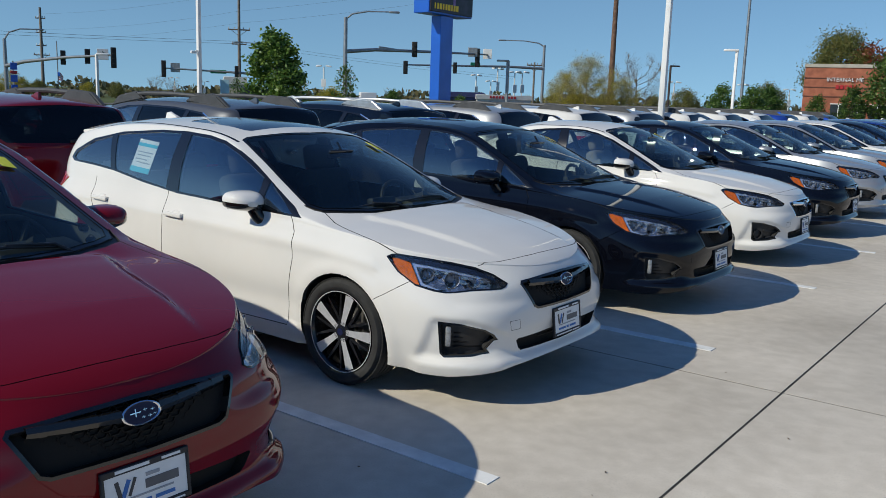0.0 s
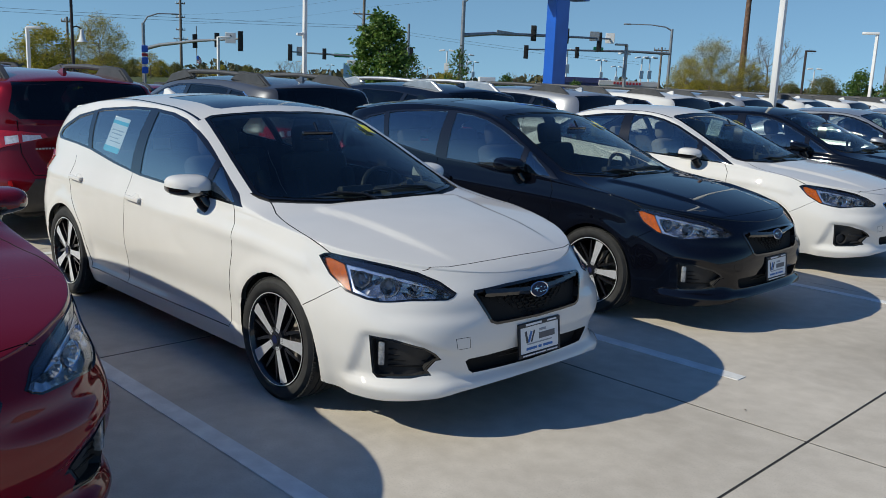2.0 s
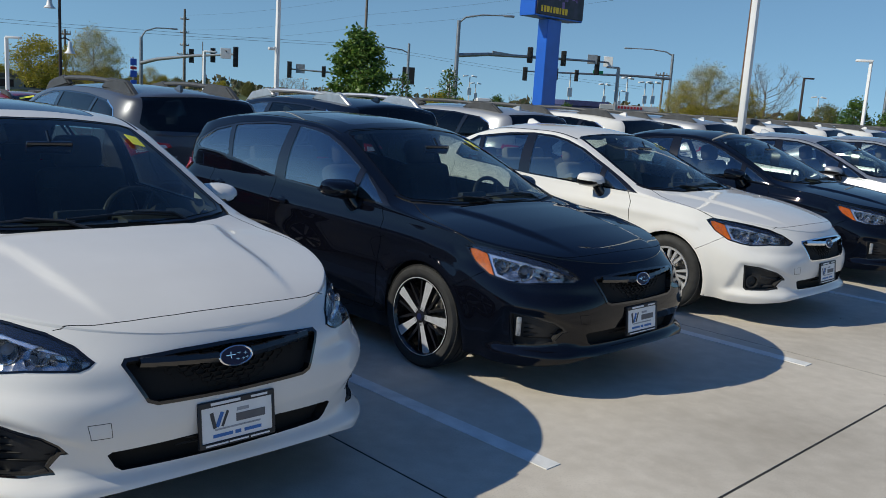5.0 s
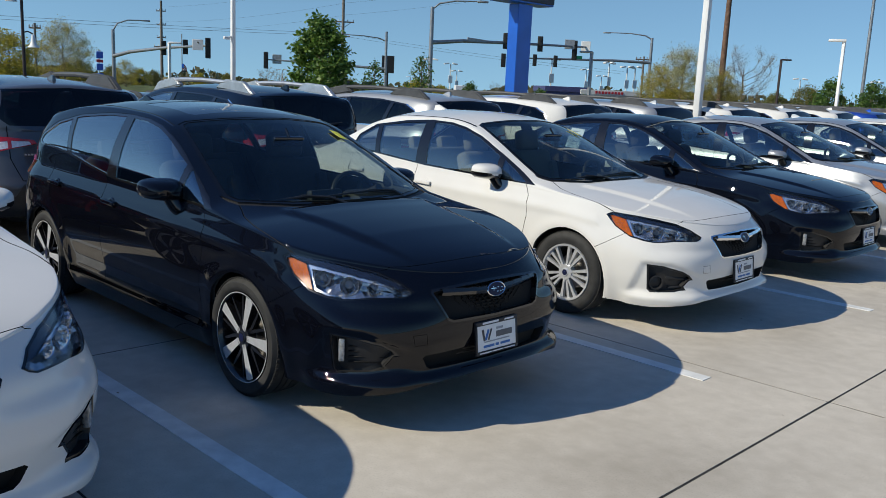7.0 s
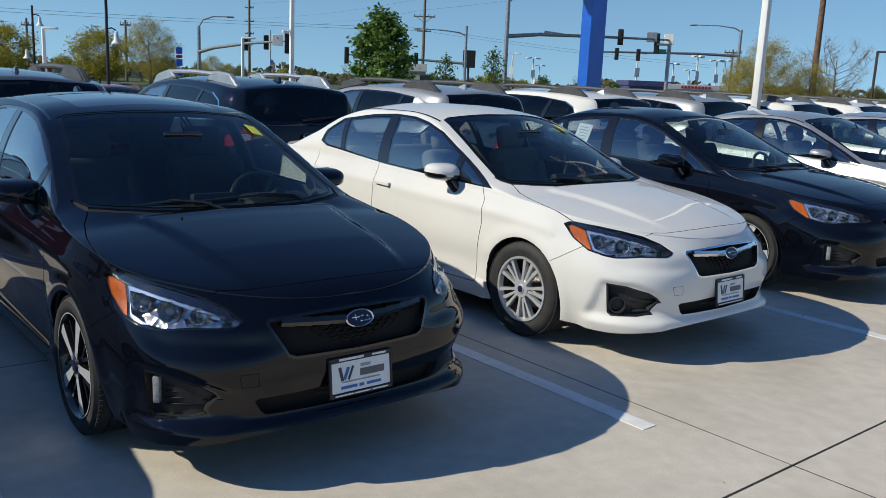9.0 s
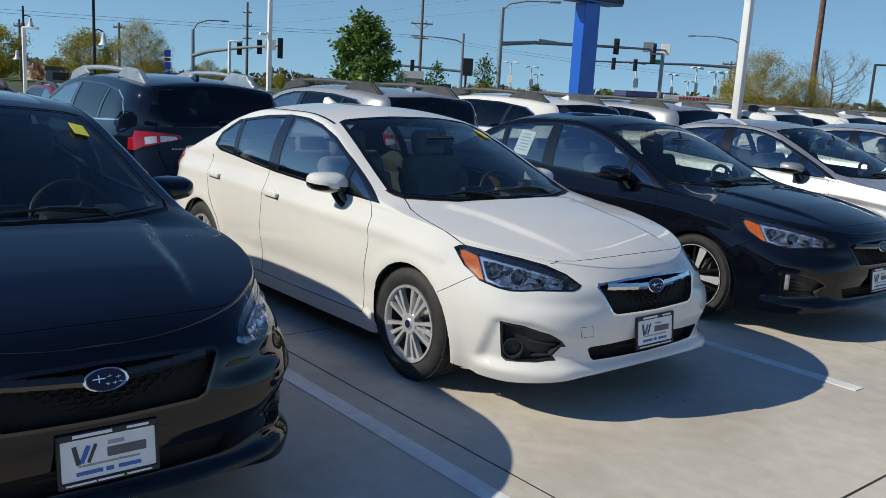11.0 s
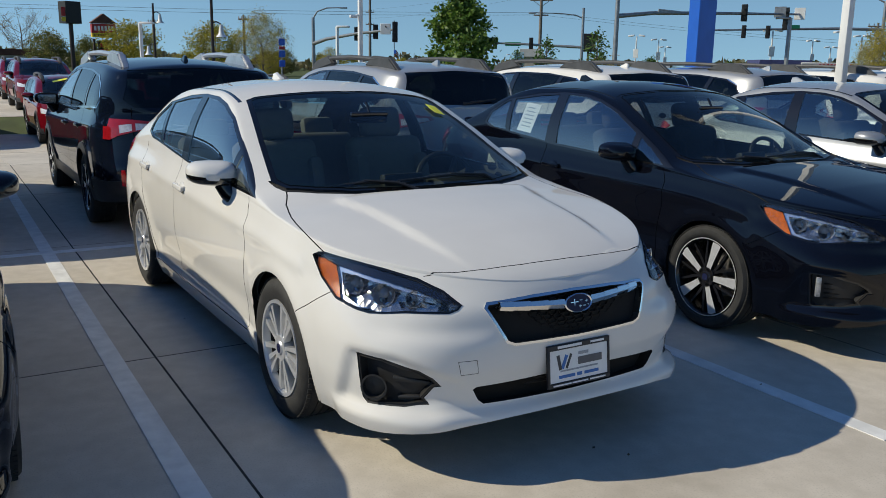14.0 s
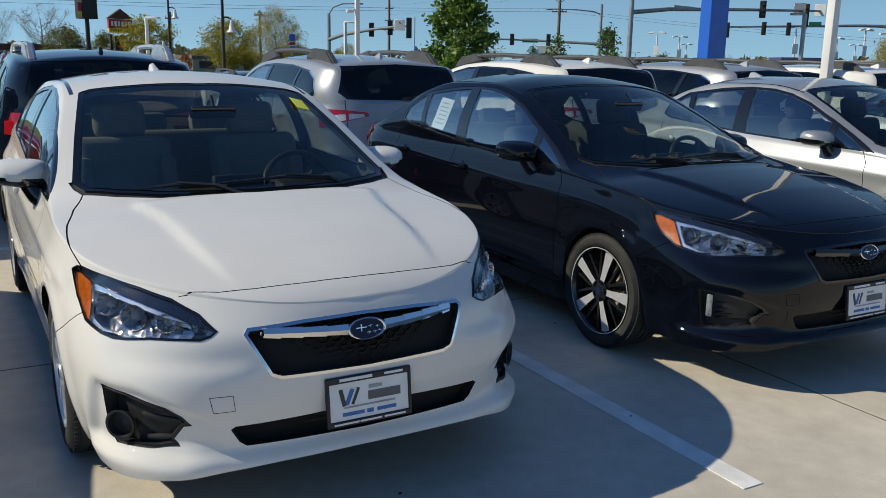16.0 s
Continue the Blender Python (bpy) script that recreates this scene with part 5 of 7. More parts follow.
def side_paper(car, S, x, z, w, h, bands, label, lean=4.0):
    """A printed sheet behind the right rear side window."""
    m = pose(x, -side_point(S, x, z) + 0.014, z, -22, lean, 0)
    bm = bmesh.new()
    block(bm, (w, 0.002, h), m)
    p = part("window_sheet", bm, M_PAPER, car, label, False)
    for mat, a, b, c, d in bands:
        bm = bmesh.new()
        block(bm, (c * w, 0.001, d * h), m @ Matrix.Translation((a * w, -0.002, b * h)))
        part("print_bar", bm, mat, p, "", False)


def screen_sticker(car, S, x, y, w, h, mat, label):
    """A sticker inside the windshield."""
    z0 = [float(S["top"](x + d)) for d in (-0.05, 0.05)]
    slope = math.degrees(math.atan2(z0[0] - z0[1], 0.1))
    crown = float(S["crown"](x)) * (y / 0.72) ** 2
    bm = bmesh.new()
    block(bm, (h, w, 0.002), pose(x, y, float(S["top"](x)) - crown + 0.006, -14 if y > 0 else 14, slope, 0))
    part("sticker", bm, mat, car, label, False)


# ---- the front row of compact cars ----
hatch, HATCH = compact(False, True, M_CLOTH)
sedan_sport, SEDAN = compact(True, True, M_CLOTH)
sedan_plain, _ = compact(True, False, M_CLOTHLIGHT)

ROW = [
    (hatch, "red", 0.078, -2.805, "deep red compact hatchback with black grille parked in the front row"),
    (hatch, "white", 0.015, 0.035, "pearl white compact hatchback with black alloy wheels and dark sunroof"),
    (hatch, "black", -0.032, 2.78, "glossy black compact hatchback with machined alloy wheels"),
    (sedan_plain, "white", -0.085, 5.60, "pearl white compact sedan with chrome grille bar and silver wheels"),
    (sedan_sport, "black", -0.135, 8.335, "glossy black compact sedan with a paper in its rear side window"),
    (sedan_sport, "silver", -0.16, 11.12, "silver compact sedan in the front row"),
    (sedan_plain, "silver", -0.10, 13.90, "silver compact sedan in the front row"),
    (sedan_sport, "white", -0.10, 16.65, "white compact sedan in the front row"),
    (sedan_sport, "black", -0.10, 19.40, "black compact sedan in the front row"),
    (hatch, "blue", -0.10, 22.15, "bright blue compact hatchback in the front row"),
    (hatch, "silver", -0.10, 24.90, "silver compact hatchback at the far end of the row"),
    (sedan_sport, "grey", -0.10, 27.65, "grey compact sedan at the far end of the row"),
    (hatch, "white", -0.10, 30.40, "white compact hatchback at the far end of the row"),
]
# some stand a little askew in their stalls
YAW = {5.60: 0.8, -2.805: -1.5}
FRONT = []
_used = set()
for _src, _colour, _x, _y, _label in ROW:
    _m = pose(_x, _y, 0, 0, 0, YAW.get(_y, 0))
    if _src.name in _used:
        _car = copy_thing(_src, _m)
    else:
        _car = _src
        _used.add(_src.name)
        _car.matrix_basis = _m
    _car.name = "car"
    tagged(_car, category="car", group="front row of parked cars")
    repaint(_car, _colour, _label)
    FRONT.append(_car)

_w1, _b1, _w2, _b2 = FRONT[1:5]
side_paper(_w1, HATCH, -2.10, 1.190, 0.225, 0.245, ((M_CYAN, 0, 0.34, 1.0, 0.10), (M_CYAN, 0, -0.42, 1.0, 0.16), (M_INKGREY, 0, 0.12, 0.8, 0.03), (M_INKGREY, 0, 0.02, 0.7, 0.03), (M_INKGREY, -0.1, -0.10, 0.6, 0.03), (M_INKGREY, 0.05, -0.2, 0.7, 0.03)),
           "white and cyan price sheet in the rear window")
side_paper(_b2, SEDAN, -2.04, 1.155, 0.185, 0.235, tuple((M_INKGREY, 0.0 if i else -0.05, 0.34 - 0.13 * i, 0.62 if i else 0.5, 0.035) for i in range(6)), "white printed sheet in the rear window")
for _c, _S in ((_w1, HATCH), (_b1, HATCH), (_w2, SEDAN), (FRONT[0], HATCH)):
    screen_sticker(_c, _S, -0.99, 0.505, 0.075, 0.13, M_YELLOW, "yellow sticker at the top of the windshield")
# pale marks low on the sedan's windshield
for _i in range(5):
    screen_sticker(_w2, SEDAN, -0.235 + 0.004 * (_i % 2), -0.56 + 0.033 * _i, 0.018 if _i != 1 else 0.026, 0.03 if _i < 3 else 0.008, M_CYAN, "pale blue mark on the glass")


# ---- the wagon row behind ----
def wagon_spec():
    return dict(
        axles=(0.0, -2.745), hub=0.345, ribs=(22, 64, 30), rows=(44, 12, 26), flare=0.02,
        front=curve((0.2, 0.84), (0.3, 0.93), (0.6, 0.95), (0.8, 0.92), (1.0, 0.85)), front_c=curve((0.2, 0.1), (1.0, -0.05)), front_n=curve((0.2, 3.2), (1.0, 2.8)),
        rear=curve((0.28, -3.66), (0.42, -3.84), (0.60, -3.865), (0.70, -3.82), (0.85, -3.775), (1.05, -3.735), (1.2, -3.69)), rear_c=-3.0, rear_n=curve((0.2, 3.8), (1.1, 3.4)),
        width=curve((0.2, 0.84), (0.35, 0.900), (0.6, 0.920), (0.85, 0.915), (1.0, 0.890), (1.12, 0.855), (1.2, 0.83)),
        tumble=0.36,
        sill=curve((-3.9, 0.36), (-3.2, 0.28), (0.0, 0.26), (0.95, 0.25)),
        belt=curve((-3.9, 1.095), (-2.5, 1.06), (-1.0, 1.02), (0.0, 0.985), (0.5, 0.95), (0.95, 0.90)),
        top=curve((0.95, 0.90), (0.85, 0.945), (0.5, 1.0), (0.1, 1.04), (-0.1, 1.09), (-0.6, 1.33), (-1.05, 1.505), (-1.4, 1.56), (-2.0, 1.585), (-2.8, 1.572), (-3.36, 1.530), (-3.50, 1.505), (-3.545, 1.46), (-3.70, 1.14), (-3.76, 1.10)),
        crown=curve((0.9, 0.03), (0.0, 0.08), (-0.6, 0.12), (-1.2, 0.08), (-2.5, 0.06), (-3.4, 0.07), (-3.7, 0.03)),
    )


def wagon_wheel(parent):
    return sport_wheel(parent, 0.347, 0.225, 0.215)


def roof_rail(car, s, silver=False):
    mat = M_RAILSILVER if silver else M_RAIL
    bm = bmesh.new()
    tube(bm, [(-1.25, s * 0.605, 1.580), (-1.7, s * 0.61, 1.612), (-2.2, s * 0.605, 1.618), (-2.9, s * 0.59, 1.596)], [0.026, 0.028, 0.028, 0.026], 8)
    rail = part("roof_rail", bm, mat, car, "silver roof rail" if silver else "chunky dark grey roof rail")
    for xs, zs in (((-0.92, -1.10, -1.52, -1.70), (1.425, 1.572, 1.642, 1.540)), ((-2.50, -2.70, -3.12, -3.36), (1.530, 1.640, 1.618, 1.465))):
        bm = bmesh.new()
        y = 0.605 if xs[0] > -2 else 0.580
        slab(bm, list(zip(xs, zs)), 0.075, Matrix.Translation((0, s * y - 0.0375, 0)))
        bmesh.ops.bevel(bm, geom=bm.edges[:], offset=0.018, segments=2, affect="EDGES")
        bmesh.ops.recalc_face_normals(bm, faces=bm.faces[:])
        part("rail_foot", bm, mat, rail)


def wagon():
    S = wagon_spec()
    k = Skin(S)
    car = group_at("wagon")
    for wx in S["axles"]:
        k.cut("cladding", X, Z, disc_outline(wx, 0.345, 0.435, 36), lambda n, c: abs(c.y) > 0.55 and c.z < 0.85)
        k.cut("hole", X, Z, disc_outline(wx, 0.345, 0.378, 36), lambda n, c: abs(c.y) > 0.5)
    k.cut("cladding", X, Z, [(-3.3, 0.2), (0.6, 0.2), (0.6, 0.385), (-3.3, 0.385)], lambda n, c: abs(n.y) > 0.5, ("body",))
    k.cut("cladding", Y, Z, [(-0.93, 0.2), (0.93, 0.2), (0.93, 0.50), (0.62, 0.52), (0.55, 0.63), (-0.55, 0.63), (-0.62, 0.52), (-0.93, 0.50)], lambda n, c: c.x < -3.2, ("body",))
    dlo = [(-0.45, 1.04), (-1.5, 1.07), (-2.7, 1.105), (-3.30, 1.135), (-3.36, 1.20), (-3.26, 1.34), (-3.05, 1.415), (-2.5, 1.465), (-1.9, 1.475), (-1.5, 1.455), (-1.2, 1.40), (-0.8, 1.24)]
    up = lambda n, c: abs(n.y) > 0.3 and c.z > 0.98
    k.cut("window_frame", X, Z, dlo, up)
    for i, p in enumerate(([(-0.80, 1.065), (-1.68, 1.09), (-1.72, 1.45), (-1.5, 1.435), (-1.2, 1.378), (-0.83, 1.225)], [(-1.79, 1.092), (-2.62, 1.12), (-2.72, 1.43), (-2.5, 1.445), (-1.9, 1.455), (-1.82, 1.455)],
                           [(-2.70, 1.122), (-3.27, 1.15), (-3.32, 1.205), (-3.235, 1.325), (-3.03, 1.395), (-2.80, 1.42)])):
        k.cut("pane%d" % i, X, Z, p, up)
    ws = [(0.05, 0), (-0.02, 0.45), (-0.22, 0.72), (-1.06, 0.62), (-1.12, 0.3), (-1.13, 0)]
    k.cut("windshield", X, Y, ws + [(x, -y) for x, y in ws[-2:0:-1]], lambda n, c: n.z > 0.3 and -1.4 < c.x < 0.3 and c.z > 0.95)
    rw = [(0, 1.135), (0.60, 1.145), (0.675, 1.21), (0.600, 1.465), (0, 1.490)]
    k.cut("rear_window", Y, Z, rw + [(-y, z) for y, z in rw[-2:0:-1]], lambda n, c: n.x < -0.2 and c.x < -3.3 and c.z > 1.1)
    for s in (-1, 1):
        tl = [(s * 0.40, 0.985), (s * 0.62, 0.935), (s * 0.74, 0.90), (s * 0.80, 0.865), (s * 0.95, 0.875), (s * 0.95, 1.050), (s * 0.62, 1.040), (s * 0.42, 1.018)]
        k.cut("tail_lamp", Y, Z, tl, lambda n, c: c.x < -3.52 and c.z < 1.1)
        for win in ([(0.445, 0.978), (0.600, 0.948), (0.600, 1.008), (0.46, 1.004)], [(0.628, 0.945), (0.725, 0.922), (0.725, 0.992), (0.628, 1.005)]):
            k.cut("tail_white", Y, Z, [(s * y, z) for y, z in win], lambda n, c: c.x < -3.4 and c.z < 1.1, ("tail_lamp",))
        k.cut("reflector", Y, Z, [(s * 0.70, 0.47), (s * 0.745, 0.47), (s * 0.745, 0.61), (s * 0.72, 0.61)], lambda n, c: c.x < -3.3)
        k.strip("belt_trim", X, Z, [(-0.50, 1.040), (-1.5, 1.068), (-2.7, 1.104), (-3.29, 1.132), (-3.358, 1.195), (-3.26, 1.335), (-3.06, 1.410)], 0.014, lambda n, c: n.y * s > 0.3 and c.z > 0.98, ("body", "window_frame"))
    k.cut("headlamp", Y, Z, [(-0.86, 0.86), (-0.50, 0.74), (-0.55, 0.70), (-0.86, 0.74)], front_on)
    k.cut("headlamp", Y, Z, [(0.86, 0.86), (0.50, 0.74), (0.55, 0.70), (0.86, 0.74)], front_on)
    k.cut("grille", Y, Z, [(-0.42, 0.80), (0.42, 0.80), (0.36, 0.60), (-0.36, 0.60)], front_on)
    g = 0.008
    bk = lambda n, c: n.x < -0.1 and c.x < -3.2
    k.strip("panel_gap", Y, Z, [(-0.62, 1.14), (-0.62, 0.85), (-0.55, 0.66), (0.55, 0.66), (0.62, 0.85), (0.62, 1.14)], g, bk)
    sd = lambda n, c: abs(n.y) > 0.3 and c.z < 1.1
    for pts in ([(-1.755, 1.08), (-1.74, 0.7), (-1.75, 0.40)], [(-2.66, 1.11), (-2.66, 0.95), (-2.45, 0.70), (-2.3, 0.40)], [(-0.45, 1.03), (-0.45, 0.40)]):
        k.strip("panel_gap", X, Z, pts, g, sd)
    k.take("body", car, ("body",), [M_GLOSSBLACK])
    k.take("panel_gap", car, ("panel_gap",), M_GAP, 0.006, 0.006, "", lambda c: c.x < -3.2)
    for s in (-1, 1):
        for lo, hi in ((-1.0, 0.2), (-2.0, -1.0), (-3.2, -2.0)):
            k.take("panel_gap", car, ("panel_gap",), M_GAP, 0.006, 0.006, "", lambda c: c.y * s > 0 and lo <= c.x < hi)
    k.take("cladding", car, ("cladding",), M_PLASTIC, -0.006, -0.012, "black plastic wheel arch and bumper cladding")
    k.take("windshield", car, ("windshield",), M_GLASS, 0.003)
    k.take("rear_window", car, ("rear_window",), M_PRIVACY, 0.004, 0.004, "dark privacy glass rear window")
    k.take("grille", car, ("grille",), M_PLASTIC, 0.02, 0.02)
    for s in (-1, 1):
        wh = (lambda c: c.y < 0) if s < 0 else (lambda c: c.y > 0)
        fr = k.take("window_frame", car, ("window_frame",), M_GLOSSBLACK, 0.002, 0.0, "", wh)
        for i in range(3):
            k.take("window_pane", fr, ("pane%d" % i,), M_SIDE if i == 0 else M_PRIVACY, 0.005, 0.005, "", wh)
        k.take("belt_trim", car, ("belt_trim",), M_CHROME, -0.003, -0.006, "bright window trim", wh)
        tl = k.take("tail_light", car, ("tail_lamp",), M_REDLENS, -0.012, -0.016, "red wrap-round tail light", wh)
        k.take("reverse_lamp", tl, ("tail_white",), M_WHITELENS, -0.010, -0.014, "clear reversing lamp", wh)
        k.take("reflector", car, ("reflector",), M_REDLENS, -0.010, -0.012, "upright red reflector", wh)
        k.take("headlight", car, ("headlamp",), M_WHITELENS, -0.002, -0.004, "", wh)
        roof_rail(car, s)
        door_mirror(car, -0.72, s * 0.87, 1.10, s, 1.1)
    # bright strip on the edge of the lower cladding
    bm = bmesh.new()
    tube(bm, [(-3.36, -0.88, 0.49), (-3.60, -0.80, 0.48), (-3.74, -0.64, 0.475)], 0.012, 6)
    tube(bm, [(-3.36, 0.88, 0.49), (-3.60, 0.80, 0.48), (-3.74, 0.64, 0.475)], 0.012, 6)
    part("bumper_trim", bm, M_RAILSILVER, car)
    bm = bmesh.new()
    tube(bm, [(-3.715, 0.02, 1.150), (-3.72, -0.18, 1.172), (-3.695, -0.40, 1.195)], [0.014, 0.010, 0.006], 6)
    part("rear_wiper", bm, M_PLASTIC, car)
    emblem(car, -3.792, 0.985, -8, 1.0, -1)
    bm = bmesh.new()
    for i in range(6):
        block(bm, (0.004, 0.020, 0.015), pose(-3.772, 0.37 + 0.028 * i, 0.892, 0, 6, 0), 0.002, 1)
    part("name_bars", bm, M_INKGREY, car)
    under_parts(k, car, S, 0.915, wagon_wheel)
    handles(car, S, ((-1.58, 0.90), (-2.48, 0.93)))
    fin(car, -3.05, 1.545)
    k.take("cabin_lining", car, ("body", "window_frame"), M_LININGDARK, 0.03, 0.0, "", lambda c: -3.7 < c.x < -0.1 and c.z > 0.5, True)
    cabin(car, M_CLOTH, 0.0, 0.10, -2.05, 0.38)
    return car


wagon_src = wagon()
WAGONS = [
    ("crimson", -8.15, 0.10, "wine red wagon with chunky dark grey roof rails"),
    ("grey", -8.15, 2.88, "graphite grey wagon with dark grey roof rails, seen from behind"),
    ("navy", -8.15, 5.62, "very dark blue wagon with silver roof rails, seen from behind"),
    ("silver", -8.15, 8.40, "silver wagon with dark grey roof rails"),
    ("white", -8.10, 11.15, "white wagon with dark grey roof rails"),
    ("silver", -8.15, 13.90, "silver wagon with dark grey roof rails"),
    ("white", -8.10, 16.66, "white wagon with dark grey roof rails"),
    ("white", -8.15, 19.42, "white wagon with dark grey roof rails"),
    ("white", -8.10, 22.18, "white wagon with dark grey roof rails"),
    ("blue", -8.10, 24.94, "bright blue wagon far down the row"),
    ("white", -8.15, 27.70, "white wagon far down the row"),
    ("grey", -8.10, 30.46, "grey wagon far down the row"),
]
REAR_ROW = []
for _i, (_colour, _x, _y, _label) in enumerate(WAGONS):
    _m = pose(_x, _y, 0, 0, 0, 180)
    _car = wagon_src if _i == 0 else copy_thing(wagon_src, _m)
    _car.matrix_basis = _m
    _car.name = "wagon"
    tagged(_car, category="car", group="row of wagons behind")
    repaint(_car, _colour, _label)
    if _colour == "navy":
        for _o in _car.children:
            if _o.name.startswith("roof_rail"):
                _o.material_slots[0].link = "OBJECT"
                _o.material_slots[0].material = M_RAILSILVER
                _o["label"] = "silver roof rail"
                for _c in _o.children:
                    _c.material_slots[0].link = "OBJECT"
                    _c.material_slots[0].material = M_RAILSILVER
    REAR_ROW.append(_car)
for _colour, _x, _y, _label in (("red", -19.3, 3.45, "maroon wagon facing the lot in the third row"), ("crimson", -19.2, 6.52, "red wagon with a yellow windshield sticker in the third row"), ("red", -19.2, 8.95, "deep red wagon in the third row"),
                               ("grey", -19.2, 11.7, "grey wagon in the third row"), ("navy", -19.2, 14.45, "dark blue wagon in the third row"), ("silver", -19.2, 0.7, "silver wagon in the third row"),
                               ("crimson", -26.6, 6.65, "wine red wagon parked beyond the third row"), ("red", -34.2, 6.75, "deep red wagon far beyond the third row")):
    _car = copy_thing(wagon_src, pose(_x, _y, DIP if _x > -22 else -0.05, 0, 0, 0))
    _car.name = "wagon"
    tagged(_car, category="car", group="third row of parked cars")
    repaint(_car, _colour, _label)
    if "sticker" in _label:
        screen_sticker(_car, wagon_spec(), -0.93, -0.22, 0.36, 0.10, M_YELLOW, "yellow sticker at the top of the windshield")


# ---- poles, signals and signs ----
M_WHITEPOLE = simple("white_pole_paint", (0.74, 0.74, 0.73), 0.45, 0, 0.06, 1.5)
M_GALV = simple("galvanised_steel", (0.30, 0.31, 0.32), 0.45, 0.7, 0.15, 3)
M_DARKPOLE = simple("dark_bronze_pole", (0.035, 0.022, 0.020), 0.5, 0.2, 0.15, 3)
M_SIGNALBLACK = simple("signal_black", (0.012, 0.012, 0.012), 0.55, 0, 0.2, 8)
M_WOODPOLE = simple("creosoted_wood", (0.15, 0.085, 0.055), 0.85, 0, 0.35, 4, 0, 0.3)
M_GREYWOOD = simple("weathered_wood", (0.17, 0.145, 0.12), 0.9, 0, 0.3, 4, 0, 0.3)
M_SIGNBLUE = simple("blue_sign_panel", (0.006, 0.095, 0.50), 0.35, 0, 0.08, 0.8, 0.3)
M_GREEN = simple("green_street_sign", (0.01, 0.22, 0.10), 0.5, 0, 0.08, 3)
M_WIRE = simple("cable_black", (0.03, 0.03, 0.032), 0.7, 0, 0.1)
M_SIGNRED = simple("red_sign", (0.42, 0.02, 0.025), 0.5, 0, 0.1, 2)
M_SIGNYELLOW = simple("yellow_sign", (0.80, 0.55, 0.03), 0.5, 0, 0.1, 2)
M_ROOFBROWN = simple("brown_roof", (0.11, 0.045, 0.03), 0.8, 0, 0.2, 2)
M_BRICK = simple("red_brick_wall", (0.34, 0.115, 0.065), 0.85, 0, 0.2, 1.5, 0, 0.2)
M_WINDARK = simple("dark_window", (0.03, 0.035, 0.04), 0.1, 0, 0.2, 1)


def thing(name, bm, mat, label, cat, group="", smooth=True):
    return tagged(part(name, bm, mat, None, label, smooth), category=cat, group=group)


def square_pole(x, y, h, w, label, device=None, base=True):
    bm = bmesh.new()
    vs = block(bm, (w, w, h), pose(x, y, h / 2), 0.012, 2)
    for v in vs:
        t = v.co.z / h
        v.co.x = x + (v.co.x - x) * (1.12 - 0.2 * t)
        v.co.y = y + (v.co.y - y) * (1.12 - 0.2 * t)
    p = thing("light_pole", bm, M_WHITEPOLE, label, "light pole", "lot light poles")
    if base:
        bm = bmesh.new()
        lathe(bm, [(0, 0.001), (0, 0.30), (0.62, 0.30), (0.66, 0.27), (0.66, 0.001)], "z", 24)
        bmesh.ops.transform(bm, matrix=pose(x, y, 0), verts=bm.verts[:])
        part("concrete_base", bm, M_CONCRETE, p)
    for s in (-1, 1):
        bm = bmesh.new()
        block(bm, (0.10, 1.0, 0.08), pose(x, y + s * 0.45, h - 0.1), 0.02, 2)
        block(bm, (0.36, 0.62, 0.10), pose(x, y + s * 1.0, h - 0.1), 0.03, 2)
        part("lamp_head", bm, M_WHITEPOLE, p)
    if device:
        bm = bmesh.new()
        block(bm, (0.10, 0.30, 0.10), pose(x + 0.02, y - 0.26, device, 0, 0, 15), 0.03, 2)
        block(bm, (0.06, 0.12, 0.06), pose(x, y - 0.10, device + 0.05), 0.01, 1)
        part("security_camera", bm, M_WHITEPOLE, p)
    return p


square_pole(-23.73, 16.21, 10.0, 0.13, "tall white square light pole with a small camera", 3.06)
square_pole(-5.17, 15.75, 9.5, 0.125, "tall white square light pole standing between the rows")


def shoebox(x, y, h, mat, label, out=(0.8, -0.3), w=0.16):
    bm = bmesh.new()
    block(bm, (w, w, h + 1.5), pose(x, y, h / 2 - 0.75), 0.012, 1)
    p = thing("street_lamp", bm, mat, label, "street lamp", "shoebox lamps")
    bm = bmesh.new()
    a = math.degrees(math.atan2(out[1], out[0]))
    block(bm, (0.75, 0.30, 0.11), pose(x + out[0] * 0.36, y + out[1] * 0.36, h, 0, 0, a), 0.04, 2)
    part("lamp_head", bm, mat, p)


shoebox(-43.5, 24.0, 3.55, M_WHITEPOLE, "white lamp post with a flat square head", (0.65, 0.75), 0.15)
shoebox(-43.2, 13.0, 3.35, M_WHITEPOLE, "white lamp post with a flat square head", (0.65, 0.75), 0.16)
shoebox(-11.9, 40.7, 4.6, M_WHITEPOLE, "white lamp post with a flat square head", (-0.72, -0.35), 0.13)
shoebox(-26.4, 41.5, 4.1, M_GALV, "grey lamp post with a flat square head", (-0.7, -0.6), 0.16)
shoebox(-24.3, 62.0, 4.8, M_DARKPOLE, "dark lamp post with a flat head", (0.7, 0.6), 0.14)

_bm = bmesh.new()
tube(_bm, [(-19.8, 66.0, -1), (-19.8, 66.0, 14)], [0.13, 0.10], 10)
thing("flag_pole", _bm, M_GALV, "tall bare grey steel pole", "pole")


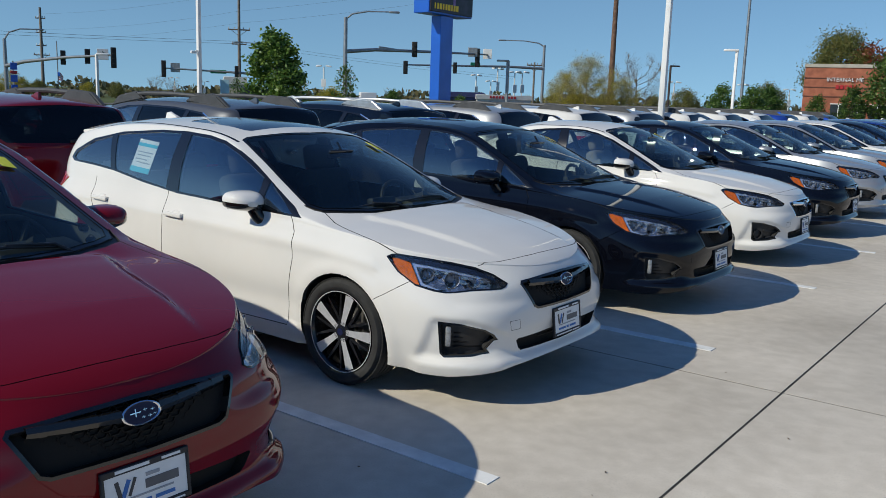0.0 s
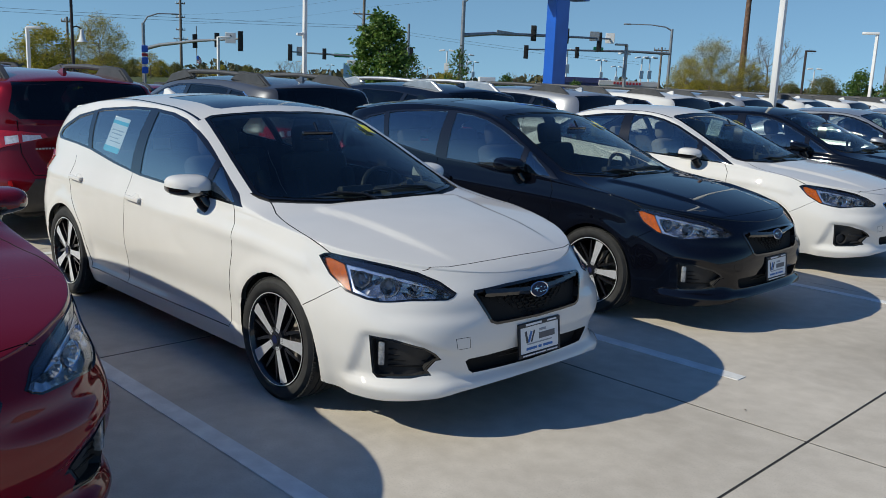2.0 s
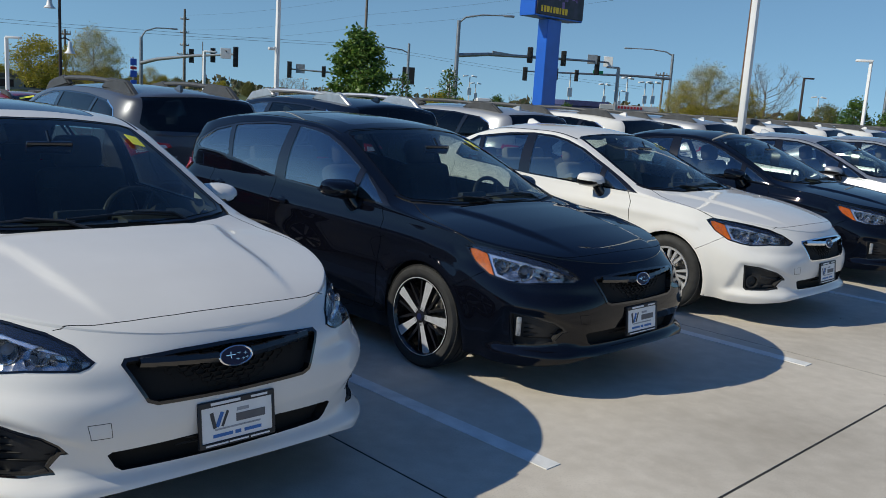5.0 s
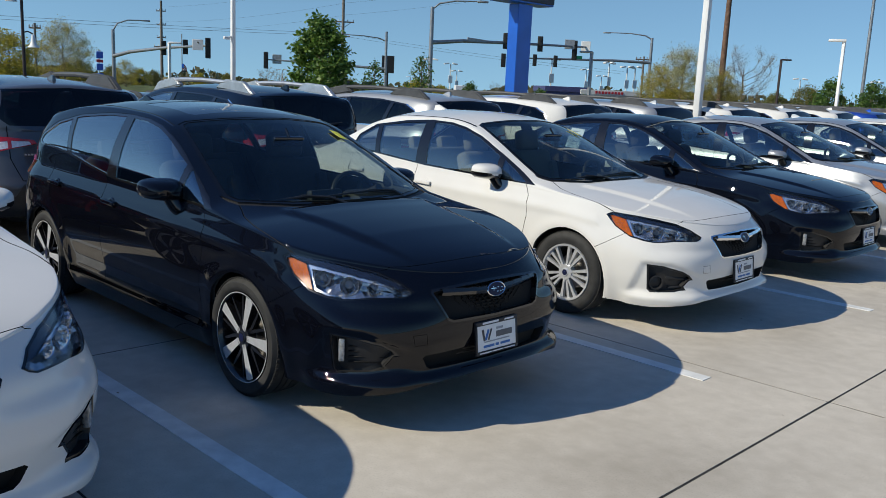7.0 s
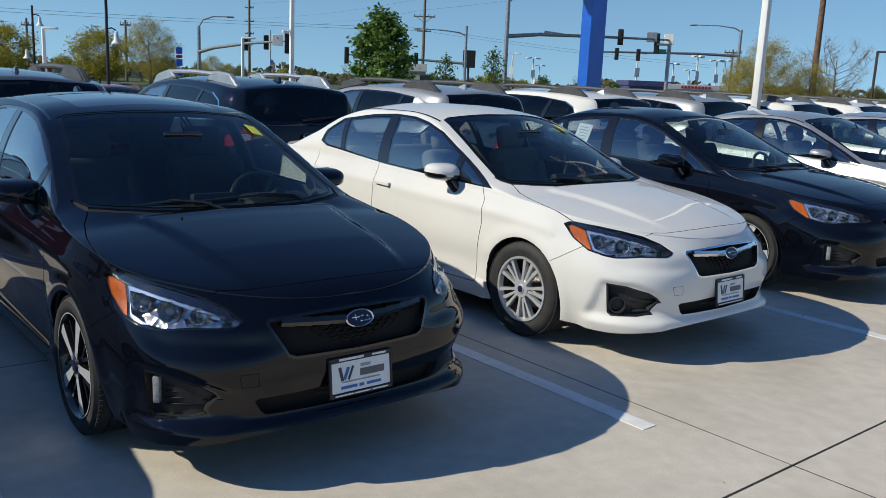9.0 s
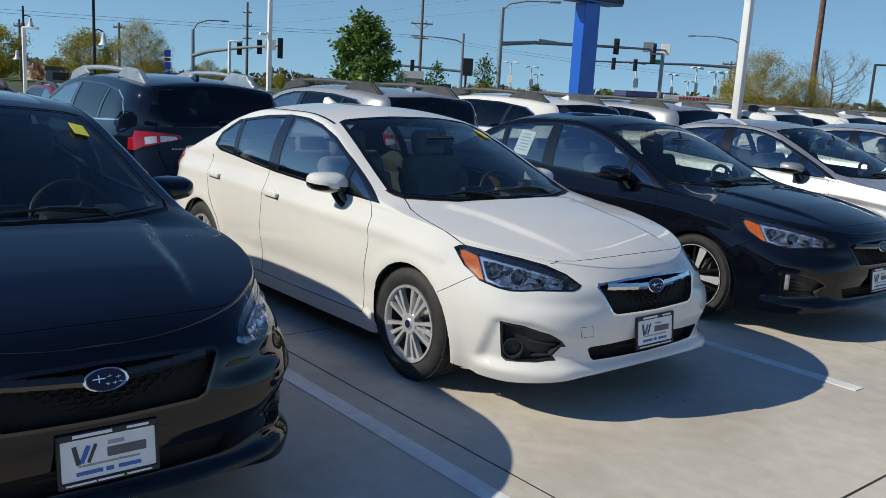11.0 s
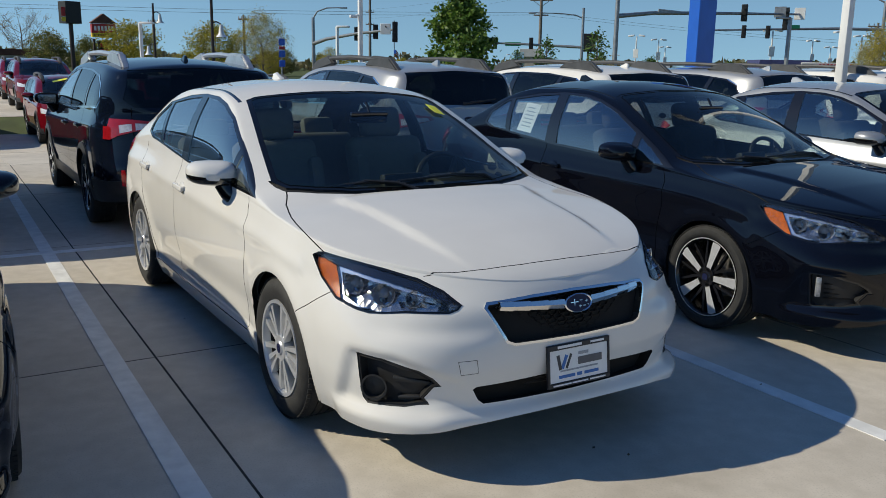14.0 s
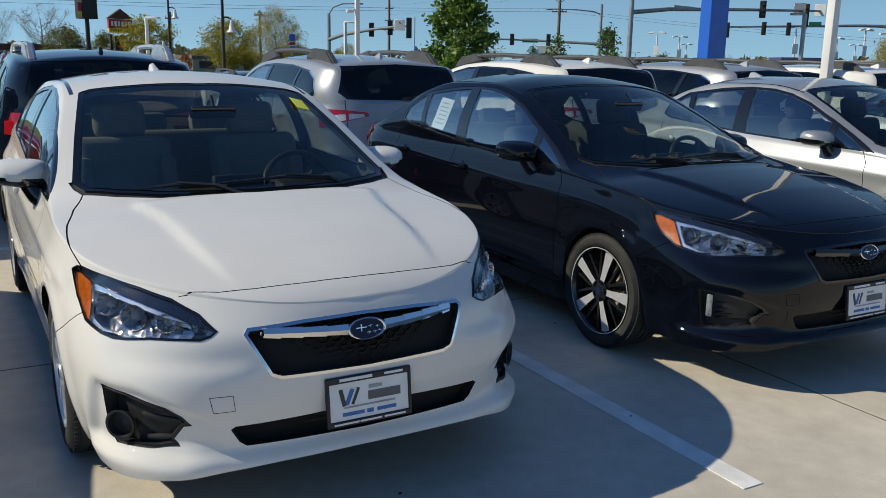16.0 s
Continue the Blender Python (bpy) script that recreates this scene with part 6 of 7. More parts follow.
def signal_head(x, y, z, h, parent, face=-30, n=3):
    """A dark signal head with hooded lamps."""
    bm = bmesh.new()
    m = pose(x, y, z, 0, 0, face)
    w = h / n
    block(bm, (0.30 * w / 0.36 + 0.05, w * 1.05, h), m, 0.03, 2)
    for i in range(n):
        zz = (i - (n - 1) / 2) * w
        tube(bm, [m @ Vector((0.12, 0, zz)), m @ Vector((0.12 + w * 0.7, 0, zz - 0.02))], w * 0.42, 10)
    return part("signal_head", bm, M_SIGNALBLACK, parent)


def cobra(bm, x, y, z, tx, ty, tz, r=0.07):
    """A street light arm that curves up and out to a flat head."""
    pts = [(x, y, z), (x + 0.15 * (tx - x), y + 0.15 * (ty - y), z + 0.62 * (tz - z)), (x + 0.5 * (tx - x), y + 0.5 * (ty - y), z + 0.95 * (tz - z)), (tx, ty, tz)]
    tube(bm, pts, [r, r * 0.9, r * 0.75, r * 0.6], 8)
    d = Vector((tx - x, ty - y, 0)).normalized()
    a = math.degrees(math.atan2(d.y, d.x))
    block(bm, (0.85, 0.30, 0.16), pose(tx + d.x * 0.3, ty + d.y * 0.3, tz - 0.02, 0, 0, a), 0.06, 2)


# traffic signals on long mast arms
_bm = bmesh.new()
tube(_bm, [(-87.8, 40.5, -3), (-87.8, 40.5, 6.3)], [0.24, 0.17], 12)
cobra(_bm, -87.8, 40.5, 6.2, -86.4, 43.2, 7.4, 0.09)
tube(_bm, [(-87.8, 40.5, 3.5), (-84, 40.5, 3.95), (-76, 40.4, 4.35), (-67.4, 40.0, 4.5)], [0.20, 0.18, 0.14, 0.09], 10)
sig_left = thing("traffic_signal", _bm, M_GALV, "grey mast arm with black signal heads and curved street light", "traffic signal", "traffic signals")
signal_head(-77.1, 40.8, 4.35, 1.35, sig_left)
signal_head(-72.9, 40.85, 4.45, 1.35, sig_left)
signal_head(-67.4, 40.1, 4.28, 1.80, sig_left, -30, 4)
_bm = bmesh.new()
block(_bm, (0.06, 0.95, 0.95), pose(-68.3, 39.6, 4.55, 0, 0, -35), 0.02, 1)
_p = part("turn_sign", _bm, M_WHITEPOLE, sig_left, "white square turn-lane sign")
_bm = bmesh.new()
tube(_bm, [(-68.24, 39.72, 4.25), (-68.24, 39.72, 4.62), (-68.28, 39.55, 4.80)], 0.05, 6)
part("arrow", _bm, M_INKBLACK, _p)

_bm = bmesh.new()
tube(_bm, [(-45.2, 46.6, -1), (-45.2, 46.6, 7.75)], [0.20, 0.15], 12)
cobra(_bm, -45.2, 46.6, 7.6, -42.6, 49.0, 8.3, 0.075)
tube(_bm, [(-45.2, 46.6, 5.1), (-45.1, 50.0, 5.45), (-45.0, 58.0, 5.75), (-44.8, 66.3, 6.0)], [0.17, 0.15, 0.12, 0.08], 10)
sig_mid = thing("traffic_signal", _bm, M_GALV, "grey mast arm with black traffic signal heads beside the blue sign", "traffic signal", "traffic signals")
_bm = bmesh.new()
block(_bm, (0.10, 2.2, 0.26), pose(-45.0, 51.5, 5.60, -2, 0, 0), 0.03, 1)
part("arm_bracket", _bm, M_GALV, sig_mid)
signal_head(-45.04, 55.15, 5.80, 1.30, sig_mid, -55)
signal_head(-44.95, 59.6, 5.85, 1.30, sig_mid, -55)
signal_head(-44.86, 64.5, 5.60, 1.75, sig_mid, -55, 4)
_bm = bmesh.new()
block(_bm, (0.06, 0.85, 0.95), pose(-44.8, 66.1, 6.05, 0, 0, -55), 0.02, 1)
_p = part("turn_sign", _bm, M_WHITEPOLE, sig_mid, "white turn-lane sign")
_bm = bmesh.new()
block(_bm, (0.06, 0.9, 0.85), pose(-45.0, 63.9, 6.1, 0, 0, -55), 0.02, 1)
part("back_plate", _bm, M_GALV, sig_mid)

_bm = bmesh.new()
tube(_bm, [(-50.25, 86.0, -1), (-50.25, 86.0, 8.3)], [0.20, 0.15], 12)
cobra(_bm, -50.25, 86.0, 8.1, -54.3, 83.5, 8.75, 0.08)
tube(_bm, [(-50.25, 86.0, 5.55), (-53.0, 82.5, 5.60), (-59.4, 71.3, 5.25)], [0.17, 0.14, 0.08], 10)
sig_far = thing("traffic_signal", _bm, M_GALV, "far grey mast arm with signal heads and a street light", "traffic signal", "traffic signals")
signal_head(-59.35, 71.2, 4.95, 1.45, sig_far, -50)
signal_head(-57.5, 74.3, 5.15, 1.25, sig_far, -50)
signal_head(-56.25, 76.35, 5.15, 1.25, sig_far, -50)
_bm = bmesh.new()
block(_bm, (0.06, 1.2, 0.36), pose(-55.0, 78.6, 5.70, 0, 0, -32), 0.02, 1)
part("street_name_sign", _bm, M_GREEN, sig_far)

_bm = bmesh.new()
tube(_bm, [(-78.0, 70.5, -2), (-78.0, 70.5, 8.2)], [0.20, 0.15], 10)
cobra(_bm, -78.0, 70.5, 7.0, -81.5, 66.0, 7.6, 0.08)
tube(_bm, [(-78.0, 70.5, 3.7), (-83.0, 65.5, 4.0), (-88.1, 59.8, 4.2)], [0.17, 0.14, 0.08], 10)
sig_back = thing("traffic_signal", _bm, M_GALV, "far grey mast arm with small signal heads, green street sign", "traffic signal", "traffic signals")
signal_head(-88.1, 59.8, 4.1, 2.0, sig_back, -40, 4)
signal_head(-85.3, 63.0, 4.1, 1.35, sig_back, -40)
signal_head(-82.3, 66.2, 4.1, 1.35, sig_back, -40)
_bm = bmesh.new()
block(_bm, (0.06, 1.9, 0.45), pose(-83.8, 64.6, 4.0, 0, 0, -42), 0.02, 1)
part("street_name_sign", _bm, M_GREEN, sig_back)
_bm = bmesh.new()
block(_bm, (0.06, 1.1, 1.1), pose(-87.2, 60.8, 4.3, 0, 0, -42), 0.02, 1)
part("back_plate", _bm, M_GALV, sig_back)


# ---- the blue pylon sign ----
_bm = bmesh.new()
block(_bm, (0.72, 1.22, 7.2), pose(-28.88, 37.86, 2.9), 0.02, 1)
pylon = thing("pylon_sign", _bm, M_SIGNBLUE, "tall blue pylon sign with a lit message board", "sign")
_bm = bmesh.new()
block(_bm, (1.15, 4.3, 3.0), pose(-28.88, 37.95, 8.05), 0.03, 1)
part("sign_cabinet", _bm, M_SIGNBLUE, pylon)
_bm = bmesh.new()
block(_bm, (0.12, 4.15, 2.6), pose(-28.27, 37.95, 7.95), 0.02, 1)
board = part("message_board", _bm, simple("display_black", (0.02, 0.015, 0.03), 0.4, 0, 0.6, 2), pylon)
for _i in range(9):
    _bm = bmesh.new()
    block(_bm, (0.02, 0.14 + 0.05 * (_i % 3), 0.34), pose(-28.20, 36.25 + 0.27 * _i, 6.98), 0.01, 1)
    part("message_bar", _bm, M_SIGNYELLOW, board)
_bm = bmesh.new()
for _i in range(14):
    block(_bm, (0.02, 0.2 + 0.2 * random.random(), 0.12 + 0.3 * random.random()), pose(-28.20 - 0.002 * _i, random.uniform(36.1, 39.8), random.uniform(7.3, 9.0)), 0.01, 1)
part("picture_patches", _bm, simple("display_violet", (0.22, 0.12, 0.34), 0.4, 0, 0.5, 3), board)


# ---- utility poles and wires ----
def utility_pole(x, y, h, arms, mat, label, r=0.2, turn=0.9):
    bm = bmesh.new()
    tube(bm, [(x, y, -2), (x, y, h)], [r * 1.15, r * 0.75], 10)
    p = thing("utility_pole", bm, mat, label, "utility pole", "utility poles")
    c, s = math.cos(turn), math.sin(turn)
    for z, w in arms:
        bm = bmesh.new()
        block(bm, (w, 0.16, 0.18), pose(x, y, z, 0, 0, math.degrees(turn)), 0.02, 1)
        if w > 2:
            for d in (-1, 1):
                tube(bm, [(x + d * c * w * 0.36, y + d * s * w * 0.36, z - 0.05), (x, y, z - 0.85)], 0.035, 5)
        part("cross_arm", bm, mat, p)
        for d in (-0.46, -0.2, 0.2, 0.46):
            bm = bmesh.new()
            lathe(bm, [(0, 0.02), (0.05, 0.07), (0.12, 0.05), (0.18, 0.08), (0.26, 0.03)], "z", 8)
            bmesh.ops.transform(bm, matrix=pose(x + d * w * c, y + d * w * s, z + 0.08), verts=bm.verts[:])
            part("insulator", bm, M_GALV, p)
    return p


utility_pole(-144.0, 74.5, 14.8, ((13.0, 1.6), (10.6, 1.6), (8.4, 1.6), (6.8, 2.6)), M_GREYWOOD, "tall weathered power pole with stacked insulator arms", 0.26)
utility_pole(-93.0, 75.5, 16.0, ((10.1, 3.0), (8.15, 2.0)), M_GREYWOOD, "weathered power pole with a cross-arm", 0.22)
utility_pole(-39.6, 82.6, 17.0, ((14.5, 2.4),), M_WOODPOLE, "brown creosoted wooden power pole", 0.30)
utility_pole(-92.0, 34.0, 6.5, ((6.0, 1.2),), M_GREYWOOD, "short weathered power pole beyond the street", 0.16)
utility_pole(-100.0, 26.0, 6.3, ((5.6, 1.2),), M_GREYWOOD, "short weathered power pole beyond the street", 0.16)
utility_pole(-60.0, 100.0, 7.0, ((6.6, 2.2),), M_GREYWOOD, "far power pole with a cross-arm", 0.16)


def wire(a, b, sag, r=0.02):
    bm = bmesh.new()
    a, b = Vector(a), Vector(b)
    tube(bm, [a.lerp(b, k / 14) - Vector((0, 0, 4 * sag * (k / 14) * (1 - k / 14))) for k in range(15)], r, 4, caps=False)
    return thing("power_line", bm, M_WIRE, "thin black overhead power line", "power line", "overhead lines")


for _dz, _dx in ((0.0, 0.0), (0.32, 0.4)):
    wire((-93.0 + _dx, 75.5, 8.2 + _dz), (-106.0 + _dx, 18.0, 7.0 + 1.2 * _dz), 0.25, 0.016)
    wire((-106.0 + _dx, 18.0, 7.0 + 1.2 * _dz), (-119.0 + _dx, -40.0, 7.5 + 1.4 * _dz), 0.3, 0.016)
    wire((-93.0 + _dx, 75.5, 8.2 + _dz), (-66.0 + _dx, 104.0, 4.8 + _dz), 0.3, 0.012)
for _z in (15.2, 12.6, 11.0):
    wire((-93.0, 75.5, _z), (-39.6, 82.6, _z + 4.6), 0.6, 0.009)
    wire((-93.0, 75.5, _z), (-144.0, 74.5, _z - 1.5), 0.6, 0.009)


# ---- bell lamps ----
def bell_lamp(x, y, h, arms):
    bm = bmesh.new()
    tube(bm, [(x, y, -3), (x, y, h)], [0.13, 0.09], 10)
    p = thing("street_lamp", bm, M_DARKPOLE, "dark bronze lamp post with white bell-shaped lamps", "street lamp", "bell lamps")
    for z, s in arms:
        d = Vector((0.55, 0.83, 0)) * s
        bm = bmesh.new()
        tube(bm, [(x, y, z + 0.45), (x + d.x * 0.3, y + d.y * 0.3, z + 0.55), (x + d.x * 0.6, y + d.y * 0.6, z + 0.40)], 0.05, 6)
        part("lamp_arm", bm, M_DARKPOLE, p)
        bm = bmesh.new()
        lathe(bm, [(0.36, 0.05), (0.32, 0.10), (0.0, 0.15), (-0.26, 0.20), (-0.41, 0.34), (-0.46, 0.37), (-0.46, 0.31), (-0.3, 0.15)], "z", 18)
        bmesh.ops.transform(bm, matrix=pose(x + d.x * 0.62, y + d.y * 0.62, z), verts=bm.verts[:])
        part("bell_shade", bm, M_WHITEPOLE, p, "white bell-shaped lamp shade")


bell_lamp(-56.0, 20.3, 7.4, ((6.4, -1), (3.55, 1)))
bell_lamp(-80.9, 21.9, 6.6, ((5.3, 1), (2.4, -1)))


# ---- roadside signs ----
def store_sign(x, y, z0, k, label, lower=True):
    """A gabled roadside sign in red and yellow on two posts, lettering shown as bars."""
    m = pose(x, y, 0, 0, 0, 8)
    bm = bmesh.new()
    for s in (-1, 1):
        block(bm, (0.22, 0.22, z0 + 3.0), m @ Matrix.Translation((0, s * 1.05 * k, (z0 - 3.0) / 2)), 0.02, 1)
    p = thing("roadside_sign", bm, M_DARKPOLE, label, "sign", "store signs")
    for nm, mat, z, h, w in (("sign_panel", M_SIGNRED, z0 + 1.05, 0.95, 2.5), ("sign_panel", M_SIGNYELLOW, z0 + 0.35, 0.45, 2.5)):
        bm = bmesh.new()
        block(bm, (0.5, w * k, h * k), m @ Matrix.Translation((0, 0, z)), 0.02, 1)
        q = part(nm, bm, mat, p)
        bm = bmesh.new()
        n = 6 if h > 0.8 else 12
        for i in range(n):
            block(bm, (0.02, w * k * 0.55 / n, h * k * 0.5), m @ Matrix.Translation((0.26, (i - (n - 1) / 2) * w * k * 0.86 / n, z)), 0.004, 1)
        part("lettering_bars", bm, M_PAPER if h > 0.8 else M_INKBLACK, q)
    bm = bmesh.new()
    roof = [m @ Vector(c) for c in ((-0.35, -1.4 * k, z0 + 1.55), (0.35, -1.4 * k, z0 + 1.55), (0.35, 1.4 * k, z0 + 1.55), (-0.35, 1.4 * k, z0 + 1.55), (-0.35, 0, z0 + 2.55), (0.35, 0, z0 + 2.55))]
    vs = [bm.verts.new(c) for c in roof]
    for f in ((0, 1, 2, 3), (1, 2, 5), (0, 4, 3), (0, 1, 5, 4), (3, 4, 5, 2)):
        bm.faces.new([vs[i] for i in f])
    bmesh.ops.recalc_face_normals(bm, faces=bm.faces[:])
    part("gable_roof", bm, M_ROOFBROWN, p, "", False)
    if lower:
        bm = bmesh.new()
        block(bm, (0.3, 1.3 * k, 1.5), m @ Matrix.Translation((0, 0, z0 - 0.95)), 0.02, 1)
        q = part("price_board", bm, M_SIGNALBLACK, p)
        for i in range(2):
            bm = bmesh.new()
            block(bm, (0.02, 0.95 * k, 0.36), m @ Matrix.Translation((0.16, 0, z0 - 0.65 - 0.6 * i)), 0.004, 1)
            part("price_bar", bm, M_SIGNRED, q)


store_sign(-94.0, 19.6, 3.55, 0.98, "gabled red and yellow store sign on two posts")
_bm = bmesh.new()
tube(_bm, [(-85.9, 15.4, -3), (-85.9, 15.4, 5.0)], 0.20, 10)
_p = thing("roadside_sign", _bm, M_DARKPOLE, "small gabled store sign on one dark post", "sign", "store signs")
_bm = bmesh.new()
block(_bm, (1.4, 1.5, 2.0), pose(-85.9, 15.4, 5.7, 0, 0, 20), 0.03, 1)
_q = part("sign_box", _bm, M_SIGNALBLACK, _p)
_bm = bmesh.new()
block(_bm, (0.03, 1.2, 0.8), pose(-85.16, 15.1, 5.75, 0, 0, 20), 0.01, 1)
part("sign_panel", _bm, M_SIGNRED, _q)
_bm = bmesh.new()
block(_bm, (0.03, 1.2, 0.4), pose(-85.15, 15.1, 5.05, 0, 0, 20), 0.01, 1)
part("sign_panel", _bm, M_SIGNYELLOW, _q)

# blue highway guide signs on a post
_bm = bmesh.new()
tube(_bm, [(-54.7, 24.7, -3), (-54.7, 24.7, 3.2)], 0.05, 8)
_p = thing("road_sign", _bm, M_GALV, "stacked blue and white road signs on a steel post", "road sign")
for _i, (_m1, _z) in enumerate(((M_SIGNBLUE, 2.85), (M_SIGNRED, 2.45), (M_SIGNBLUE, 2.05), (M_SIGNBLUE, 1.4))):
    _bm = bmesh.new()
    block(_bm, (0.04, 0.42, 0.46 if _i != 1 else 0.2), pose(-54.62, 24.7, _z, 0, 0, -25), 0.02, 1)
    part("sign_plate", _bm, _m1, _p)

# flag far off
_bm = bmesh.new()
tube(_bm, [(-205.0, 111.0, -5), (-205.0, 111.0, 12.5)], 0.14, 8)
_p = thing("flagpole", _bm, M_GALV, "far flagpole with a limp striped flag", "flagpole")
for _nm, _mt, _ks in (("red_stripes", M_SIGNRED, (0, 2, 4, 6)), ("white_stripes", M_PAPER, (1, 3, 5))):
    _bm = bmesh.new()
    for _k in _ks:
        _v = []
        for _j in range(7):
            _t = _j / 6
            _w = 0.4 * math.sin(5 * _t)
            _v.append([_bm.verts.new((-205 + 0.9 * _t + _w * 0.3, 111 + 0.95 * _t, 3.1 + 0.27 * (7 - _k - _d) - 1.1 * _t * _t)) for _d in (0, 1)])
        for _a, _b in zip(_v, _v[1:]):
            _bm.faces.new((_a[0], _b[0], _b[1], _a[1]))
    part(_nm, _bm, _mt, _p)
_bm = bmesh.new()
block(_bm, (0.55, 0.55, 1.0), pose(-204.75, 111.15, 4.45, 0, 0, 46), 0.02, 1)
part("flag_canton", _bm, M_SIGNBLUE, _p)

# banner board beside the mast
_bm = bmesh.new()
tube(_bm, [(-97.4, 87.7, -2), (-97.4, 87.7, 5.0)], 0.18, 8)
block(_bm, (0.25, 1.9, 2.6), pose(-97.3, 87.7, 4.9, 0, 0, -40), 0.03, 1)
thing("billboard", _bm, M_SIGNALBLACK, "dark advertising board on a post far off", "billboard")


# ---- buildings ----
def brick_building():
    b = group_at("brick_building")
    m = pose(-13.0, 89.6, 0, 0, 0, 13)
    bm = bmesh.new()
    block(bm, (16.0, 14.0, 7.4), m @ Matrix.Translation((0, 7, 2.3)), 0.03, 1)
    part("wall", bm, M_BRICK, b)
    bm = bmesh.new()
    block(bm, (16.2, 14.2, 0.35), m @ Matrix.Translation((0, 7, 6.12)), 0.03, 1)
    part("parapet", bm, simple("stone_cap", (0.42, 0.38, 0.32), 0.8, 0, 0.1, 2), b)
    for i in range(3):
        bm = bmesh.new()
        block(bm, (16.04, 0.05, 0.10), m @ Matrix.Translation((0, -0.02, 3.1 + 0.9 * i)))
        part("brick_band", bm, M_ROOFBROWN, b)
    for i in range(7):
        bm = bmesh.new()
        block(bm, (1.5, 0.2, 1.3), m @ Matrix.Translation((-4.6 + 1.75 * i, 0.02, 1.75)), 0.02, 1)
        w = part("window", bm, M_WINDARK, b)
        bm = bmesh.new()
        block(bm, (0.09, 0.12, 1.36), m @ Matrix.Translation((-4.6 + 1.75 * i, -0.08, 1.75)))
        block(bm, (1.6, 0.12, 0.09), m @ Matrix.Translation((-4.6 + 1.75 * i, -0.08, 2.4)))
        part("window_frame", bm, M_WHITEPOLE, w)
    for text, mat, z, size in (("INTERNAL MEDICINE", M_WHITEPOLE, 4.60, 0.54),):
        cu = bpy.data.curves.new("lettering", "FONT")
        cu.body, cu.size, cu.extrude = "INTERNAL ME", size, 0.04
        tmp = new("lettering", cu)
        me = bpy.data.meshes.new_from_object(tmp.evaluated_get(bpy.context.evaluated_depsgraph_get()))
        bpy.data.objects.remove(tmp)
        me.materials.append(mat)
        o = new("lettering", me)
        o.parent = b
        o.matrix_basis = m @ pose(-5.95, -0.10, z, 90, 0, 0)
    for i in range(5):
        bm = bmesh.new()
        block(bm, (0.30, 0.06, 0.40), m @ Matrix.Translation((-4.9 + 0.40 * i, -0.08, 4.05)), 0.01, 1)
        part("lettering_bar", bm, M_SIGNRED, b)
    tagged(b, "red brick medical office with white lettering under a stone cap", "building")


brick_building()


def low_store(name, x, y, w, d, h, turn, wall, band, label, bars=0):
    b = group_at(name)
    m = pose(x, y, 0, 0, 0, turn)
    bm = bmesh.new()
    block(bm, (d, w, h + 4), m @ Matrix.Translation((0, 0, h / 2 - 2)), 0.03, 1)
    part("wall", bm, wall, b)
    bm = bmesh.new()
    block(bm, (d + 0.3, w + 0.3, h * 0.28), m @ Matrix.Translation((0, 0, h * 0.88)), 0.03, 1)
    fas = part("roof_fascia", bm, band, b)
    if bars:
        bm = bmesh.new()
        for i in range(bars):
            block(bm, (0.05, w * 0.5 / bars * 0.6, h * 0.14), m @ Matrix.Translation((d / 2 + 0.18, (i - bars / 2) * w * 0.5 / bars, h * 0.88)))
        part("lettering_bars", bm, M_SIGNRED, fas)
    for i in range(max(2, int(w / 3))):
        bm = bmesh.new()
        block(bm, (0.1, 1.7, h * 0.5), m @ Matrix.Translation((d / 2, (i + 0.5 - int(w / 3) / 2) * 2.8, h * 0.36)), 0.02, 1)
        part("window", bm, M_WINDARK, b)
    return tagged(b, label, "building")


M_DULLBLUE = simple("dull_navy_panel", (0.055, 0.06, 0.16), 0.6, 0, 0.15, 2)
M_PALEBLUE = simple("pale_blue_panel", (0.42, 0.60, 0.70), 0.5, 0, 0.1, 2)
M_TAN = simple("tan_stucco", (0.45, 0.40, 0.33), 0.85, 0, 0.1, 1)
M_OFFWHITE = simple("off_white_siding", (0.62, 0.61, 0.58), 0.8, 0, 0.08, 1)
low_store("gas_station", -108.0, 9.5, 13.0, 10.0, 2.35, 8, M_TAN, M_ROOFBROWN, "low tan corner store with a brown fascia")
low_store("far_store", -68.0, 102.5, 8.2, 8.0, 2.35, -38, M_OFFWHITE, M_OFFWHITE, "far white shop with red bars of lettering on its fascia", 9)
low_store("far_store", -71.5, 97.5, 6.0, 7.0, 2.6, -38, M_DULLBLUE, M_DULLBLUE, "far dark blue shop front")
low_store("far_store", -86.5, 69.4, 2.6, 3.4, 3.45, -38, M_TAN, M_OFFWHITE, "small tan stone building behind the signals")
low_store("far_store", -130.0, 44.0, 16.0, 9.0, 1.6, -20, M_TAN, M_ROOFBROWN, "far low tan building")
low_store("far_store", -95.0, 29.0, 6.0, 5.0, 1.5, 10, M_TAN, M_GREYWOOD, "small low stone building by the street")


_bm = bmesh.new()
block(_bm, (1.3, 1.7, 0.75), pose(-60.0, 65.7, 1.66, 0, 0, -38), 0.03, 1)
block(_bm, (1.2, 1.5, 1.6), pose(-60.0, 65.7, 0.5, 0, 0, -38), 0.03, 1)
thing("box_trailer", _bm, M_WHITEPOLE, "small white box trailer across the street", "trailer")
_bm = bmesh.new()
block(_bm, (0.2, 1.1, 4.4), pose(-84.1, 65.8, 0.9, 0, 0, -38), 0.02, 1)
thing("sign_board", _bm, M_PALEBLUE, "pale blue upright sign board by the street", "sign")


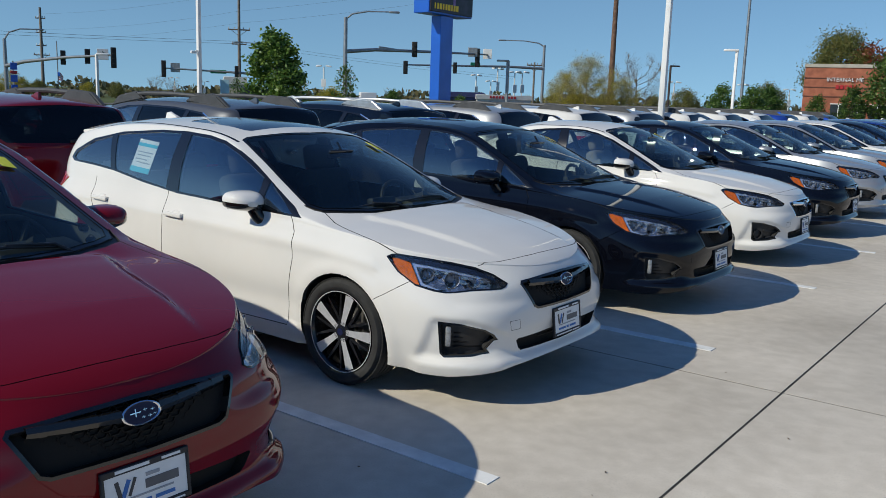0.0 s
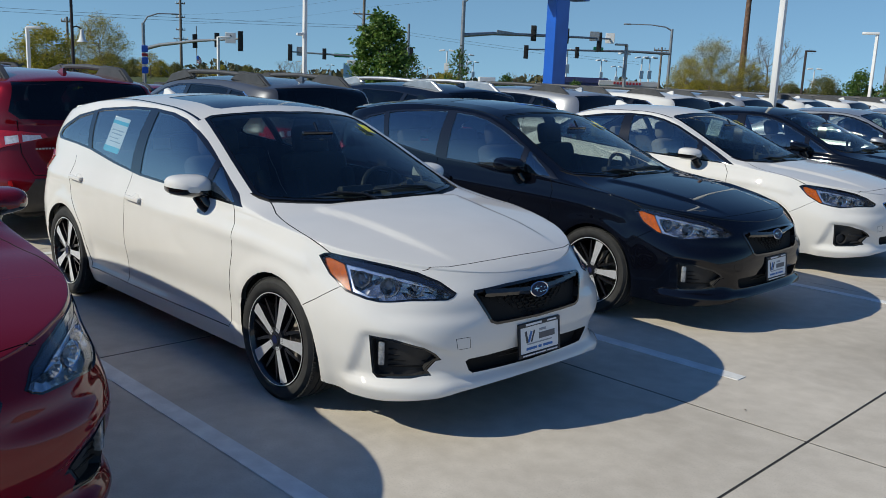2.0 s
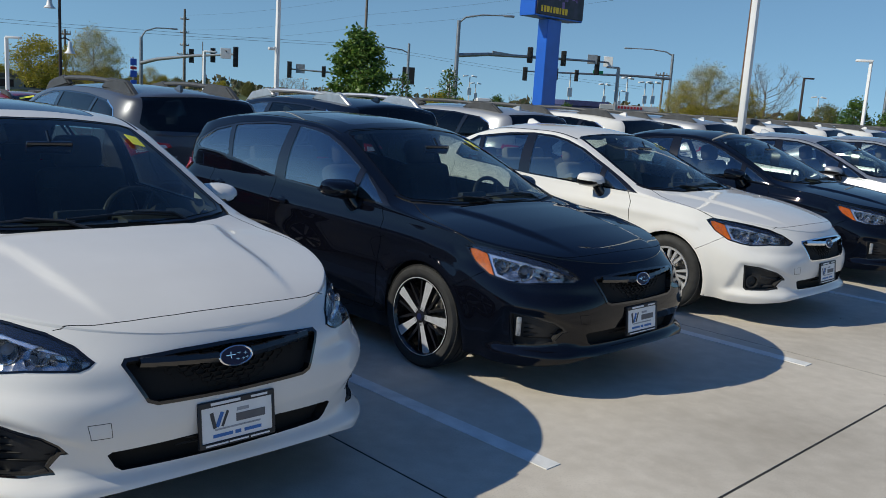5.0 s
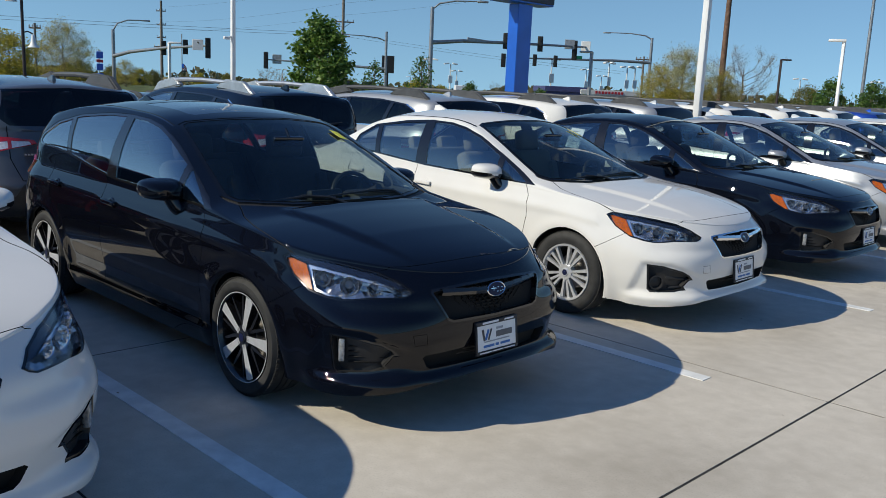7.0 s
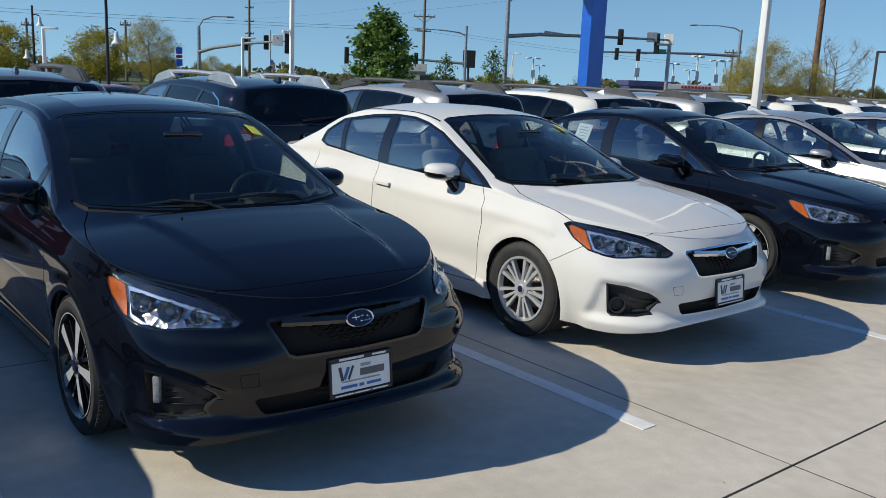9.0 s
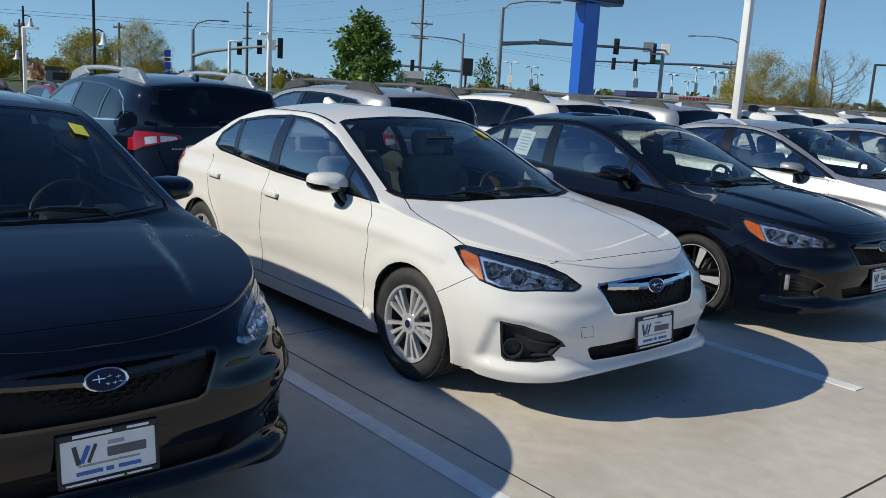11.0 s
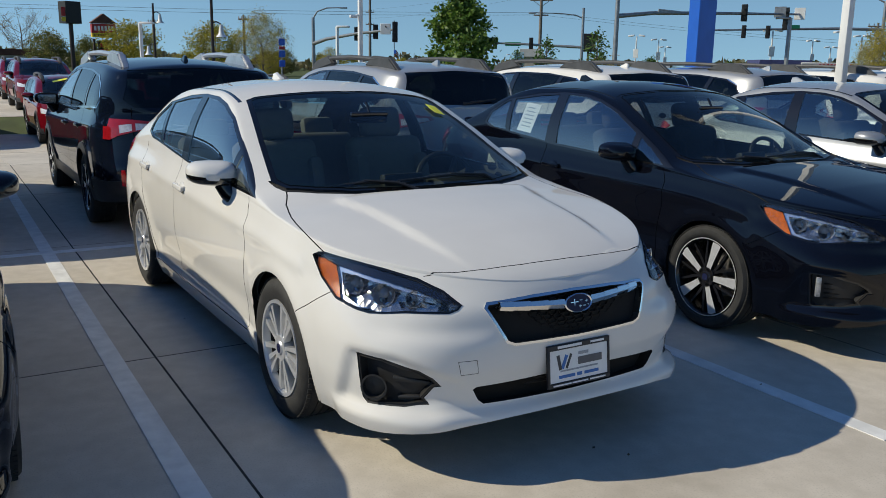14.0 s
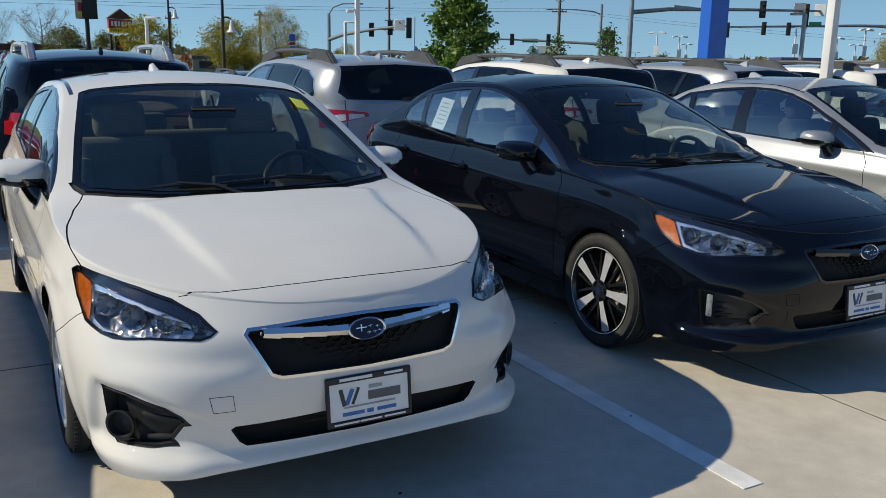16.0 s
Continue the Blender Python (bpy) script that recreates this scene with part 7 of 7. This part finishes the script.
# ---- far lot lights ----
def lot_light():
    bm = bmesh.new()
    tube(bm, [(0, 0, -3), (0, 0, 6.0)], [0.13, 0.10], 8)
    p = thing("light_mast", bm, M_WHITEPOLE, "far white light mast with two flat heads", "light pole", "far lot lights")
    for s in (-1, 1):
        bm = bmesh.new()
        block(bm, (0.5, 0.85, 0.22), pose(0, s * 0.75, 6.1, s * -8, 0, 0), 0.04, 1)
        part("lamp_head", bm, M_WHITEPOLE, p)
    bm = bmesh.new()
    block(bm, (0.05, 0.7, 1.2), pose(0.12, 0, 3.6), 0.02, 1)
    part("banner", bm, M_WHITEPOLE, p)
    return p


_first = lot_light()
for _i, (_x, _y, _top) in enumerate(((-107.0, 106.0, 6.6), (-104.6, 108.7, 6.0), (-103.7, 109.4, 4.8), (-93.5, 123.1, 7.7), (-89.3, 127.8, 6.1), (-87.4, 129.9, 5.1), (-86.9, 131.3, 7.5), (-84.7, 133.8, 6.9), (-83.8, 135.0, 7.0),
                                    (-108.6, 102.9, 3.4), (-111.1, 83.4, 3.1), (-114.0, 79.9, 3.5), (-44, 140, 5.5), (-36, 138, 4.8), (-60, 150, 6.0))):
    _s = (_top + 0.5) / 6.1
    _m = pose(_x, _y, -0.5, 0, 0, random.uniform(-60, 0)) @ Matrix.Scale(_s, 4)
    if _i == 0:
        _first.matrix_basis = _m
    else:
        _o = copy_thing(_first, _m)
        _o.scale = (_s, _s, _s)


# ---- trees ----
def leaf_mat(name, a, b, c):
    m, nt, bs = material(name)
    g = nt.nodes.new("ShaderNodeNewGeometry")
    ramp = nt.nodes.new("ShaderNodeValToRGB")
    ramp.color_ramp.elements[0].color = (*a, 1)
    ramp.color_ramp.elements[1].color = (*c, 1)
    e = ramp.color_ramp.elements.new(0.5)
    e.color = (*b, 1)
    nt.links.new(g.outputs["Random Per Island"], ramp.inputs[0])
    nt.links.new(ramp.outputs[0], bs.inputs["Base Color"])
    bs.inputs["Roughness"].default_value = 0.5
    # thin leaves let light through
    tl = nt.nodes.new("ShaderNodeBsdfTranslucent")
    nt.links.new(ramp.outputs[0], tl.inputs["Color"])
    mx = nt.nodes.new("ShaderNodeMixShader")
    mx.inputs[0].default_value = 0.4
    out = nt.nodes["Material Output"]
    nt.links.new(bs.outputs[0], mx.inputs[1])
    nt.links.new(tl.outputs[0], mx.inputs[2])
    nt.links.new(mx.outputs[0], out.inputs["Surface"])
    return m


M_BARK = simple("grey_bark", (0.13, 0.105, 0.085), 0.9, 0, 0.3, 6, 0, 0.4)
LEAVES = {
    "green": leaf_mat("green_leaves", (0.035, 0.085, 0.016), (0.07, 0.145, 0.024), (0.15, 0.23, 0.045)),
    "fresh": leaf_mat("fresh_green_leaves", (0.045, 0.105, 0.018), (0.095, 0.185, 0.03), (0.20, 0.29, 0.055)),
    "olive": leaf_mat("olive_leaves", (0.09, 0.12, 0.03), (0.17, 0.18, 0.045), (0.26, 0.22, 0.06)),
    "yellow": leaf_mat("yellow_leaves", (0.22, 0.23, 0.032), (0.36, 0.33, 0.04), (0.48, 0.38, 0.05)),
    "ochre": leaf_mat("ochre_leaves", (0.24, 0.16, 0.06), (0.34, 0.23, 0.08), (0.26, 0.22, 0.09)),
    "gold": leaf_mat("golden_leaves", (0.28, 0.25, 0.04), (0.44, 0.35, 0.055), (0.36, 0.33, 0.065)),
    "red": leaf_mat("red_leaves", (0.16, 0.04, 0.02), (0.28, 0.07, 0.03), (0.33, 0.13, 0.04)),
}


def tree(h, w, low, mat, leaves, leaf, shape, seed, label, bare=0.0):
    """Tapered trunk, limbs that fork, and a crown of single leaves round the twigs. shape: half-width by height through the crown."""
    rng = random.Random(seed)
    t = group_at("tree")
    bm = bmesh.new()
    tips = []
    tube(bm, [(0, 0, -1.0), (0.02 * h, 0, 0.35 * h), (-0.01 * h, 0.01 * h, 0.7 * h), (0, 0, 0.95 * h)], [0.020 * h, 0.016 * h, 0.009 * h, 0.002 * h], 8)
    n = 26
    for i in range(n):
        q = i / (n - 1)
        z0 = low + (h * 0.92 - low) * q
        a = i * 2.4 + rng.uniform(-0.4, 0.4)
        r = w * float(shape(q)) * rng.uniform(0.75, 1.1)
        rise = h * (0.05 + 0.10 * rng.random() + 0.10 * bare)
        p0 = Vector((0, 0, z0 - rise * 0.6))
        p1 = Vector((0.55 * r * math.cos(a), 0.55 * r * math.sin(a), z0))
        p2 = Vector((r * math.cos(a + 0.15), r * math.sin(a + 0.15), z0 + rise * (0.5 + 0.8 * bare)))
        tube(bm, [p0, p1, p2], [0.006 * h, 0.004 * h, 0.001 * h], 5)
        tips += [(p1, 0.6), (p1.lerp(p2, 0.5), 0.9), (p2, 1.0)]
        for _ in range(9 if bare else 2):
            d = Vector((rng.uniform(-1, 1), rng.uniform(-1, 1), rng.uniform(0.1, 1))) * (0.16 + 0.1 * bare) * w
            s = p1.lerp(p2, rng.uniform(0.3, 1))
            tube(bm, [s, s + d * 0.6, s + d + Vector((0, 0, 0.12 * w * bare))], [0.003 * h, 0.002 * h, 0.0006 * h], 4)
            tips.append((s + d, 1.0))
    part("trunk", bm, M_BARK, t)
    vs, fs = [], []
    for i in range(leaves):
        c, k = tips[rng.randrange(len(tips))]
        spread = (0.15 - 0.085 * bare) * w
        p = c + Vector((rng.gauss(0, spread), rng.gauss(0, spread), rng.gauss(0, spread * 0.8)))
        if p.z < low * 0.8:
            continue
        u = Vector((rng.gauss(0, 1), rng.gauss(0, 1), rng.gauss(0, 0.6))).normalized()
        v = u.cross(Vector((rng.gauss(0, 1), rng.gauss(0, 1), rng.gauss(0, 1)))).normalized()
        s = leaf * rng.uniform(0.6, 1.25)
        b = len(vs)
        vs += [p - u * s, p + v * s * 0.55, p + u * s, p - v * s * 0.55]
        fs.append((b, b + 1, b + 2, b + 3))
    me = bpy.data.meshes.new("crown")
    me.from_pydata([tuple(v) for v in vs], [], fs)
    me.materials.append(LEAVES[mat])
    o = new("crown", me)
    o.parent = t
    return tagged(t, label, "tree")


round_ = curve((0, 0.55), (0.25, 0.95), (0.5, 1.0), (0.75, 0.8), (1, 0.25))
crown_ = curve((0, 0.70), (0.15, 0.95), (0.35, 1.0), (0.55, 0.88), (0.75, 0.66), (0.9, 0.42), (1, 0.15))
oval = curve((0, 0.75), (0.2, 1.0), (0.45, 0.85), (0.75, 0.55), (1, 0.12))
mound = curve((0, 0.8), (0.3, 1.0), (0.6, 0.85), (0.85, 0.5), (1, 0.2))
vase = curve((0, 0.4), (0.4, 0.8), (0.75, 1.0), (1, 0.6))
T_MAIN = tree(4.1, 1.16, 0.95, "fresh", 6800, 0.098, crown_, 3, "young green broadleaf tree with a dense pointed crown")
T_MAIN.matrix_basis = pose(-24.48, 20.72, 0)
KINDS = {
    "big": tree(7.0, 3.4, 0.9, "olive", 24000, 0.105, round_, 29, "large old tree with a dense dull green crown"),
    "green": tree(5.0, 1.7, 0.9, "green", 4500, 0.12, oval, 5, "green leafy tree beyond the lot"),
    "sapling": tree(4.0, 1.0, 1.2, "green", 700, 0.10, oval, 7, "thin young green tree with sparse leaves"),
    "yellow": tree(6.0, 3.0, 0.9, "yellow", 8000, 0.13, round_, 11, "yellowing autumn tree by the street"),
    "olive": tree(7.0, 3.4, 1.0, "olive", 8000, 0.15, round_, 13, "dull green autumn tree beyond the street"),
    "bare": tree(6.5, 3.2, 1.0, "ochre", 3600, 0.050, vase, 17, "half-bare autumn tree with upright twigs", 1.0),
    "golden": tree(6.0, 3.4, 0.7, "gold", 17000, 0.062, mound, 19, "golden tree with feathery upright twigs", 0.8),
    "red": tree(5.0, 2.2, 0.8, "red", 4000, 0.12, round_, 23, "small reddish autumn tree by the street"),
}
SPOTS = [
    ("yellow", -79.0, 27.0, 0.80), ("golden", -75.0, 30.2, 0.84), ("olive", -88.0, 37.0, 0.42), ("yellow", -118, 67.5, 0.40), ("olive", -116, 71, 0.36),
    ("olive", -122, 62, 0.36), ("bare", -112, 78, 0.45), ("yellow", -46, 45.8, 0.38), ("golden", -25.9, 51.0, 0.70), ("bare", -27.6, 63.0, 0.75), ("golden", -28.6, 53.0, 0.55), ("golden", -24.3, 53.5, 0.52), ("yellow", -27.0, 52.0, 0.40),
    ("big", -23.6, 113.8, 1.62), ("green", -11.8, 80.4, 1.30), ("red", -20.2, 114.6, 1.95), ("green", -16.6, 76.8, 0.62), ("green", -14.1, 78.6, 0.78), ("olive", -40.7, 107, 0.55), ("olive", -31.0, 110.6, 0.70), ("green", -14.9, 47.6, 0.62),
    ("green", -34.0, 39.4, 0.44), ("sapling", -38.8, 35.5, 0.84), ("sapling", -36.2, 37.2, 0.95), ("green", -29.6, 41.0, 0.40), ("yellow", -86.6, 35.0, 0.42),
]
for _i, (_kind, _x, _y, _s) in enumerate(SPOTS):
    _o = copy_thing(KINDS[_kind], pose(_x, _y, -0.2, 0, 0, 77 * _i))
    _o.scale = (_s * 0.74, _s * 0.74, _s) if _kind == "big" else (_s, _s, _s)
SPOTS2 = [
    ("bare", -126, 14.5, 1.05), ("bare", -120, 8.0, 1.0), ("olive", -104, 24.0, 0.55), ("olive", -104, 19.5, 0.60), ("red", -99, 23.5, 0.45), ("olive", -96, 33.0, 0.45), ("bare", -103, 33.0, 0.6), ("yellow", -99, 29.5, 0.48), ("golden", -97, 34.5, 0.50),
    ("golden", -110, 52, 0.55), ("olive", -128, 58, 0.45), ("yellow", -135, 66, 0.50), ("bare", -125, 84, 0.55), ("olive", -112, 92, 0.42), ("yellow", -98, 100, 0.42), ("bare", -92, 107, 0.45), ("olive", -82, 116, 0.42),
    ("golden", -74, 121, 0.42), ("bare", -64, 127, 0.50), ("olive", -56, 132, 0.52), ("bare", -45, 117, 0.60), ("yellow", -36, 120, 0.50), ("olive", -20, 92, 0.48), ("green", -17, 60.0, 0.72), ("olive", -8, 74, 0.6),
]
for _i, (_kind, _x, _y, _s) in enumerate(SPOTS2):
    _o = copy_thing(KINDS[_kind], pose(_x, _y, -0.5, 0, 0, 51 * _i))
    _o.scale = (_s, _s, _s)
_k = 0
for _kind, _x, _y, _s in (("green", -18.5, 69.0, 0.75), ("big", -16.5, 119.0, 1.0), ("sapling", -65.0, 52.0, 0.85), ("yellow", -90.0, 21.5, 0.88), ("olive", -92.0, 14.0, 0.62), ("bare", -100.0, 38.5, 0.6), ("golden", -58.0, 120.0, 0.5), ("red", -93.0, 26.0, 0.40)):
    KINDS[_kind].matrix_basis = pose(_x, _y, -0.4)
    KINDS[_kind].scale = (_s, _s, _s)

# hedge of far woods along the skyline
_rng = random.Random(9)
_vs, _fs = [], []
for _i in range(9000):
    _a = _rng.uniform(radians(95), radians(178))
    _d = _rng.uniform(150, 175)
    _top = 2.3 + 1.4 * noise.noise((_a * 14, 1.7, 0)) + 0.8 * noise.noise((_a * 45, 4.2, 0))
    _c = Vector((3 + _d * math.cos(_a), _d * math.sin(_a), _rng.uniform(-2.0, max(0.4, _top))))
    _u = Vector((_rng.gauss(0, 1), _rng.gauss(0, 1), _rng.gauss(0, 1))).normalized()
    _v = _u.cross(Vector((_rng.gauss(0, 1), _rng.gauss(0, 1), 0.3))).normalized()
    _s = _rng.uniform(0.35, 0.8)
    _b = len(_vs)
    _vs += [_c - _u * _s, _c + _v * _s * 0.7, _c + _u * _s, _c - _v * _s * 0.7]
    _fs.append((_b, _b + 1, _b + 2, _b + 3))
_me = bpy.data.meshes.new("far_woods")
_me.from_pydata([tuple(v) for v in _vs], [], _fs)
_me.materials.append(leaf_mat("far_wood_leaves", (0.10, 0.085, 0.045), (0.085, 0.10, 0.05), (0.19, 0.15, 0.06)))
tagged(new("far_woods", _me), "line of far autumn woods on the skyline", "trees", kind="stuff")

# dry leaves and grit blown over the lot
_rng = random.Random(4)
_vs, _fs = [], []
for _i in range(70):
    _c = Vector((_rng.uniform(-4, 3.2), _rng.uniform(-4, 12), 0.006))
    _a, _s = _rng.uniform(0, 6.28), _rng.uniform(0.004, 0.012)
    _u = Vector((math.cos(_a), math.sin(_a), _rng.uniform(-0.15, 0.3))) * _s
    _v = Vector((-math.sin(_a), math.cos(_a), _rng.uniform(-0.1, 0.4))) * _s * 0.55
    _b = len(_vs)
    _vs += [_c - _u, _c - _v, _c + _u, _c + _v]
    _fs.append((_b, _b + 1, _b + 2, _b + 3))
_me = bpy.data.meshes.new("dry_leaves")
_me.from_pydata([tuple(v) for v in _vs], [], _fs)
_me.materials.append(leaf_mat("dry_leaf", (0.10, 0.06, 0.03), (0.16, 0.10, 0.05), (0.06, 0.045, 0.03)))
tagged(new("dry_leaves", _me), "few dry brown leaves and grit on the concrete", "leaves", kind="stuff")


# ---- slabs of the lot ----
SLAB = (3.19, 3.58)
_bm = bmesh.new()
block(_bm, (SLAB[0] - 0.014, SLAB[1] - 0.012, 0.05), pose(0, 0, -0.0245))
_first = part("slab", _bm, M_CONCRETE, lot, "", False)
for _i in range(-6, 4):
    for _j in range(-4, 16):
        _ob = _first if (_i, _j) == (-6, -4) else new("slab", _first.data)
        _ob.parent = lot if _i > -5 else lot_slope
        _ob.location = (2.06 + SLAB[0] * (_i + 0.5), 0.83 + SLAB[1] * (_j + 0.5), random.uniform(-0.0004, 0.0004))
        if _i < -4:
            _ob.location.z += DIP * (1.5 if _i == -6 else 0.5) / 2
            _ob.rotation_euler.y = -math.atan(-DIP / 6.38)
